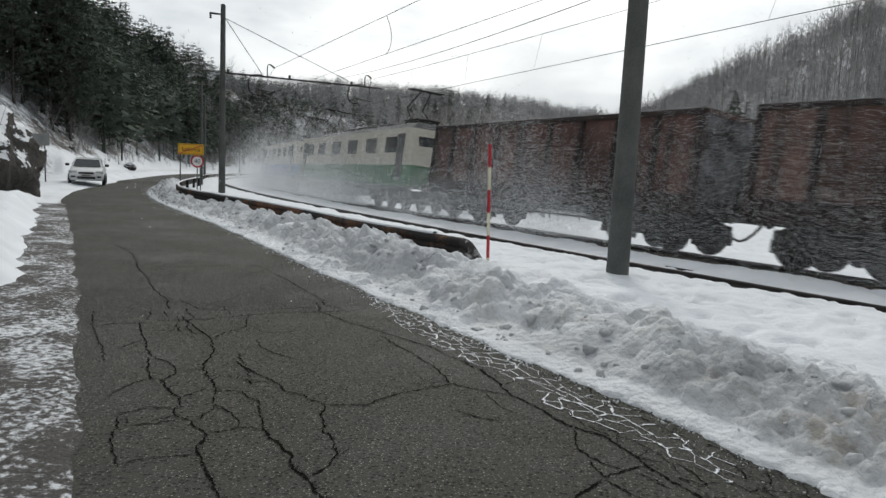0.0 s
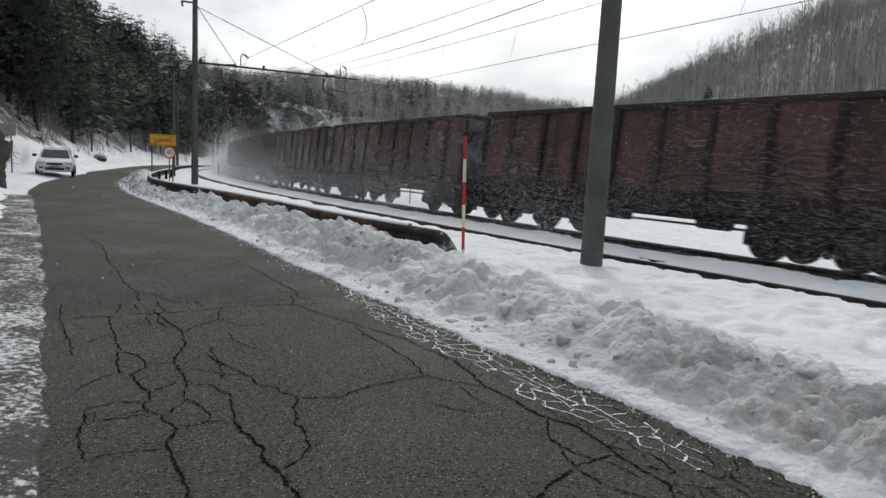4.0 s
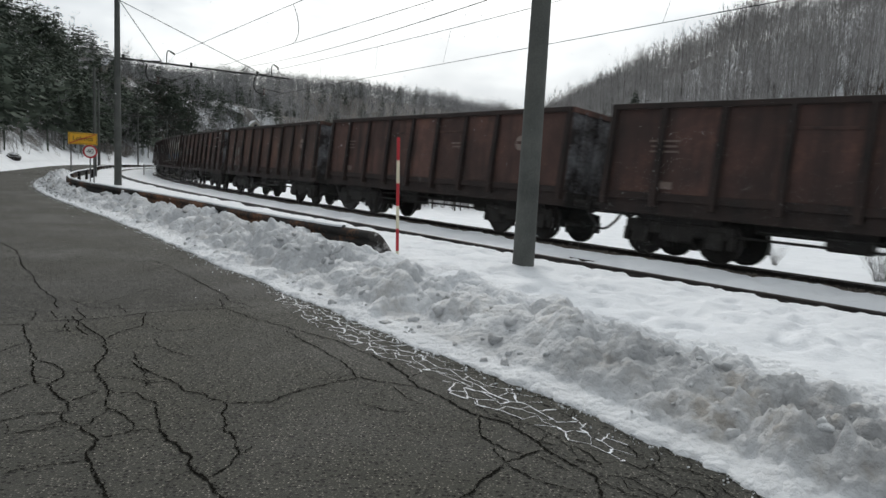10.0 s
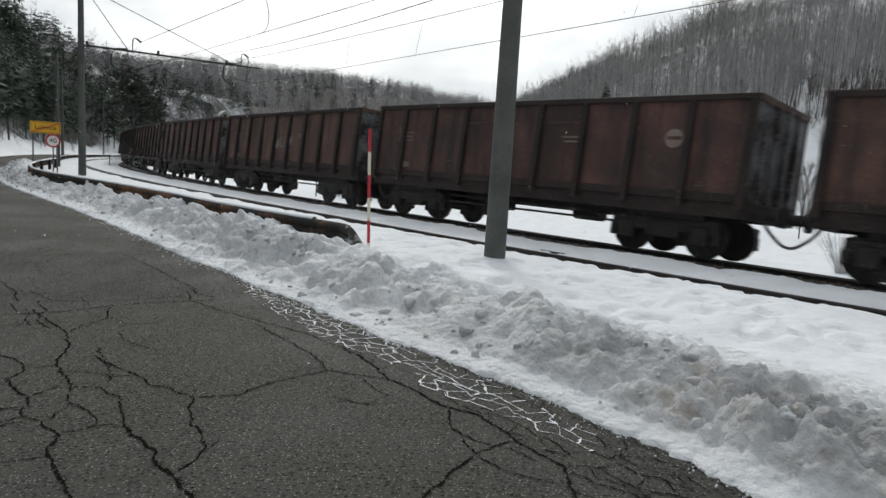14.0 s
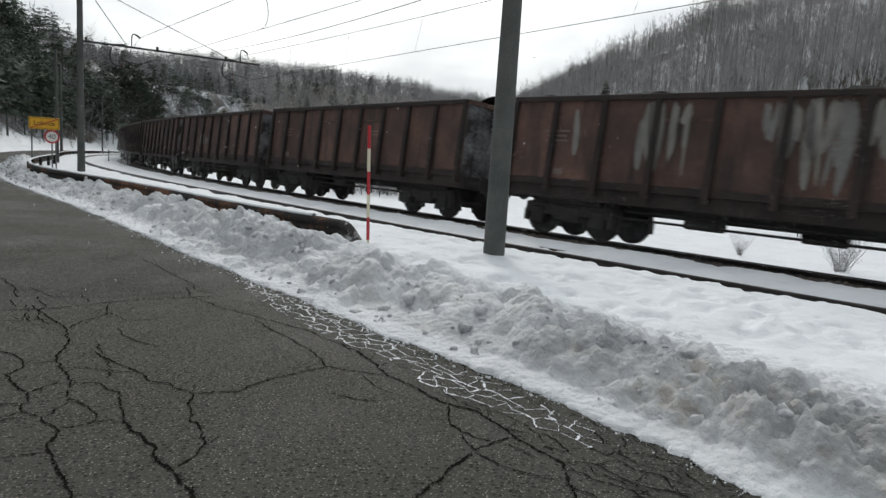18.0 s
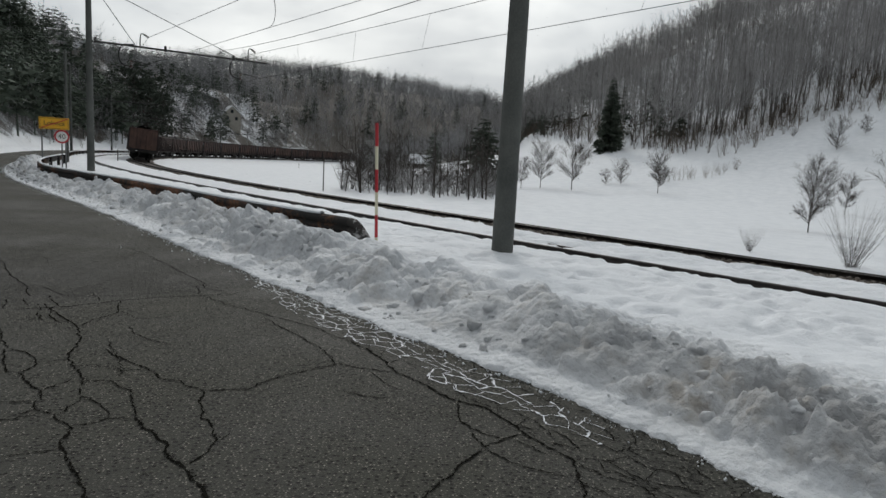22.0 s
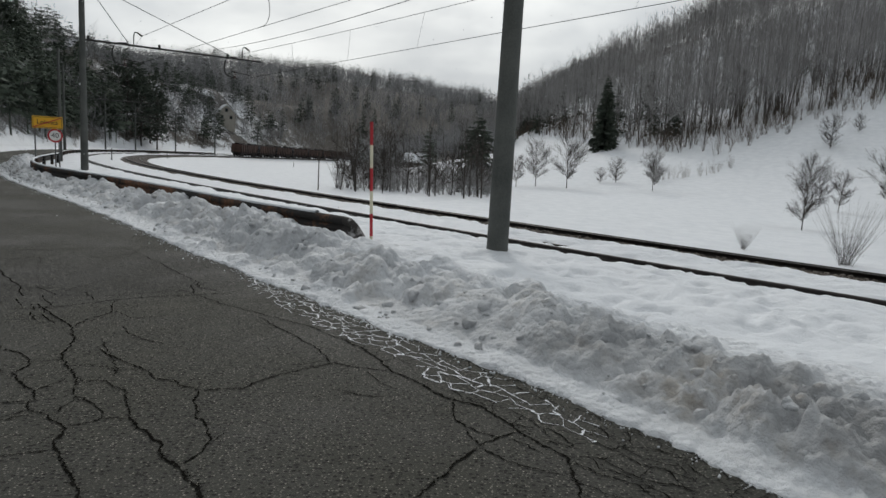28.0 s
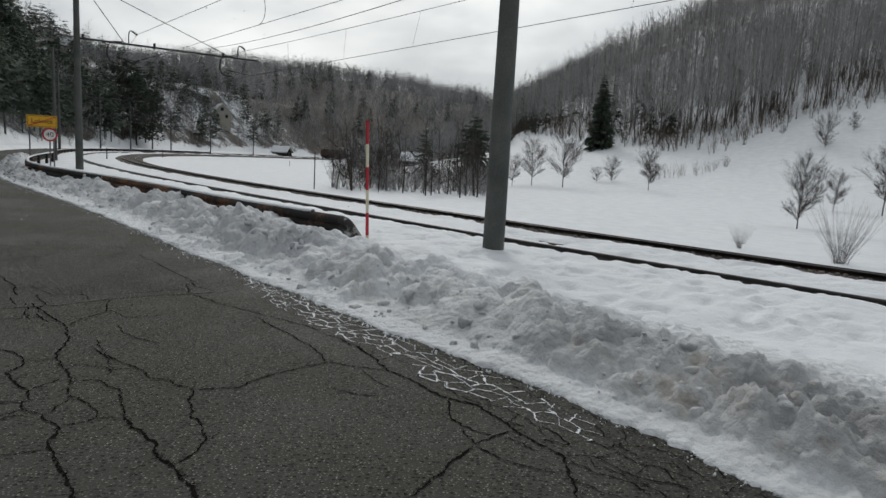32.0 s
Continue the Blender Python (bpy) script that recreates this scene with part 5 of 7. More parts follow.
def town_sign(x, y, zc):
    s = tagged(new("town_sign"), "yellow end-of-town sign with a red slash on two posts", "road sign")
    zg = height_at(x, y)
    h = zc - zg
    part("board", made(box, -0.67, 0.67, 0.0, 0.03, h - 0.30, h + 0.30, 0.01), SIGNY, s)
    tx = lettering("Lokvica", 0.31, BLACK, s)
    tx.location = (0, -0.006, h)
    for nm, b in (("border", (-0.63, 0.63, h + 0.245, h + 0.265)), ("border", (-0.63, 0.63, h - 0.265, h - 0.245)), ("border", (-0.63, -0.61, h - 0.245, h + 0.245)), ("border", (0.61, 0.63, h - 0.245, h + 0.245))):
        part(nm, made(box, b[0], b[1], -0.006, 0.0, b[2], b[3]), BLACK, s)
    sl = part("slash", made(rod, (-0.61, -0.012, h - 0.25), (0.61, -0.012, h + 0.25), 0.02, 0.02, 6), RED, s)
    for px in (-0.55, 0.50):
        part("post", made(rod, (px, 0.06, -0.3), (px, 0.06, h + 0.2), 0.035, 0.035, 10), STEEL, s)
    s.location, s.rotation_euler = (x, y, zg), (0, 0, face_eye(x, y))


speed_sign(-19.8, 33.2, 1.54)
town_sign(-20.6, 33.9, 2.18)


def back_sign(x, y, zc):
    s = tagged(new("road_sign"), "grey back of a rectangular road sign on a post", "road sign")
    zg = height_at(x, y)
    h = zc - zg
    part("board", made(box, -0.72, 0.72, 0.0, 0.03, h - 0.3, h + 0.3, 0.01), SIGNBACK, s)
    part("post", made(rod, (0.5, 0.06, -0.3), (0.5, 0.06, h + 0.25), 0.035, 0.035, 10), STEEL, s)
    s.location, s.rotation_euler = (x, y, zg), (0, 0, face_eye(x, y))


back_sign(-27.6, 30.6, 2.3)


# ---- plants ----
BARK = worn("grey_brown_bark", (0.032, 0.028, 0.025), (0.085, 0.073, 0.064), 0.95, 0, 3.0, 30, 0.5, 0.02, 0.15)
TWIGS = worn("bare_twigs", (0.20, 0.196, 0.196), (0.38, 0.372, 0.372), 0.95, 0, 0.2, 9, 0.1, 0.01, 0.15)
# distance haze is put into this pale grey twig colour
HAZED = worn("hazed_twigs", (0.215, 0.217, 0.225), (0.39, 0.392, 0.40), 0.95, 0, 0.05, 2, 0.1, 0.01, 0.15)
RUSSET = worn("russet_brush", (0.075, 0.058, 0.044), (0.15, 0.12, 0.095), 0.95, 0, 0.2, 9, 0.1, 0.01, 0.15)
NEEDLES = worn("dark_pine_needles", (0.036, 0.050, 0.040), (0.105, 0.128, 0.096), 0.9, 0, 0.5, 12, 0.2, 0.02, 0.15)
rng = np.random.default_rng(7)


def prism(a, b, r0, r1):
    """Many three-sided tapered sticks at once: arrays of ends and radii."""
    a, b = np.asarray(a, float), np.asarray(b, float)
    d = b - a
    d /= np.linalg.norm(d, axis=1)[:, None] + 1e-9
    ref = np.where(np.abs(d[:, 2:3]) > 0.8, np.array([[1.0, 0, 0]]), np.array([[0, 0, 1.0]]))
    u = np.cross(d, ref)
    u /= np.linalg.norm(u, axis=1)[:, None] + 1e-9
    v = np.cross(d, u)
    V = []
    for k in range(3):
        c, s = math.cos(k * 2.0944), math.sin(k * 2.0944)
        V.append(a + (c * u + s * v) * np.asarray(r0)[:, None])
    for k in range(3):
        c, s = math.cos(k * 2.0944), math.sin(k * 2.0944)
        V.append(b + (c * u + s * v) * np.asarray(r1)[:, None])
    V = np.stack(V, 1)
    f = np.array([(0, 1, 4, 3), (1, 2, 5, 4), (2, 0, 3, 5)])
    F = (np.arange(len(a))[:, None, None] * 6 + f[None]).reshape(-1, 4)
    return V.reshape(-1, 3), F


def slivers(a, b, r):
    """Flat thin twigs, one four-cornered face each."""
    a, b = np.asarray(a, float), np.asarray(b, float)
    d = b - a
    d /= np.linalg.norm(d, axis=1)[:, None] + 1e-9
    t = rng.normal(0, 1, a.shape)
    u = np.cross(d, t)
    u /= np.linalg.norm(u, axis=1)[:, None] + 1e-9
    r = np.asarray(r)[:, None]
    V = np.stack([a - u * r, a + u * r, b + u * r * 0.35, b - u * r * 0.35], 1)
    return V.reshape(-1, 3), np.arange(len(a) * 4).reshape(-1, 4)


def bare_tree(r, h, limbs=14, twigs=6, spread=0.42, low=0.25, stems=1, thick=0.014, fine=0.3, fork=0, lite=False, oval=False, steep=0.0):
    """Sticks of a leafless tree: stem pieces, limbs, twigs. Returns (stem, crown) as verts and faces."""
    A, B, R0, R1 = [], [], [], []
    CA, CB, C0, C1 = [], [], [], []
    TA, TB, TR = [], [], []
    for st in range(stems):
        lean = np.clip(r.normal(0, 0.05 + 0.20 * (stems > 1) + 0.22 * (stems > 6), 2), -0.48, 0.48)
        hh = h * r.uniform(0.75, 1.0) if stems > 1 else h
        n = 4 if lite else 7
        p = np.zeros((n, 3))
        p[:, 2] = np.linspace(-0.05 * h, hh, n)
        p[:, :2] = np.linspace(0, 1, n)[:, None] * lean * hh + np.cumsum(r.normal(0, 0.012 * hh, (n, 2)), 0) * np.linspace(0, 1, n)[:, None]
        if stems > 1:
            p[:, :2] += r.normal(0, 0.03 * h, 2)
        rad = h * thick * np.linspace(1, 0.15, n) / stems ** 0.35
        A += list(p[:-1])
        B += list(p[1:])
        R0 += list(rad[:-1])
        R1 += list(rad[1:])
        for k in range(limbs):
            f = low + (1 - low) * (k + r.random()) / limbs
            o = np.array([np.interp(f * hh, p[:, 2], p[:, j]) for j in range(3)])
            th = r.uniform(0, 6.283)
            ln = spread * h * (1.18 - f) ** 0.8 * r.uniform(0.6, 1.1) / stems ** 0.3
            up = r.uniform(0.35, 1.2) + steep
            if oval:
                g = (f - low) / (1 - low)
                ln = spread * h * (0.30 + 0.70 * math.sin(math.pi * min(0.92 * g + 0.16, 1.0))) * r.uniform(0.65, 1.05)
                up = r.uniform(0.4, 0.9) + 1.0 * g
            e = o + ln * np.array([math.cos(th), math.sin(th), up]) / math.hypot(1, up)
            mdl = (o + e) / 2 + r.normal(0, 0.04 * ln, 3) - np.array([0, 0, 0.06 * ln])
            rl = h * thick * 0.36 * (1.1 - f) / stems ** 0.3
            CA += [o, mdl]
            CB += [mdl, e]
            C0 += [rl, rl * 0.6]
            C1 += [rl * 0.6, rl * 0.2]
            for _ in range(twigs):
                g = r.random()
                q = mdl * (1 - g) + e * g if r.random() < 0.7 else o * (1 - g) + mdl * g
                dv = (e - o) / ln + r.normal(0, 0.5, 3)
                dv[2] += 0.4
                dv /= np.linalg.norm(dv)
                lt = ln * r.uniform(0.25, 0.55)
                q2 = q + dv * lt
                TA.append(q)
                TB.append(q2)
                TR.append(rl * fine)
                for _f in range(fork):
                    g2 = r.uniform(0.3, 0.9)
                    dv2 = dv + r.normal(0, 0.45, 3)
                    q3 = q + dv * lt * g2
                    TA.append(q3)
                    TB.append(q3 + dv2 / np.linalg.norm(dv2) * lt * r.uniform(0.3, 0.6))
                    TR.append(rl * fine * 0.6)
    limb = slivers(CA[::2] + CA[1::2], CB[::2] + CB[1::2], np.array(C0[::2] + C0[1::2]) * 1.2) if lite else prism(CA, CB, C0, C1)
    return prism(A, B, R0, R1), join_np([limb, slivers(TA, TB, TR)])


def conifer(r, h, whorls=22, per=9, spread=0.26, low=0.06, ragged=0.35, m=5, blunt=False):
    """Stem sticks and a crown of many small needle sprays, as triangles."""
    z = np.linspace(-0.2, h, 8)
    stem = prism(np.stack([0 * z, 0 * z, z], 1)[:-1], np.stack([0 * z, 0 * z, z], 1)[1:], h * 0.014 * np.linspace(1, 0.2, 7), h * 0.014 * np.linspace(0.9, 0.1, 7))
    T = []
    for k in range(whorls):
        f = low + (1 - low) * (k + r.random() * 0.8) / whorls
        ln0 = spread * h * ((1 - f) * (f + 0.55)) ** 0.5 * 1.1 if blunt else spread * h * (1 - f) ** 0.75 + 0.02 * h
        for j in range(per):
            th = r.uniform(0, 6.283)
            ln = ln0 * r.uniform(1 - ragged, 1.05)
            droop = r.uniform(-0.45, 0.15)
            dirv = np.array([math.cos(th), math.sin(th), droop])
            side = np.array([-math.sin(th), math.cos(th), 0])
            o = np.array([0, 0, f * h])
            for q in range(m):
                g0 = (q + 0.3) / m
                c = o + dirv * ln * g0 + r.normal(0, 0.03 * ln, 3)
                w = ln * 0.26 * r.uniform(0.6, 1.1)
                tip = c + dirv * ln * 0.30 + side * r.normal(0, 0.12 * ln) + np.array([0, 0, r.uniform(-0.10, 0.08) * ln])
                tw = r.uniform(-1.3, 1.3)
                sv = side * math.cos(tw) + np.array([0, 0, math.sin(tw)])
                T.append([c - dirv * ln * 0.10, c + sv * w * 0.62, tip, c - sv * w * 0.62])
    T = np.array(T)
    return stem, (T.reshape(-1, 3), np.arange(len(T) * 4).reshape(-1, 4))


def pine(r, h, whorls=19, per=7, low=0.16):
    """A pine: bare stem below, uneven limbs that carry tufts of needles."""
    z = np.linspace(-0.03 * h, 0.97 * h, 8)
    bend = np.cumsum(r.normal(0, 0.006 * h, (8, 2)), 0)
    p = np.column_stack([bend, z])
    rad = h * 0.013 * np.linspace(1, 0.15, 8)
    A, B, R0, R1 = list(p[:-1]), list(p[1:]), list(rad[:-1]), list(rad[1:])
    T = []
    for k in range(whorls):
        f = low + (0.98 - low) * (k + r.random()) / whorls
        o = np.array([np.interp(f * h, z, p[:, j]) for j in range(3)])
        for j in range(per):
            if r.random() < 0.22 * (1.3 - f):
                continue
            th = r.uniform(0, 6.283)
            ln = 0.25 * h * ((1 - f) * (f + 0.45)) ** 0.55 * r.uniform(0.55, 1.2) + 0.02 * h
            up = r.uniform(-0.25, 0.45)
            dv = np.array([math.cos(th), math.sin(th), up])
            A.append(o)
            B.append(o + dv * ln * 0.9)
            R0.append(h * 0.0035)
            R1.append(h * 0.0012)
            for q in range(4):
                c = o + dv * ln * (0.35 + 0.2 * q + 0.1 * r.random()) + r.normal(0, 0.10 * ln, 3)
                for _ in range(4):
                    n = dv * 0.6 + r.normal(0, 0.6, 3) + np.array([0, 0, 0.25])
                    n /= np.linalg.norm(n)
                    sv = np.cross(n, r.normal(0, 1, 3))
                    sv /= np.linalg.norm(sv) + 1e-9
                    L, w = h * 0.042 * r.uniform(0.7, 1.3), h * 0.011 * r.uniform(0.7, 1.3)
                    T.append([c - n * L * 0.4, c + sv * w, c + n * L * 0.6, c - sv * w])
    T = np.array(T)
    return prism(A, B, R0, R1), (T.reshape(-1, 3), np.arange(len(T) * 4).reshape(-1, 4))


def scatter(name, protos_, pts, scale, material, label, category, tilt=0.05, sink=0.0, stems=None):
    """One object of kind stuff: copies of stick prototypes set on the land."""
    V, F, n = [], [], 0
    z = ground_height(pts[:, 0], pts[:, 1])
    for i, (x, y) in enumerate(pts):
        v, f = protos_[i % len(protos_)]
        a = rng.uniform(0, 6.283)
        c, s = math.cos(a), math.sin(a)
        k = scale * rng.uniform(0.7, 1.15)
        kx, ky = rng.normal(0, tilt, 2)
        w = np.empty_like(v)
        w[:, 0] = x + k * (c * v[:, 0] - s * v[:, 1]) + kx * k * v[:, 2]
        w[:, 1] = y + k * (s * v[:, 0] + c * v[:, 1]) + ky * k * v[:, 2]
        w[:, 2] = z[i] + k * v[:, 2] - sink
        V.append(w)
        F.append(f + n)
        n += len(v)
    me = mesh_np(name, np.concatenate(V), np.concatenate(F))
    if stems is not None:
        me.materials.append(material)
        me.materials.append(stems)
        me.polygons.foreach_set("material_index", np.concatenate([(np.arange(len(protos_[i % len(protos_)][1])) < STEM_FACES).astype(np.int32) for i in range(len(pts))]))
    ob = part_of(name, me, material)
    return tagged(ob, label, category, kind="stuff")


def both(t):
    (v1, f1), (v2, f2) = t
    return np.concatenate([v1, v2]), np.concatenate([f1, f2 + len(v1)])


DARK_STEM = worn("dark_wet_stems", (0.065, 0.061, 0.058), (0.165, 0.156, 0.149), 0.95, 0, 0.4, 6, 0.1, 0.01)
STEM_FACES = 9  # three sides of three stem pieces
wood = [both(bare_tree(rng, 1.0, 17, 13, 0.37, 0.24, 1, 0.0082, 1.0, 0, True, steep=0.45)) for _ in range(10)]
far_wood = [both(bare_tree(rng, 1.0, 8, 7, 0.42, 0.2, 1, 0.010, 2.1, 0, True)) for _ in range(8)]
brush = [both(bare_tree(rng, 1.0, 4, 5, 0.5, 0.12, 4, 0.012, 1.05, 0, True)) for _ in range(6)]


firs = []
for _ in range(5):
    st, cr = conifer(rng, 1.0, 17, 7, m=3)
    firs.append(join_np([st, cr]))
pines = []
for _ in range(5):
    st, cr = conifer(rng, 1.0, 14, 7, 0.30, 0.22, 0.6, m=3, blunt=True)
    pines.append(join_np([st, cr]))


def polar(n, b0, b1, r0, r1):
    b, d = np.radians(rng.uniform(b0, b1, n)), np.sqrt(rng.uniform(r0 ** 2, r1 ** 2, n))
    return np.stack([d * np.sin(b), d * np.cos(b)], 1)


def clear_of(p, c, r):
    return np.hypot(p[:, 0] - c[0], p[:, 1] - c[1]) > r


# the wood on the slope inside the curve
P = polar(9000, 0, 44, 105, 300)
q = 0.45 * P[:, 0] + 0.89 * P[:, 1] + 5 * fbm(P[:, 0] / 12, P[:, 1] / 12, 62, 3)
gap = q - wood_edge(P[:, 0])
thin = rng.random(len(P)) < np.interp(gap, (0, 60, 160), (1.0, 0.75, 0.4))
keep = (gap > 0) & (q < 262) & thin
scatter("bare_wood", wood, P[keep][:1750], 14.5, TWIGS, "leafless grey-brown wood on the snowy hillside", "wood", 0.025, 0.0, DARK_STEM)
fr = P[(gap > -4) & (gap < 40)]
scatter("underbrush", brush, np.concatenate([fr, fr + rng.normal(0, 2, fr.shape)])[:2000], 4.2, RUSSET, "russet brush along the foot of the wood", "brush")
dark = P[keep & (P[:, 0] < 45)][::26]
scatter("slope_firs", firs, dark, 11.0, NEEDLES, "dark firs among the bare trees", "wood")
# the wood on the closing ridge
P = polar(9500, -33, 12, 270, 520)
_, off = along(P[:, 0], P[:, 1], _x[600:1700:3], _y[600:1700:3])
ok = (off > 7) | (off < -14) | (P[:, 1] > 300)
scatter("ridge_wood", far_wood, P[ok][:4000], 12.0, HAZED, "far leafless wood covering the ridge", "wood")
scatter("ridge_firs", firs, P[ok][6500:6680], 12.0, NEEDLES, "dark firs scattered over the far ridge", "wood")


def skyline(b0, b1, r0, r1, n, seed, spread=14):
    """Places along the crest that stands against the sky."""
    r = np.random.default_rng(seed)
    b, d = np.radians(np.arange(b0, b1, 0.4)), np.arange(r0, r1, 5.0)
    B, D = np.meshgrid(b, d, indexing="ij")
    el = (ground_height(D * np.sin(B), D * np.cos(B)) - 1.7) / D
    top = d[np.argmax(el, axis=1)]
    i = r.integers(0, len(b), n)
    bb, dd = b[i] + np.radians(r.uniform(0, 0.4, n)), top[i] + r.normal(0, spread, n)
    return np.stack([dd * np.sin(bb), dd * np.cos(bb)], 1)


scatter("crest_wood", wood, skyline(5, 44, 150, 330, 420, 91, 8), 13.0, TWIGS, "leafless trees along the crest of the hill", "wood", 0.025, 0.0, DARK_STEM)
scatter("crest_giants", wood, skyline(5, 44, 150, 330, 70, 95, 10), 17.5, TWIGS, "tall leafless trees standing out on the crest", "wood", 0.03, 0.0, DARK_STEM)
scatter("ridge_crest_wood", far_wood, skyline(-33, 10, 300, 560, 900, 92, 18), 11.0, HAZED, "leafless trees along the far crest", "wood")
# trees along the stream below the ridge
P = polar(900, -8.3, 5, 165, 285)
_, off = along(P[:, 0], P[:, 1], _x[600:1700:3], _y[600:1700:3])
P = P[(off > 9) & clear_of(P, (-8.6, 165.0), 7)]
scatter("valley_wood", far_wood, P[:560], 9.0, HAZED, "leafless trees along the valley floor", "wood")
scatter("valley_firs", firs, P[560:572], 9.0, NEEDLES, "dark firs among the valley trees", "wood")


# the steep hillside above the road and railway
def hillside(n, a0, a1, w0, w1):
    """Random places by distance along the road and up the hill from it."""
    i = rng.integers(int(a0 * 2), int(a1 * 2), n)
    w = rng.uniform(w0, w1, n)
    j = np.minimum(i, len(ROAD_LINE) - 1)
    return ROAD_LINE[j] - _rn[j] * (ROAD_HALF + w)[:, None] + rng.normal(0, 0.6, (n, 2))


HOMES = ((-76.6, 229.6), (-60.9, 244.0))


def unsighted(p):
    """Leaves the slope open below the houses."""
    b, d = np.degrees(np.arctan2(p[:, 0], p[:, 1])), np.hypot(p[:, 0], p[:, 1])
    ok = np.ones(len(p), bool)
    for hx, hy in HOMES:
        ok &= ~((np.abs(b - math.degrees(math.atan2(hx, hy))) < 0.7) & (d > math.hypot(hx, hy) - 55) & (d < math.hypot(hx, hy) + 5))
    return p[ok]


GULLY = (-34.0, 38.0)
P = hillside(1500, 72, 245, 5.0, 62)
dist = np.hypot(P[:, 0], P[:, 1])
P = P[clear_of(P, GULLY, 8) & clear_of(P, (-31, 33), 6.5) & (dist > 36) & (np.degrees(np.arctan2(P[:, 0], P[:, 1])) > -58) & (rng.random(len(P)) < np.interp(dist, (60, 120, 190), (1.0, 0.85, 0.35)))]
P = unsighted(P)
single = P[np.argsort(np.hypot(P[:, 0], P[:, 1]))]
first_pines = []
for i, (x, y) in enumerate(single[:64]):
    if i < 5:
        st, cr = pine(np.random.default_rng(70 + i), 1.0)
        tree = new("pine_tree")
        part_of("trunk", mesh_np("trunk", *st), BARK, tree)
        part_of("crown", mesh_np("crown", *cr), NEEDLES, tree)
        tagged(tree, "tall dark pine on the steep snowy bank", "pine tree", "pines above the road")
        first_pines.append(tree)
    else:
        tree = copy_thing(first_pines[i % 5], Matrix())
    k = float(rng.uniform(9.5, 14))
    tree.matrix_basis = Matrix.Translation((x, y, height_at(x, y) - 0.1)) @ Euler((rng.normal(0, 0.03), rng.normal(0, 0.03), rng.uniform(0, 6.28))).to_matrix().to_4x4() @ Matrix.Diagonal((k * 1.1, k * 1.1, k, 1))
for bearing, far, k in ((-26.6, 172, 13.5), (-26.0, 168, 15.5), (-25.4, 174, 17.0), (-25.0, 169, 16.0), (-24.4, 176, 16.5), (-23.9, 171, 14.0)):
    x, y = far * math.sin(radians(bearing)), far * math.cos(radians(bearing))
    tree = copy_thing(first_pines[far % 5], Matrix())
    tree["label"], tree["group"] = "dark dense pine in a clump beside the railway", "clump of pines by the railway"
    tree.matrix_basis = Matrix.Translation((x, y, height_at(x, y) - 0.2)) @ Euler((0, 0, rng.uniform(0, 6.28))).to_matrix().to_4x4() @ Matrix.Diagonal((k * 1.2, k * 1.2, k, 1))
scatter("pine_wood", pines, single[64:560], 11.5, NEEDLES, "dense dark pines on the steep hillside", "wood", 0.03)
P = hillside(1300, 84, 230, 3.8, 30)
P = P[clear_of(P, GULLY, 6.5)]
scatter("hillside_scrub", brush, P[:1100], 2.9, TWIGS, "bare scrub on the rocky bank", "brush")
P = unsighted(hillside(2300, 185, 345, 6, 75))
scatter("hill_wood", far_wood, P[:1500], 8.5, HAZED, "leafless trees on the hillside above the railway", "wood")
scatter("hill_pines", pines, P[1500:1780], 8.5, NEEDLES, "scattered dark pines on the hillside", "wood")
P = hillside(1100, 150, 300, 4.5, 46)
scatter("hill_scrub", brush, P, 3.0, RUSSET, "bare scrub beside the railway", "brush")


# ---- single trees and bushes in the field ----
def lone_tree(x, y, h, label, name="bare_tree", seed=1, **kw):
    r = np.random.default_rng(seed)
    stem, crown = bare_tree(r, h, **kw)
    t = tagged(new(name), label, "tree" if "tree" in name else "bush", "trees in the snowy field")
    part_of("trunk" if kw.get("stems", 1) == 1 else "stem", mesh_np("trunk", *stem), BARK, t)
    part_of("crown", mesh_np("crown", *crown), BARK, t)
    t.location = (x, y, height_at(x, y) - 0.05)
    return t


FULL = dict(limbs=46, twigs=30, spread=0.36, low=0.16, thick=0.011, fine=0.46, fork=5, oval=True)
for k, (x, y, h) in enumerate(((11.9, 94.5, 6.2), (15.8, 91.5, 7.0), (26.8, 89.0, 5.2), (39.9, 68.8, 4.2), (8.9, 92, 4.2))):
    lone_tree(x, y, h, "small leafless tree standing in the snowy field", seed=20 + k, **{**FULL, "spread": (0.46, 0.44, 0.42, 0.34, 0.40)[k]})
lone_tree(24.1, 45.5, 5.1, "leafless oval tree with fine upright twigs in the snow", "bare_tree", 31, limbs=56, twigs=30, spread=0.38, low=0.12, stems=1, thick=0.011, fine=0.44, fork=5, oval=True)
lone_tree(43.3, 66.2, 7.4, "leafless round tree at the edge of the field", "bare_tree", 32, **FULL)
BUSHY = dict(limbs=7, twigs=6, spread=0.34, low=0.15, stems=90, thick=0.0085, fine=0.7, fork=1)
ROUND = dict(limbs=60, twigs=22, spread=0.50, low=0.03, thick=0.012, fine=0.5, fork=3, oval=True)
for k, (x, y, h, lab) in enumerate(((16.0, 26.6, 2.9, "dense bare bush with straight twigs behind the track"), (13.4, 30.0, 1.25, "low bare bush behind the track"), (22.2, 99.7, 2.2, "low bare bush on the snow"), (59.8, 107.7, 5.2, "round bare bush high on the snowy slope"), (66.9, 112.6, 2.9, "small bare bush high on the slope"), (58.1, 118.4, 1.6, "tiny bare bush on the slope"), (30.0, 99.0, 3.0, "bare bush at the foot of the wood"), (24.5, 100.0, 3.6, "bare bush at the foot of the wood"))):
    lone_tree(x, y, h, lab, "bare_bush", 50 + k, **(BUSHY if k < 2 else ROUND))
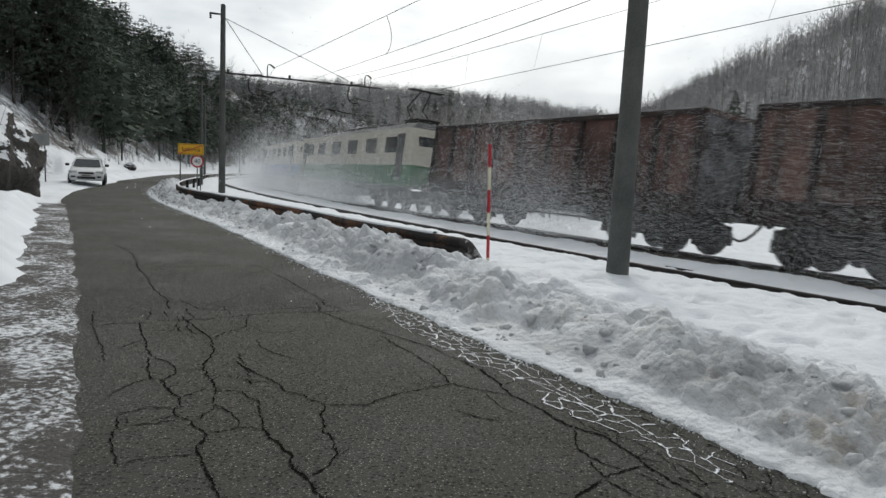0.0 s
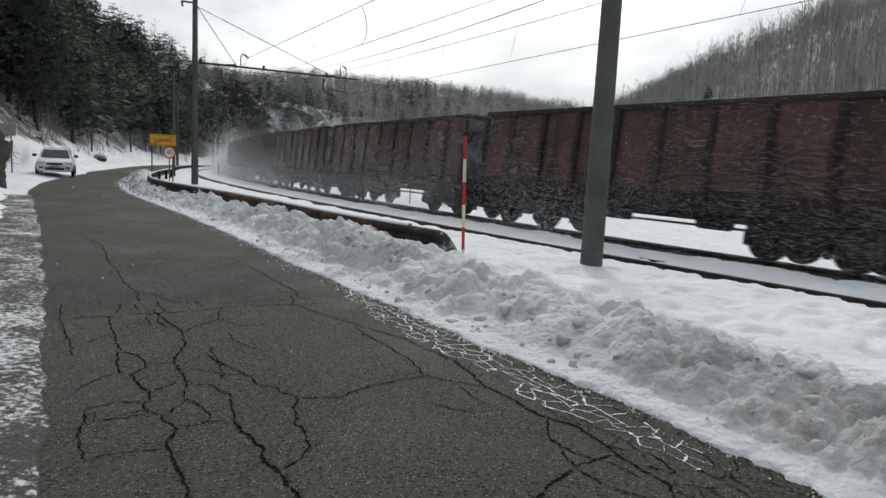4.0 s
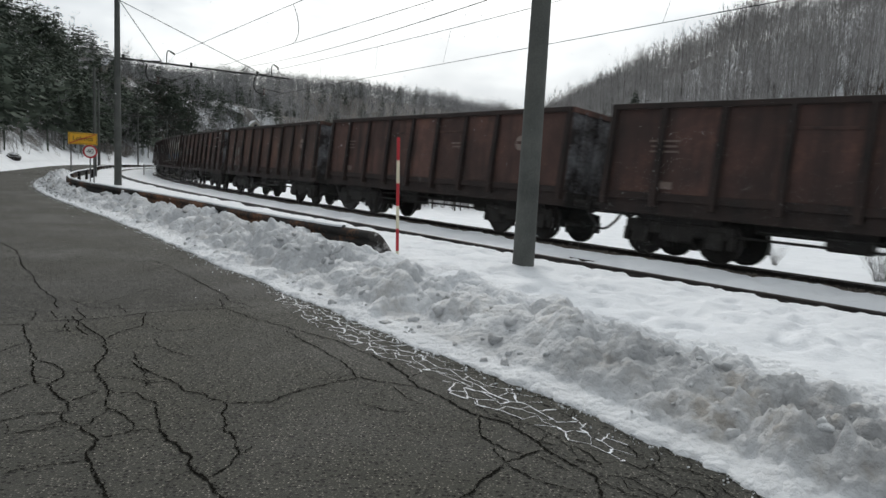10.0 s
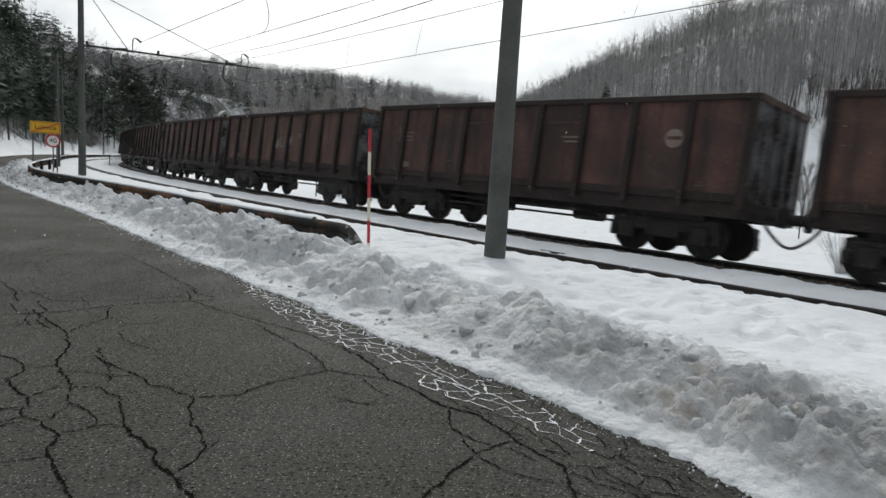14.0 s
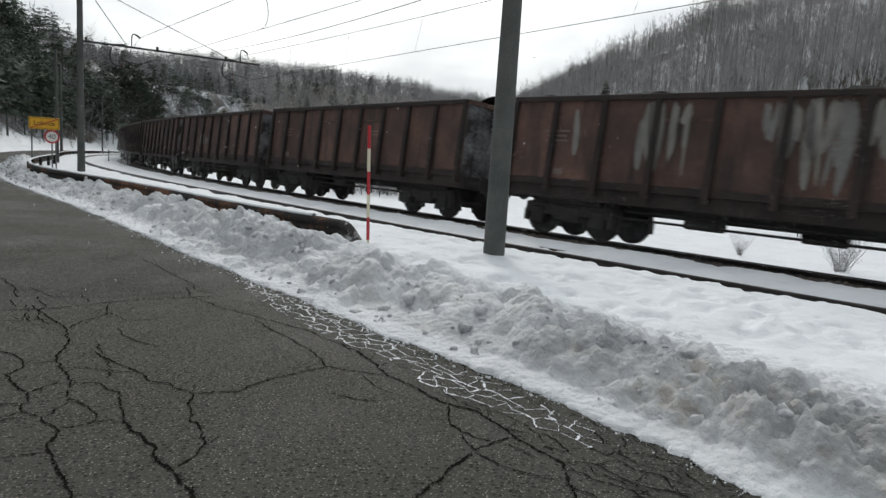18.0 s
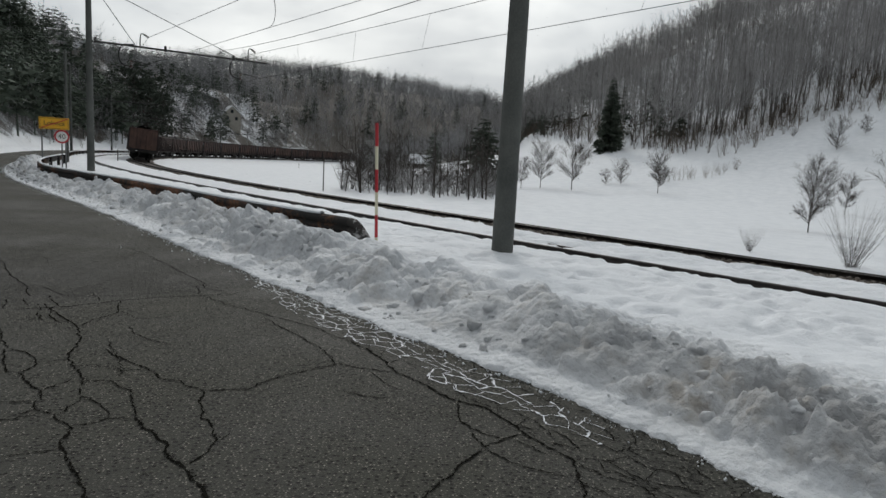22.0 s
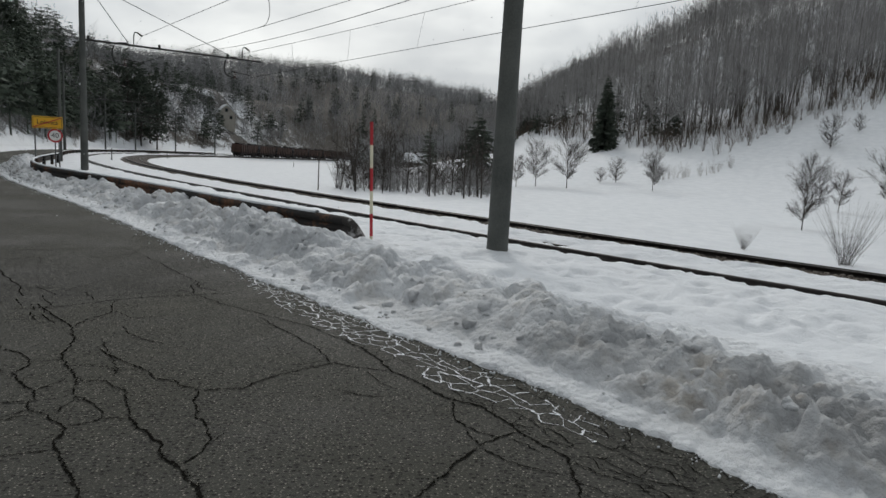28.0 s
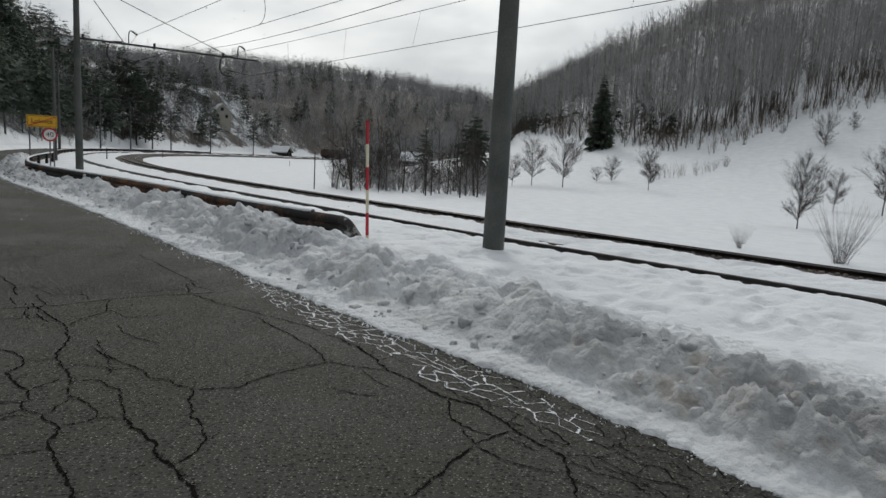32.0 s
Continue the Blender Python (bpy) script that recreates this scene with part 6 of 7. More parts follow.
P = np.stack([np.linspace(31, 44, 26), 101 + 5 * np.linspace(0, 1, 26) ** 2], 1) + rng.normal(0, 0.5, (26, 2))
scatter("hedge_line", brush, P, 2.2, RUSSET, "straggling hedge of bare twigs across the slope", "hedge")

# thicket by the stream, with two pines
for k in range(46):
    px = rng.uniform(585, 860) if k > 12 else rng.uniform(590, 690)
    d = rng.uniform(60, 78)
    x = (px - 790) / 1175 * d
    lone_tree(x, d, float(rng.uniform(4.0, 7.6)), "slender leafless tree in the thicket by the field", "bare_tree", 100 + k, limbs=18, twigs=9, spread=0.34, low=0.10, thick=0.012, fine=0.85, fork=1)
P = np.stack([rng.uniform(-11.5, 5.5, 260), rng.uniform(64, 82, 260)], 1)
scatter("stream_thicket", brush, P, 3.6, TWIGS, "tangled bare thicket along the stream", "thicket")


def lone_conifer(x, y, h, label, seed, name="spruce", **kw):
    st, cr = conifer(np.random.default_rng(seed), h, **kw)
    t = tagged(new(name), label, "tree")
    part_of("trunk", mesh_np("trunk", *st), BARK, t)
    part_of("crown", mesh_np("crown", *cr), NEEDLES, t)
    t.location = (x, y, height_at(x, y) - 0.1)


lone_conifer(2.9, 78.0, 8.6, "dark ragged pine in the thicket", 81, "pine_tree", whorls=24, per=12, spread=0.34, low=0.10, ragged=0.65, blunt=True)
lone_conifer(-4.0, 110.0, 9.0, "dark pine behind the thicket", 82, "pine_tree", whorls=22, per=9, spread=0.2, low=0.1, ragged=0.5)
lone_conifer(30.6, 138.0, 14.8, "tall dark spruce at the edge of the wood", 83, whorls=44, per=18, spread=0.19, low=0.02, ragged=0.3)

# ---- houses on the far slope ----
PLASTER = worn("pale_plaster", (0.34, 0.32, 0.28), (0.48, 0.46, 0.41), 0.9, 0, 0.6, 8)
WOODDARK = worn("dark_boards", (0.04, 0.032, 0.026), (0.09, 0.07, 0.055), 0.9, 0, 1.0, 12)


def house(x, y, z, w, d, h, rise, yaw, label, walls=PLASTER, name="house"):
    ho = tagged(new(name), label, name)
    bm = bmesh.new()
    box(bm, -w / 2, w / 2, -d / 2, d / 2, -3.0, h)
    part("wall_shell", bm, walls, ho)
    bm = bmesh.new()
    for y0 in (-d / 2 + 0.05, d / 2 - 0.05):
        a, b, c = (bm.verts.new(p) for p in ((-w / 2, y0, h), (w / 2, y0, h), (0, y0, h + rise)))
        bm.faces.new((a, b, c))
    part("gable", bm, walls, ho)
    for sg in (-1, 1):
        bm = bmesh.new()
        o = 0.5
        pts = [(sg * (w / 2 + o), h - rise * o / (w / 2)), (0, h + rise), (0, h + rise + 0.3), (sg * (w / 2 + o), h + 0.3 - rise * o / (w / 2))]
        lo = [bm.verts.new((p[0], -d / 2 - o, p[1])) for p in pts]
        hi = [bm.verts.new((p[0], d / 2 + o, p[1])) for p in pts]
        bm.faces.new(lo)
        bm.faces.new(hi[::-1])
        for k in range(4):
            bm.faces.new((lo[k], hi[k], hi[(k + 1) % 4], lo[(k + 1) % 4]))
        part("roof", bm, SNOW, ho, "snow-covered roof slope")
    part("chimney", made(box, 0.6, 1.2, 0.4, 1.0, h + rise - 0.8, h + rise + 0.7), walls, ho)
    for px, pz in ((-w / 4, h * 0.55), (w / 4, h * 0.55), (0, h + rise * 0.35)):
        part("window", made(box, px - 0.45, px + 0.45, -d / 2 - 0.05, -d / 2 + 0.02, pz - 0.55, pz + 0.55), GLASS, ho)
    ho.location, ho.rotation_euler = (x, y, z), (0, 0, yaw)


house(-78.4, 229.0, 8.2, 5.8, 7.0, 3.2, 2.6, radians(30), "pale house with a snowy gable roof on the slope")
house(-88.0, 231.0, 14.5, 9.0, 6.0, 1.8, 1.2, radians(25), "low shed with a snowy roof on the slope", WOODDARK, "shed")
house(-60.9, 244.0, height_at(-60.9, 244.0) - 0.7, 5.0, 5.6, 2.0, 1.8, radians(80), "low hut with a snowy roof below the slope", WOODDARK, "shed")
house(-8.6, 165.0, height_at(-8.6, 165.0) - 0.2, 3.6, 5.6, 1.6, 1.5, radians(85), "small hut with a snowy roof behind the thicket", WOODDARK, "shed")
house(-96.5, 170.5, 20.0, 3.6, 4.0, 3.0, 1.8, radians(60), "pale house high among the pines", PLASTER)

# ---- field posts ----
POSTWOOD = worn("weathered_post", (0.03, 0.026, 0.022), (0.07, 0.06, 0.05), 0.9, 0, 2.0, 30)
for x, y, h in ((-11.96, 59.9, 3.4), (-33.0, 64.5, 1.1), (-50.5, 118.0, 1.5), (-38, 160, 1.2)):
    p = tagged(new("field_post"), "thin dark wooden post in the snow", "post", "posts in the field")
    part("shaft", made(rod, (0, 0, -0.3), (0, 0, h), 0.055, 0.045, 8), POSTWOOD, p)
    p.location = (x, y, height_at(x, y))

# ---- rock outcrop by the road ----
ROCK_M, _t, _b = nodes_of("snowy_rock")
_vec = _t.nodes.new("ShaderNodeTexCoord").outputs["Object"]
_rc = ramp(_t, noise_node(_t, _vec, 3.0, 6, 0.65), [(0.35, (0.012, 0.011, 0.010)), (0.65, (0.060, 0.054, 0.048))])
_geo = _t.nodes.new("ShaderNodeNewGeometry")
_sep = _t.nodes.new("ShaderNodeSeparateXYZ")
_t.links.new(_geo.outputs["Normal"], _sep.inputs[0])
_sn = maths(_t, "ADD", _sep.outputs["Z"], maths(_t, "MULTIPLY", noise_node(_t, _vec, 5.0, 5), 0.9))
_t.links.new(mixc(_t, ramp(_t, _sn, [(0.93, (0, 0, 0)), (1.06, (1, 1, 1))]), _rc, (0.8, 0.82, 0.85)), _b.inputs["Base Color"])
_b.inputs["Roughness"].default_value = 0.9
bump(_t, _b, noise_node(_t, _vec, 9.0, 6), 0.8, 0.08)


def boulder(x, y, sx, sy, sz, seed, label, sink=0.3):
    n, m = 72, 48
    A2, B2 = np.meshgrid(np.linspace(0, 2 * np.pi, n), np.linspace(0.02, np.pi - 0.02, m), indexing="ij")
    X, Y, Z = np.sin(B2) * np.cos(A2), np.sin(B2) * np.sin(A2), np.cos(B2)
    f = 1 + 0.30 * fbm(X * 1.7 + seed, Y * 1.7 + Z * 1.3, seed, 4) + 0.28 * np.abs(fbm(X * 3 + Z * 2.5, Y * 3 - Z * 2 + seed, seed + 3, 5, 0.62))
    f[-1] = f[0]
    ob = part_of("rock", mesh_np("rock", np.stack([sx * X * f, sy * Y * f, sz * Z * f], -1).reshape(-1, 3), grid_faces(n, m)), ROCK_M)
    ob.location = (x, y, height_at(x, y) + sz * sink)
    return tagged(ob, label, "rock", "rocks along the bank")


boulder(-21.3, 19.4, 2.3, 3.0, 2.3, 3, "dark rock outcrop dusted with snow beside the road")
boulder(-17.6, 14.9, 0.9, 1.9, 1.0, 9, "low dark rock face dusted with snow")
for k, (x, y, s) in enumerate(((-39.5, 47.5, 0.3), (-42.5, 51.0, 0.35), (-46, 64, 0.5))):
    boulder(x, y, s * 1.2, s, s * 0.9, 20 + k, "dark boulder showing through the snow", 0.2)
P = np.stack([rng.uniform(-26, -16.5, 150), rng.uniform(14, 26, 150)], 1)
P = P[(P @ ROAD_N) < -4.2]
scatter("rock_scrub", brush, P, 2.2, TWIGS, "tangled bare scrub over the rock", "brush", 0.2, -1.2)

# ---- verge: gravel thinly dusted with snow ----
VERGE_M, _t, _b = nodes_of("snow_dusted_gravel")
_vec = _t.nodes.new("ShaderNodeTexCoord").outputs["Object"]
_g1, _g2 = noise_node(_t, _vec, 42.0, 5, 0.7), noise_node(_t, _vec, 1.3, 4)
_gc = ramp(_t, _g1, [(0.35, (0.026, 0.024, 0.022)), (0.65, (0.088, 0.082, 0.075))])
_dust = maths(_t, "ADD", maths(_t, "MULTIPLY", noise_node(_t, _vec, 16.0, 6, 0.75), 0.75), maths(_t, "MULTIPLY", _g2, 0.45))
_t.links.new(mixc(_t, ramp(_t, _dust, [(0.60, (0, 0, 0)), (0.70, (1, 1, 1))]), _gc, (0.68, 0.70, 0.73)), _b.inputs["Base Color"])
_b.inputs["Roughness"].default_value = 0.9
bump(_t, _b, _g1, 0.8, 0.02)
_e = ROAD_LINE[(ROAD_LINE @ ROAD_D > -6) & (ROAD_LINE @ ROAD_D < 26)]
_i = [int(np.argmin(np.hypot(*(ROAD_LINE - p).T))) for p in _e]
_cv = np.linspace(-0.16, 1.35, 34)
_ea = resample(_e, 0.08)
_na = np.stack([np.interp(np.arange(len(_ea)) / (len(_ea) - 1), np.linspace(0, 1, len(_e)), _rn[_i, k]) for k in (0, 1)], 1)
_j = 0.07 * fbm((_ea @ ROAD_D) * 2.2, 0 * _ea[:, 0], 71, 5)[:, None]
VX = _ea[:, None, 0] - _na[:, None, 0] * (ROAD_HALF + _cv[None] + _j)
VY = _ea[:, None, 1] - _na[:, None, 1] * (ROAD_HALF + _cv[None] + _j)
VZ = np.interp(_cv, (-0.16, -0.05, 0.3, 1.0, 1.35), (-0.012, 0.008, 0.02, 0.03, -0.03))[None] + 0.012 * fbm(VX * 6, VY * 6, 72, 4)
verge = part_of("verge", mesh_np("verge", np.stack([VX, VY, VZ], -1).reshape(-1, 3), grid_faces(*VX.shape), True), VERGE_M)
tagged(verge, "brown gravel verge thinly dusted with snow", "verge", kind="structure")

# ---- white car in the lay-by ----
CARWHITE = plain("white_car_paint", (0.72, 0.73, 0.74), 0.25)
CARBLACK = plain("black_car_trim", (0.02, 0.02, 0.02), 0.5)
LAMPGLASS = plain("headlamp_glass", (0.45, 0.46, 0.48), 0.15)
PLATE = plain("pale_plate", (0.55, 0.55, 0.53), 0.5)


def car(x, y, yaw):
    c = tagged(new("car"), "white compact car parked in a snowy lay-by", "car")
    # shell: cross-sections from the nose (-Y) to the tail
    secs = ((-2.05, 0.70, 0.34, 0.62), (-1.98, 0.80, 0.26, 0.74), (-1.2, 0.84, 0.22, 0.90), (-0.75, 0.85, 0.22, 0.95), (1.2, 0.85, 0.22, 0.98), (1.9, 0.82, 0.26, 0.96), (2.05, 0.74, 0.36, 0.85))
    bm = bmesh.new()
    rings = []
    for yy, hw, z0, z1 in secs:
        prof = [(-hw * 0.92, z0), (-hw, z0 + 0.14), (-hw, z1 - 0.22), (-hw * 0.90, z1), (hw * 0.90, z1), (hw, z1 - 0.22), (hw, z0 + 0.14), (hw * 0.92, z0)]
        rings.append([bm.verts.new((px, yy, pz)) for px, pz in prof])
    for r0, r1 in zip(rings[:-1], rings[1:]):
        for k in range(8):
            bm.faces.new((r0[k], r0[(k + 1) % 8], r1[(k + 1) % 8], r1[k]))
    bm.faces.new(rings[0][::-1])
    bm.faces.new(rings[-1])
    part("body", bm, CARWHITE, c)
    bm = bmesh.new()
    cab = ((-0.95, 0.74, 0.92), (-0.25, 0.60, 1.40), (0.9, 0.60, 1.44), (1.75, 0.70, 0.96))
    lo = [[bm.verts.new((sg * hw, yy, zz)) for sg in (-1, 1)] for yy, hw, zz in cab]
    bm.faces.new((lo[0][0], lo[0][1], lo[1][1], lo[1][0]))
    bm.faces.new((lo[1][0], lo[1][1], lo[2][1], lo[2][0]))
    bm.faces.new((lo[2][0], lo[2][1], lo[3][1], lo[3][0]))
    for k in (0, 1):
        bm.faces.new([r[k] for r in lo])
    part("cabin", bm, CARWHITE, c)
    bm = bmesh.new()
    vs = [bm.verts.new(p) for p in ((-0.66, -0.93, 0.965), (0.66, -0.93, 0.965), (0.55, -0.36, 1.355), (-0.55, -0.36, 1.355))]
    bm.faces.new(vs)
    for v in bm.verts:
        v.co.y -= 0.03
    part("windscreen", bm, GLASS, c)
    for sg in (-1, 1):
        bm = bmesh.new()
        vs = [bm.verts.new((sg * (px + 0.02), py, pz)) for px, py, pz in ((0.725, -0.72, 0.99), (0.61, -0.22, 1.35), (0.61, 0.85, 1.38), (0.70, 1.45, 1.02))]
        bm.faces.new(vs)
        part("side_window", bm, GLASS, c)
        part("headlight", made(box, sg * 0.62 - 0.19, sg * 0.62 + 0.19, -2.03, -1.9, 0.62, 0.76, 0.03), LAMPGLASS, c)
        part("mirror", made(box, sg * 0.95 - 0.1, sg * 0.95 + 0.1, -0.72, -0.6, 0.98, 1.12, 0.03), CARBLACK, c)
        part("fog_lamp", made(box, sg * 0.6 - 0.1, sg * 0.6 + 0.1, -2.07, -1.95, 0.42, 0.5, 0.02), CARBLACK, c)
        for yy in (-1.3, 1.25):
            wh = part("wheel", made(rod, (sg * 0.72, yy, 0.30), (sg * 0.88, yy, 0.30), 0.30, 0.30, 20), CARBLACK, c)
            part("rim", made(rod, (sg * 0.86, yy, 0.30), (sg * 0.893, yy, 0.30), 0.19, 0.19, 14), STEEL, wh)
    part("grille", made(box, -0.36, 0.36, -2.08, -1.95, 0.60, 0.70, 0.02), CARBLACK, c)
    part("lower_grille", made(box, -0.42, 0.42, -2.085, -1.95, 0.34, 0.46, 0.02), CARBLACK, c)
    part("number_plate", made(box, -0.26, 0.26, -2.10, -2.04, 0.48, 0.585, 0.005), PLATE, c, "pale plate with a dark bar")
    part("plate_bar", made(box, -0.2, 0.2, -2.106, -2.10, 0.515, 0.55), CARBLACK, c)
    c.location, c.rotation_euler = (x, y, 0.02), (0, 0, yaw)


car(-26.0, 32.6, radians(36))


# ---- main cracks in the asphalt: open joints with crumbled edges ----
CRACK = worn("crack_shadow", (0.007, 0.007, 0.006), (0.017, 0.016, 0.014), 0.95, 0, 9.0, 60)

for _n in CRACK.node_tree.nodes:
    if _n.bl_idname == "ShaderNodeBsdfPrincipled":
        _n.inputs["Specular IOR Level"].default_value = 0.0


def joint_height(c):
    return 0.012 * fbm(c[:, 0] * 0.6, c[:, 1] * 0.6, 22, 3) - 0.012


def ribbon(points, width, seed, lift=0.006, wander=1.0, ends=True):
    """A jagged ribbon lying on the asphalt along a few bends, its two edges crumbled on their own."""
    p = resample(np.array(points, float), 0.009)
    n = len(p)
    if n < 4:
        p = np.linspace(points[0], points[-1], 4)
        n = 4
    d = np.gradient(p, axis=0)
    d /= np.linalg.norm(d, axis=1)[:, None] + 1e-9
    side = np.stack([-d[:, 1], d[:, 0]], 1)
    q = np.arange(n) * 0.009
    wob = wander * (0.028 * fbm(q * 5 + seed, 0 * q, seed + 9, 3, 0.7) + 0.020 * fbm(q * 22 + seed, 0 * q, seed + 19, 3, 0.85))
    taper = np.minimum(1, np.minimum(np.arange(n), np.arange(n)[::-1]) / 10 + 0.25) if ends else 1.0
    w1, w2 = (width * 0.5 * taper * np.clip(0.85 + 1.9 * fbm(q * 34 + 3 * seed, 0 * q, seed + k, 3, 0.85), 0.05, 2.4) for k in (5, 6))
    c = p + side * wob[:, None]
    z = joint_height(c) + lift
    V = np.stack([np.column_stack([c + side * w1[:, None], z]), np.column_stack([c - side * w2[:, None], z])], 1).reshape(-1, 3)
    return V, grid_faces(n, 2)


crack_count = itertools.count(3)


def crack(width, *points):
    """An open joint in the asphalt through a few bends, with crumbs broken out beside it."""
    seed = next(crack_count)
    r = np.random.default_rng(seed)
    pieces = [ribbon(points, 0.0055 + width * 0.62, seed)]
    p = resample(np.array(points, float), 0.012)
    c = p[r.integers(0, len(p), int(len(p) * (0.25 + width * 60)))]
    c = c + r.normal(0, 0.010 + 0.75 * width, c.shape)
    k = (0.0022 + 0.34 * width * r.random(len(c)) ** 2)[:, None, None]
    ang = r.uniform(0, 1.5, (len(c), 1)) + np.arange(4)[None] * 1.571
    V = np.dstack([c[:, None] + k * np.stack([np.cos(ang), np.sin(ang)], -1) * r.uniform(0.4, 1.2, (len(c), 4, 1)), np.repeat((joint_height(c) + 0.0065)[:, None, None], 4, 1)])
    pieces.append((V.reshape(-1, 3), np.arange(4 * len(c)).reshape(-1, 4)))
    return part_of("crack", mesh_np("crack", *join_np(pieces)), CRACK, road, "dark open crack")


crack(0.016, (-4.21, 6.13), (-3.98, 6.28), (-3.78, 6.41), (-3.52, 6.69), (-3.28, 6.92), (-2.79, 7.21), (-2.56, 7.36), (-2.35, 7.62))
crack(0.010, (-2.76, 7.21), (-2.27, 6.81), (-1.88, 6.58), (-1.57, 6.38), (-1.27, 6.16), (-0.91, 5.81))
crack(0.020, (-0.91, 5.81), (-0.68, 5.59), (-0.50, 5.30), (-0.38, 5.03), (-0.15, 4.81), (-0.01, 4.59), (0.11, 4.50), (0.31, 4.39), (0.41, 4.21), (0.57, 3.96), (0.66, 3.80), (0.78, 3.65), (0.77, 3.45), (0.77, 3.18))
crack(0.009, (-1.83, 6.43), (-1.62, 6.14), (-1.32, 5.81), (-1.11, 5.55), (-0.91, 5.22), (-0.85, 5.11))
crack(0.010, (-1.66, 4.37), (-1.37, 4.47), (-1.32, 4.60), (-1.17, 4.82), (-0.99, 4.99), (-0.85, 5.11), (-0.61, 5.06), (-0.38, 5.03))
crack(0.006, (-0.75, 4.58), (-0.53, 4.48), (-0.33, 4.48))
crack(0.006, (-0.60, 4.99), (-0.44, 4.76), (-0.30, 4.63))
crack(0.012, (0.09, 4.55), (0.11, 4.19), (0.20, 4.02), (0.32, 3.93), (0.42, 3.88))
crack(0.011, (0.20, 3.99), (0.21, 3.85), (0.26, 3.76), (0.43, 3.93), (0.58, 4.03))
crack(0.017, (0.26, 3.74), (0.16, 3.58), (0.08, 3.40), (-0.04, 3.23), (-0.11, 3.08))
crack(0.010, (0.26, 3.73), (0.40, 3.60), (0.55, 3.51), (0.73, 3.44))
crack(0.014, (-4.06, 6.46), (-3.71, 6.07), (-3.33, 5.74), (-3.08, 5.37), (-2.93, 4.96), (-2.77, 4.71), (-2.54, 4.44), (-2.39, 4.17))
crack(0.010, (-2.39, 4.17), (-2.22, 4.06), (-2.12, 3.96), (-2.05, 3.83))
crack(0.014, (-3.45, 5.01), (-3.27, 4.94), (-3.09, 4.79), (-3.02, 4.67), (-3.02, 4.50), (-2.82, 4.28), (-2.67, 4.19), (-2.58, 4.05), (-2.59, 3.98), (-2.52, 3.90), (-2.38, 3.85))
crack(0.019, (-2.38, 3.85), (-2.27, 3.74), (-2.17, 3.67), (-2.13, 3.51), (-2.07, 3.41), (-1.94, 3.26), (-1.83, 3.12), (-1.70, 2.99), (-1.61, 2.90))
crack(0.007, (-3.05, 4.73), (-2.97, 4.77), (-2.89, 4.86))
crack(0.007, (-2.67, 4.19), (-2.64, 4.33), (-2.63, 4.45))
crack(0.008, (-2.75, 3.98), (-2.62, 4.02))
crack(0.008, (-2.61, 3.77), (-2.54, 3.87), (-2.49, 3.90))
crack(0.008, (-2.35, 3.85), (-2.36, 3.99), (-2.38, 4.14))
crack(0.009, (-2.19, 3.69), (-2.09, 3.76), (-2.03, 3.84), (-1.90, 3.85))
crack(0.007, (-2.76, 4.70), (-2.63, 4.74), (-2.47, 4.71), (-2.36, 4.66), (-2.20, 4.73))
crack(0.012, (-2.52, 4.42), (-2.35, 4.45), (-2.23, 4.36), (-2.12, 4.31), (-1.99, 4.05), (-1.90, 3.90))
crack(0.021, (-1.90, 3.90), (-1.77, 3.73), (-1.64, 3.62), (-1.56, 3.56), (-1.52, 3.43), (-1.40, 3.33), (-1.26, 3.19), (-1.16, 3.09), (-1.06, 2.96))
crack(0.012, (-2.75, 5.16), (-2.52, 4.94), (-2.30, 4.80), (-2.17, 4.70), (-2.05, 4.57), (-1.91, 4.53), (-1.76, 4.41), (-1.66, 4.37))
crack(0.013, (-1.66, 4.37), (-1.57, 4.12), (-1.49, 3.94), (-1.40, 3.87), (-1.35, 3.71), (-1.29, 3.64), (-1.29, 3.52), (-1.32, 3.38), (-1.35, 3.31))
crack(0.007, (-2.84, 5.38), (-2.65, 5.10), (-2.41, 4.72), (-2.33, 4.54))
crack(0.010, (-3.30, 5.75), (-3.32, 5.99), (-3.24, 6.30), (-3.46, 6.76))
crack(0.006, (-3.25, 6.35), (-2.95, 6.10), (-2.74, 6.24), (-2.67, 6.33))
crack(0.007, (-2.89, 5.84), (-2.74, 5.59), (-2.48, 5.43), (-2.25, 5.34))
crack(0.012, (-4.45, 9.55), (-4.03, 9.08), (-3.49, 8.45), (-3.02, 7.90), (-2.87, 7.60), (-2.59, 7.45))
crack(0.008, (-6.37, 9.33), (-5.72, 9.60), (-5.47, 9.89), (-5.03, 10.15), (-4.53, 9.69))
crack(0.008, (-4.13, 6.44), (-3.73, 5.85))
crack(0.007, (-3.98, 5.79), (-3.79, 5.90), (-3.58, 5.99))
crack(0.008, (-4.54, 7.18), (-4.10, 6.86), (-3.76, 6.90), (-3.41, 7.06), (-2.94, 7.44))
crack(0.009, (-3.02, 7.72), (-2.78, 7.24))
crack(0.008, (-3.91, 7.06), (-3.63, 6.71))
crack(0.009, (-4.25, 6.81), (-3.88, 6.38))
crack(0.007, (-1.29, 3.64), (-1.26, 3.75))
crack(0.007, (0.46, 3.89), (0.65, 3.72))
crack(0.008, (0.78, 3.63), (0.93, 3.49), (1.09, 3.38), (1.17, 3.25))
crack(0.008, (0.76, 3.42), (0.88, 3.28), (1.01, 3.21))
crack(0.008, (1.04, 3.55), (1.23, 3.45), (1.44, 3.35))
crack(0.014, (-4.60, 5.74), (-4.50, 5.91), (-4.28, 6.03), (-4.22, 6.08))
crack(0.012, (-4.28, 6.03), (-3.87, 5.51), (-3.47, 5.01))
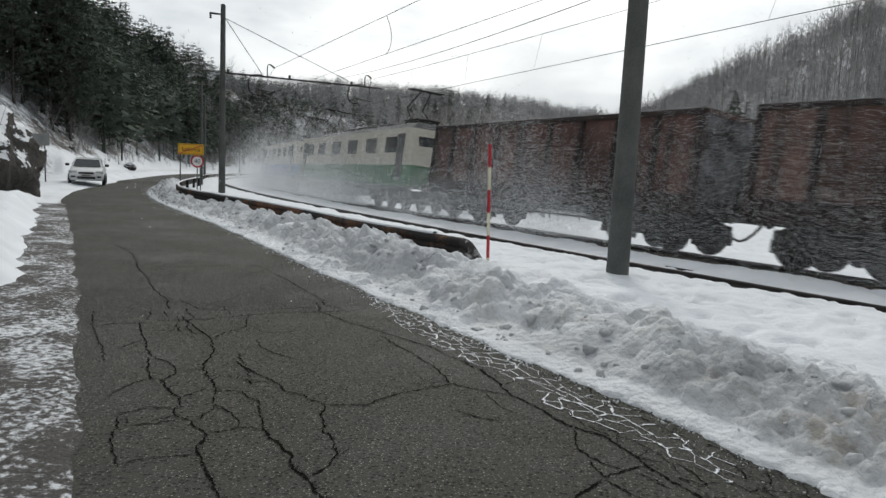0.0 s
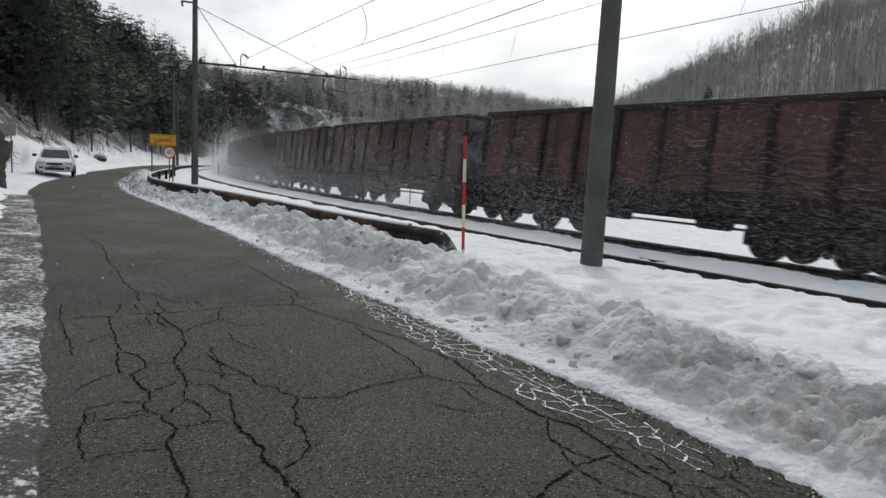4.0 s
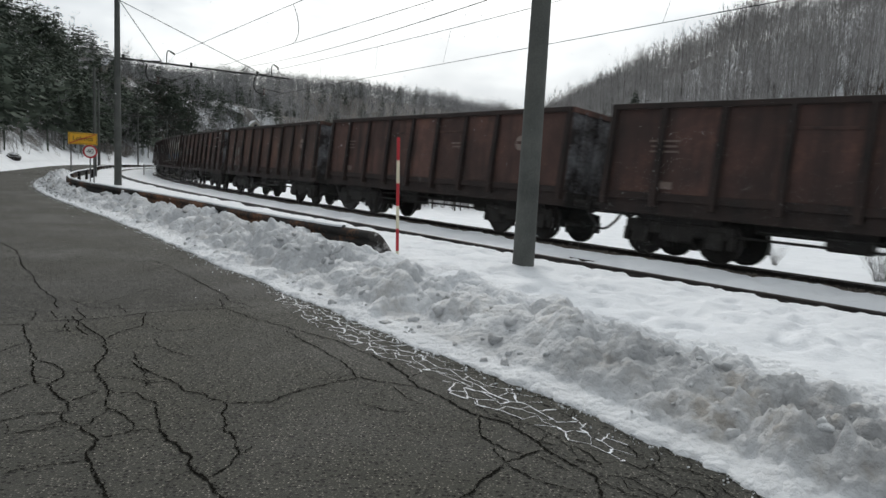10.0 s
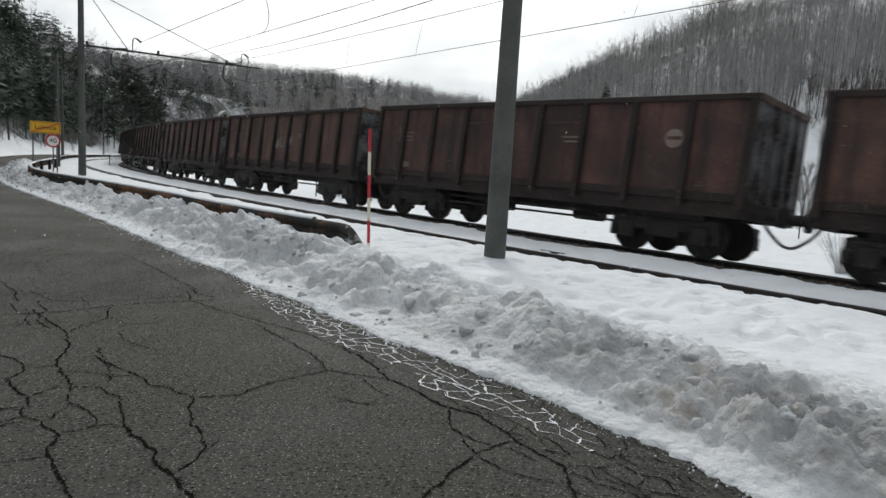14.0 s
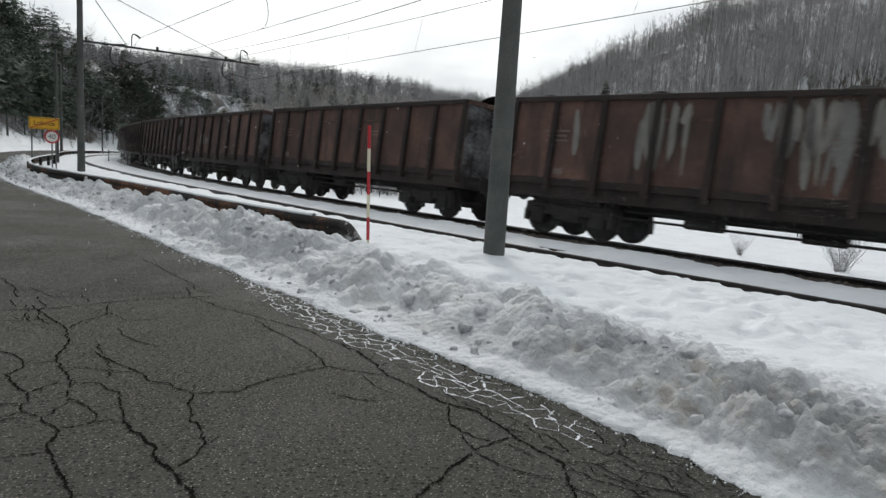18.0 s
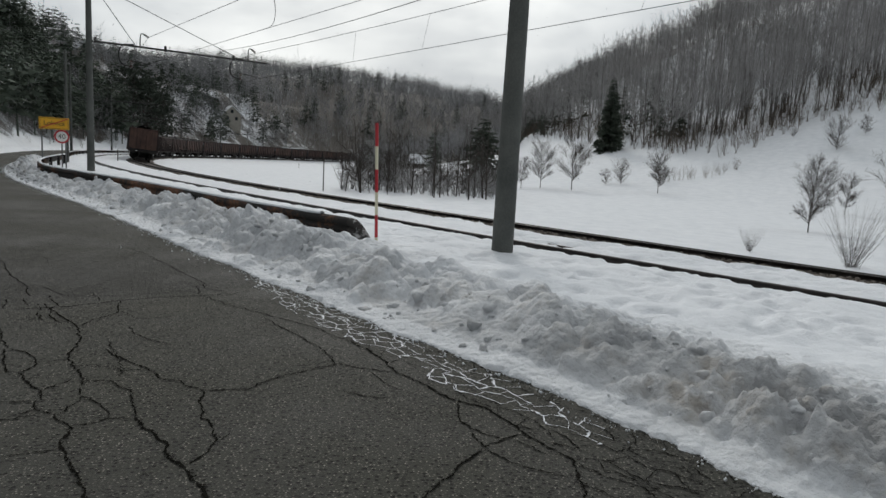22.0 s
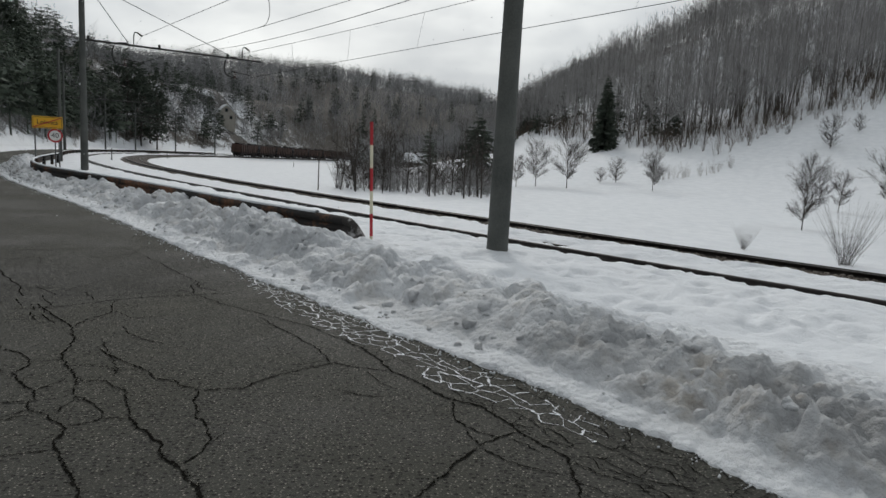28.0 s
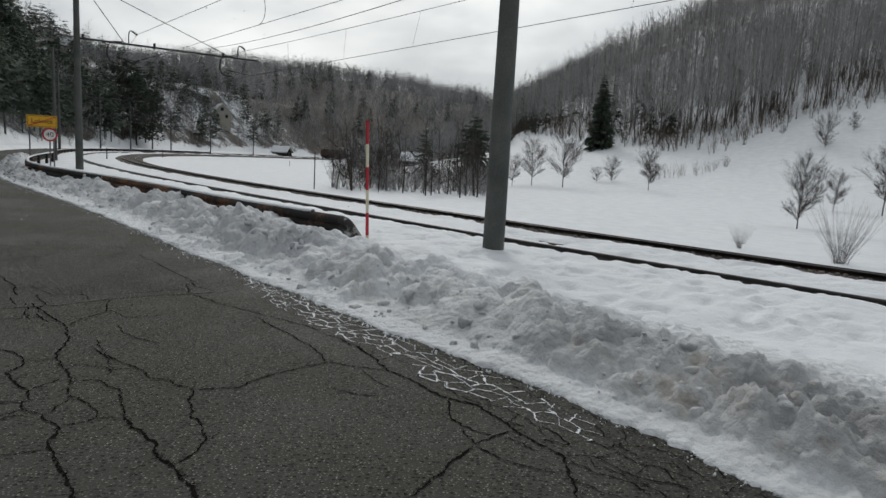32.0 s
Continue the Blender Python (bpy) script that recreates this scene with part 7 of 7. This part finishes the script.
crack(0.011, (-3.47, 5.01), (-3.27, 4.69), (-3.12, 4.51), (-3.04, 4.51))
crack(0.007, (-3.12, 4.51), (-3.17, 4.38), (-3.18, 4.21), (-3.18, 4.06))
crack(0.010, (-2.61, 4.03), (-2.78, 3.96), (-2.85, 3.82), (-2.88, 3.78))
crack(0.008, (-2.40, 3.88), (-2.54, 3.78), (-2.71, 3.63))
crack(0.008, (-2.08, 3.42), (-2.21, 3.34), (-2.38, 3.22), (-2.42, 3.13))
crack(0.007, (-2.83, 3.80), (-2.71, 3.63))
crack(0.013, (-8.71, 11.45), (-7.41, 10.32), (-6.41, 9.04), (-5.86, 8.45), (-5.29, 7.74), (-4.72, 7.18), (-4.38, 6.70))
crack(0.010, (-4.53, 6.57), (-4.27, 6.14))
crack(0.010, (-4.40, 6.62), (-4.11, 6.29))
crack(0.009, (-3.93, 6.36), (-3.75, 6.03), (-3.48, 5.77))
crack(0.008, (-5.07, 6.34), (-4.57, 5.71))
crack(0.008, (-4.60, 5.74), (-4.11, 5.20), (-3.71, 4.78))
crack(0.007, (-3.87, 5.51), (-3.87, 5.25), (-3.88, 5.12))
crack(0.008, (-2.88, 3.78), (-2.64, 3.42), (-2.40, 3.13))


# the broken rim of the road: small plates, their joints open or packed with ice
def plates(seed):
    """Joints between crazed plates along the road's edge, as open and icy ribbons."""
    r = np.random.default_rng(seed)
    open_, icy = [], []
    cols, rows_ = 118, 9
    jit = r.normal(0, 1, (cols, rows_, 2))

    def corner(i, j):
        # a honeycomb laid along the road's edge, its corners pushed about
        nn = 2.80 + 0.105 * (j + (0.17 if (i + j) % 2 else -0.17)) + 0.036 * jit[i, j, 0]
        a = -2.0 + 0.105 * i + 0.044 * jit[i, j, 1]
        return nn, a

    for i in range(cols - 1):
        for j in range(rows_ - 1):
            n0, a0 = corner(i, j)
            for n1, a1 in [corner(i + 1, j)] + ([corner(i, j + 1)] if (i + j) % 2 else []):
                nm, am = (n0 + n1) / 2, (a0 + a1) / 2
                edge_n = float(np.interp(am, (1.4, 2, 3, 4.3, 5, 6.1, 8, 9.7), (3.58, 3.66, 3.67, 3.61, 3.52, 3.51, 3.43, 3.37)))
                rim_n = float(np.interp(am, (-2, 1.5, 4, 6, 7.3, 8.5, 10), (2.80, 2.92, 3.02, 2.96, 3.05, 3.2, 3.5)))
                if nm < rim_n or nm > edge_n + 0.05 or r.random() < 0.06:
                    continue
                f = (nm - rim_n) / (edge_n - rim_n + 1e-6)
                mass = float(fbm(np.array([am * 1.1 + 4]), np.array([nm * 3.0]), 77, 2)[0])
                wet = 0.45 * math.exp(-((f - 0.42) / 0.35) ** 2) + 0.62 * mass + float(np.interp(am, (0.5, 1.8, 3.2, 4.6, 5.2, 7.6, 8.4), (-0.9, 0.10, 0.24, 0.28, 0.36, 0.36, -0.4)))
                sd = int(r.integers(0, 9999))
                p, e = ROAD_N * n0 + ROAD_D * a0, ROAD_N * n1 + ROAD_D * a1
                if wet > 0.36:
                    icy.append(ribbon((p, e), 0.005 + 0.012 * r.random() ** 2 + 0.014 * max(mass, 0), sd, 0.008, 0.45, False))
                if wet < 0.6 and r.random() < 0.8:
                    open_.append(ribbon((p, e), r.uniform(0.004, 0.010), sd, 0.006, 0.6, False))
    return open_, icy


_open, _icy = plates(17)
tagged(part_of("crazed_joints", mesh_np("crazed_joints", *join_np(_open)), CRACK, road, "dark joints between small broken plates"), kind="stuff")
tagged(part_of("icy_joints", mesh_np("icy_joints", *join_np(_icy)), SNOW, road, "joints packed with white ice"), kind="stuff")

# ---- powder snow whirled up by the train, and falling flakes ----
POWDER, _t, _b = nodes_of("powder_snow")
_b.inputs["Base Color"].default_value = (0.88, 0.90, 0.92, 1)
_b.inputs["Roughness"].default_value = 0.9
# light shines through the thin crystals
_tl = _t.nodes.new("ShaderNodeBsdfTranslucent")
_tl.inputs["Color"].default_value = (0.92, 0.94, 0.96, 1)
_mx = _t.nodes.new("ShaderNodeMixShader")
_mx.inputs["Fac"].default_value = 0.5
_t.links.new(_b.outputs[0], _mx.inputs[1])
_t.links.new(_tl.outputs[0], _mx.inputs[2])
_out = [n for n in _t.nodes if n.bl_idname == "ShaderNodeOutputMaterial"][0]
_t.links.new(_mx.outputs[0], _out.inputs["Surface"])


def flake_mesh(name, centres, size, r):
    """Small flat flakes, each turned its own way."""
    n = len(centres)
    a, b = r.normal(0, 1, (n, 3)), r.normal(0, 1, (n, 3))
    a /= np.linalg.norm(a, axis=1)[:, None]
    b = np.cross(a, b)
    b /= np.linalg.norm(b, axis=1)[:, None]
    k = np.asarray(size).reshape(-1, 1) * r.uniform(0.6, 1.3, (n, 1))
    V = np.stack([centres - a * k, centres - b * k, centres + (a + b) * k], 1)
    return mesh_np(name, V.reshape(-1, 3), np.arange(3 * n).reshape(-1, 3))


spray = []


def whirl(off, length, n, height, thick, seed, size):
    """A drift of powder along the train: dense at the wheels, thinning upwards and outwards."""
    r = np.random.default_rng(seed)
    c = np.empty((n, 3))
    c[:, 0] = r.uniform(-length / 2, length / 2, n)
    c[:, 1] = 1.0 + np.abs(r.normal(0, thick, n))
    c[:, 2] = np.abs(r.normal(0, height, n)) * (1 + 0.5 * np.sin(c[:, 0] * 0.7 + seed))
    ob = part_of("snow_spray", flake_mesh("snow_spray", c, size, r), POWDER)
    tagged(ob, "cloud of powder snow whirled up beside the train", "snow spray", kind="stuff")
    spray.append((ob, off))


HEAD_S = 6.2 + WAGON_LEN / 2
CLOUDS = ((34, 24, 150, 1.9, 1.8), (16, 22, 170, 1.7, 1.8), (0, 20, 130, 1.3, 1.5), (-16, 18, 130, 1.7, 1.5), (-32, 18, 130, 1.7, 1.5), (-50, 20, 130, 1.7, 1.4), (-70, 22, 100, 1.6, 1.3), (-96, 30, 80, 1.5, 1.2), (-130, 60, 45, 1.1, 1.0), (-200, 80, 60, 1.1, 1.0), (-285, 90, 70, 1.1, 1.0), (-345, 40, 30, 1.1, 1.0))
for k, (off, ln, n, hgt, th) in enumerate(CLOUDS):
    off, n = HEAD_S + off, n * 1000
    whirl(off, ln, n, hgt, th, 400 + k, 0.0135 if k < 2 else (0.011 if k < 3 else (0.0085 if k < 8 else 0.0055)))

FLAKE, _t, _b = nodes_of("falling_snow")
_b.inputs["Base Color"].default_value = (0.88, 0.90, 0.92, 1)
_b.inputs["Roughness"].default_value = 0.9
falling = []
for k in range(6):
    r = np.random.default_rng(600 + k)
    n = 420
    bearing = np.radians(r.uniform(-50, 36, n))
    d = 1.5 + 22 * r.random(n) ** 0.8
    c = np.stack([d * np.sin(bearing), d * np.cos(bearing), r.uniform(-1.5, 26, n)], 1)
    c[:, 2] = 0.3 + (c[:, 2] + 1.5)
    ob = part_of("snowflakes", flake_mesh("snowflakes", c, 0.0021 * d ** 0.72, r), FLAKE)
    tagged(ob, "sparse falling snowflakes", "snowflakes", kind="stuff")
    falling.append((ob, r.uniform(-0.35, -0.15), r.uniform(-0.1, 0.2), r.uniform(0.62, 0.78)))


motions()
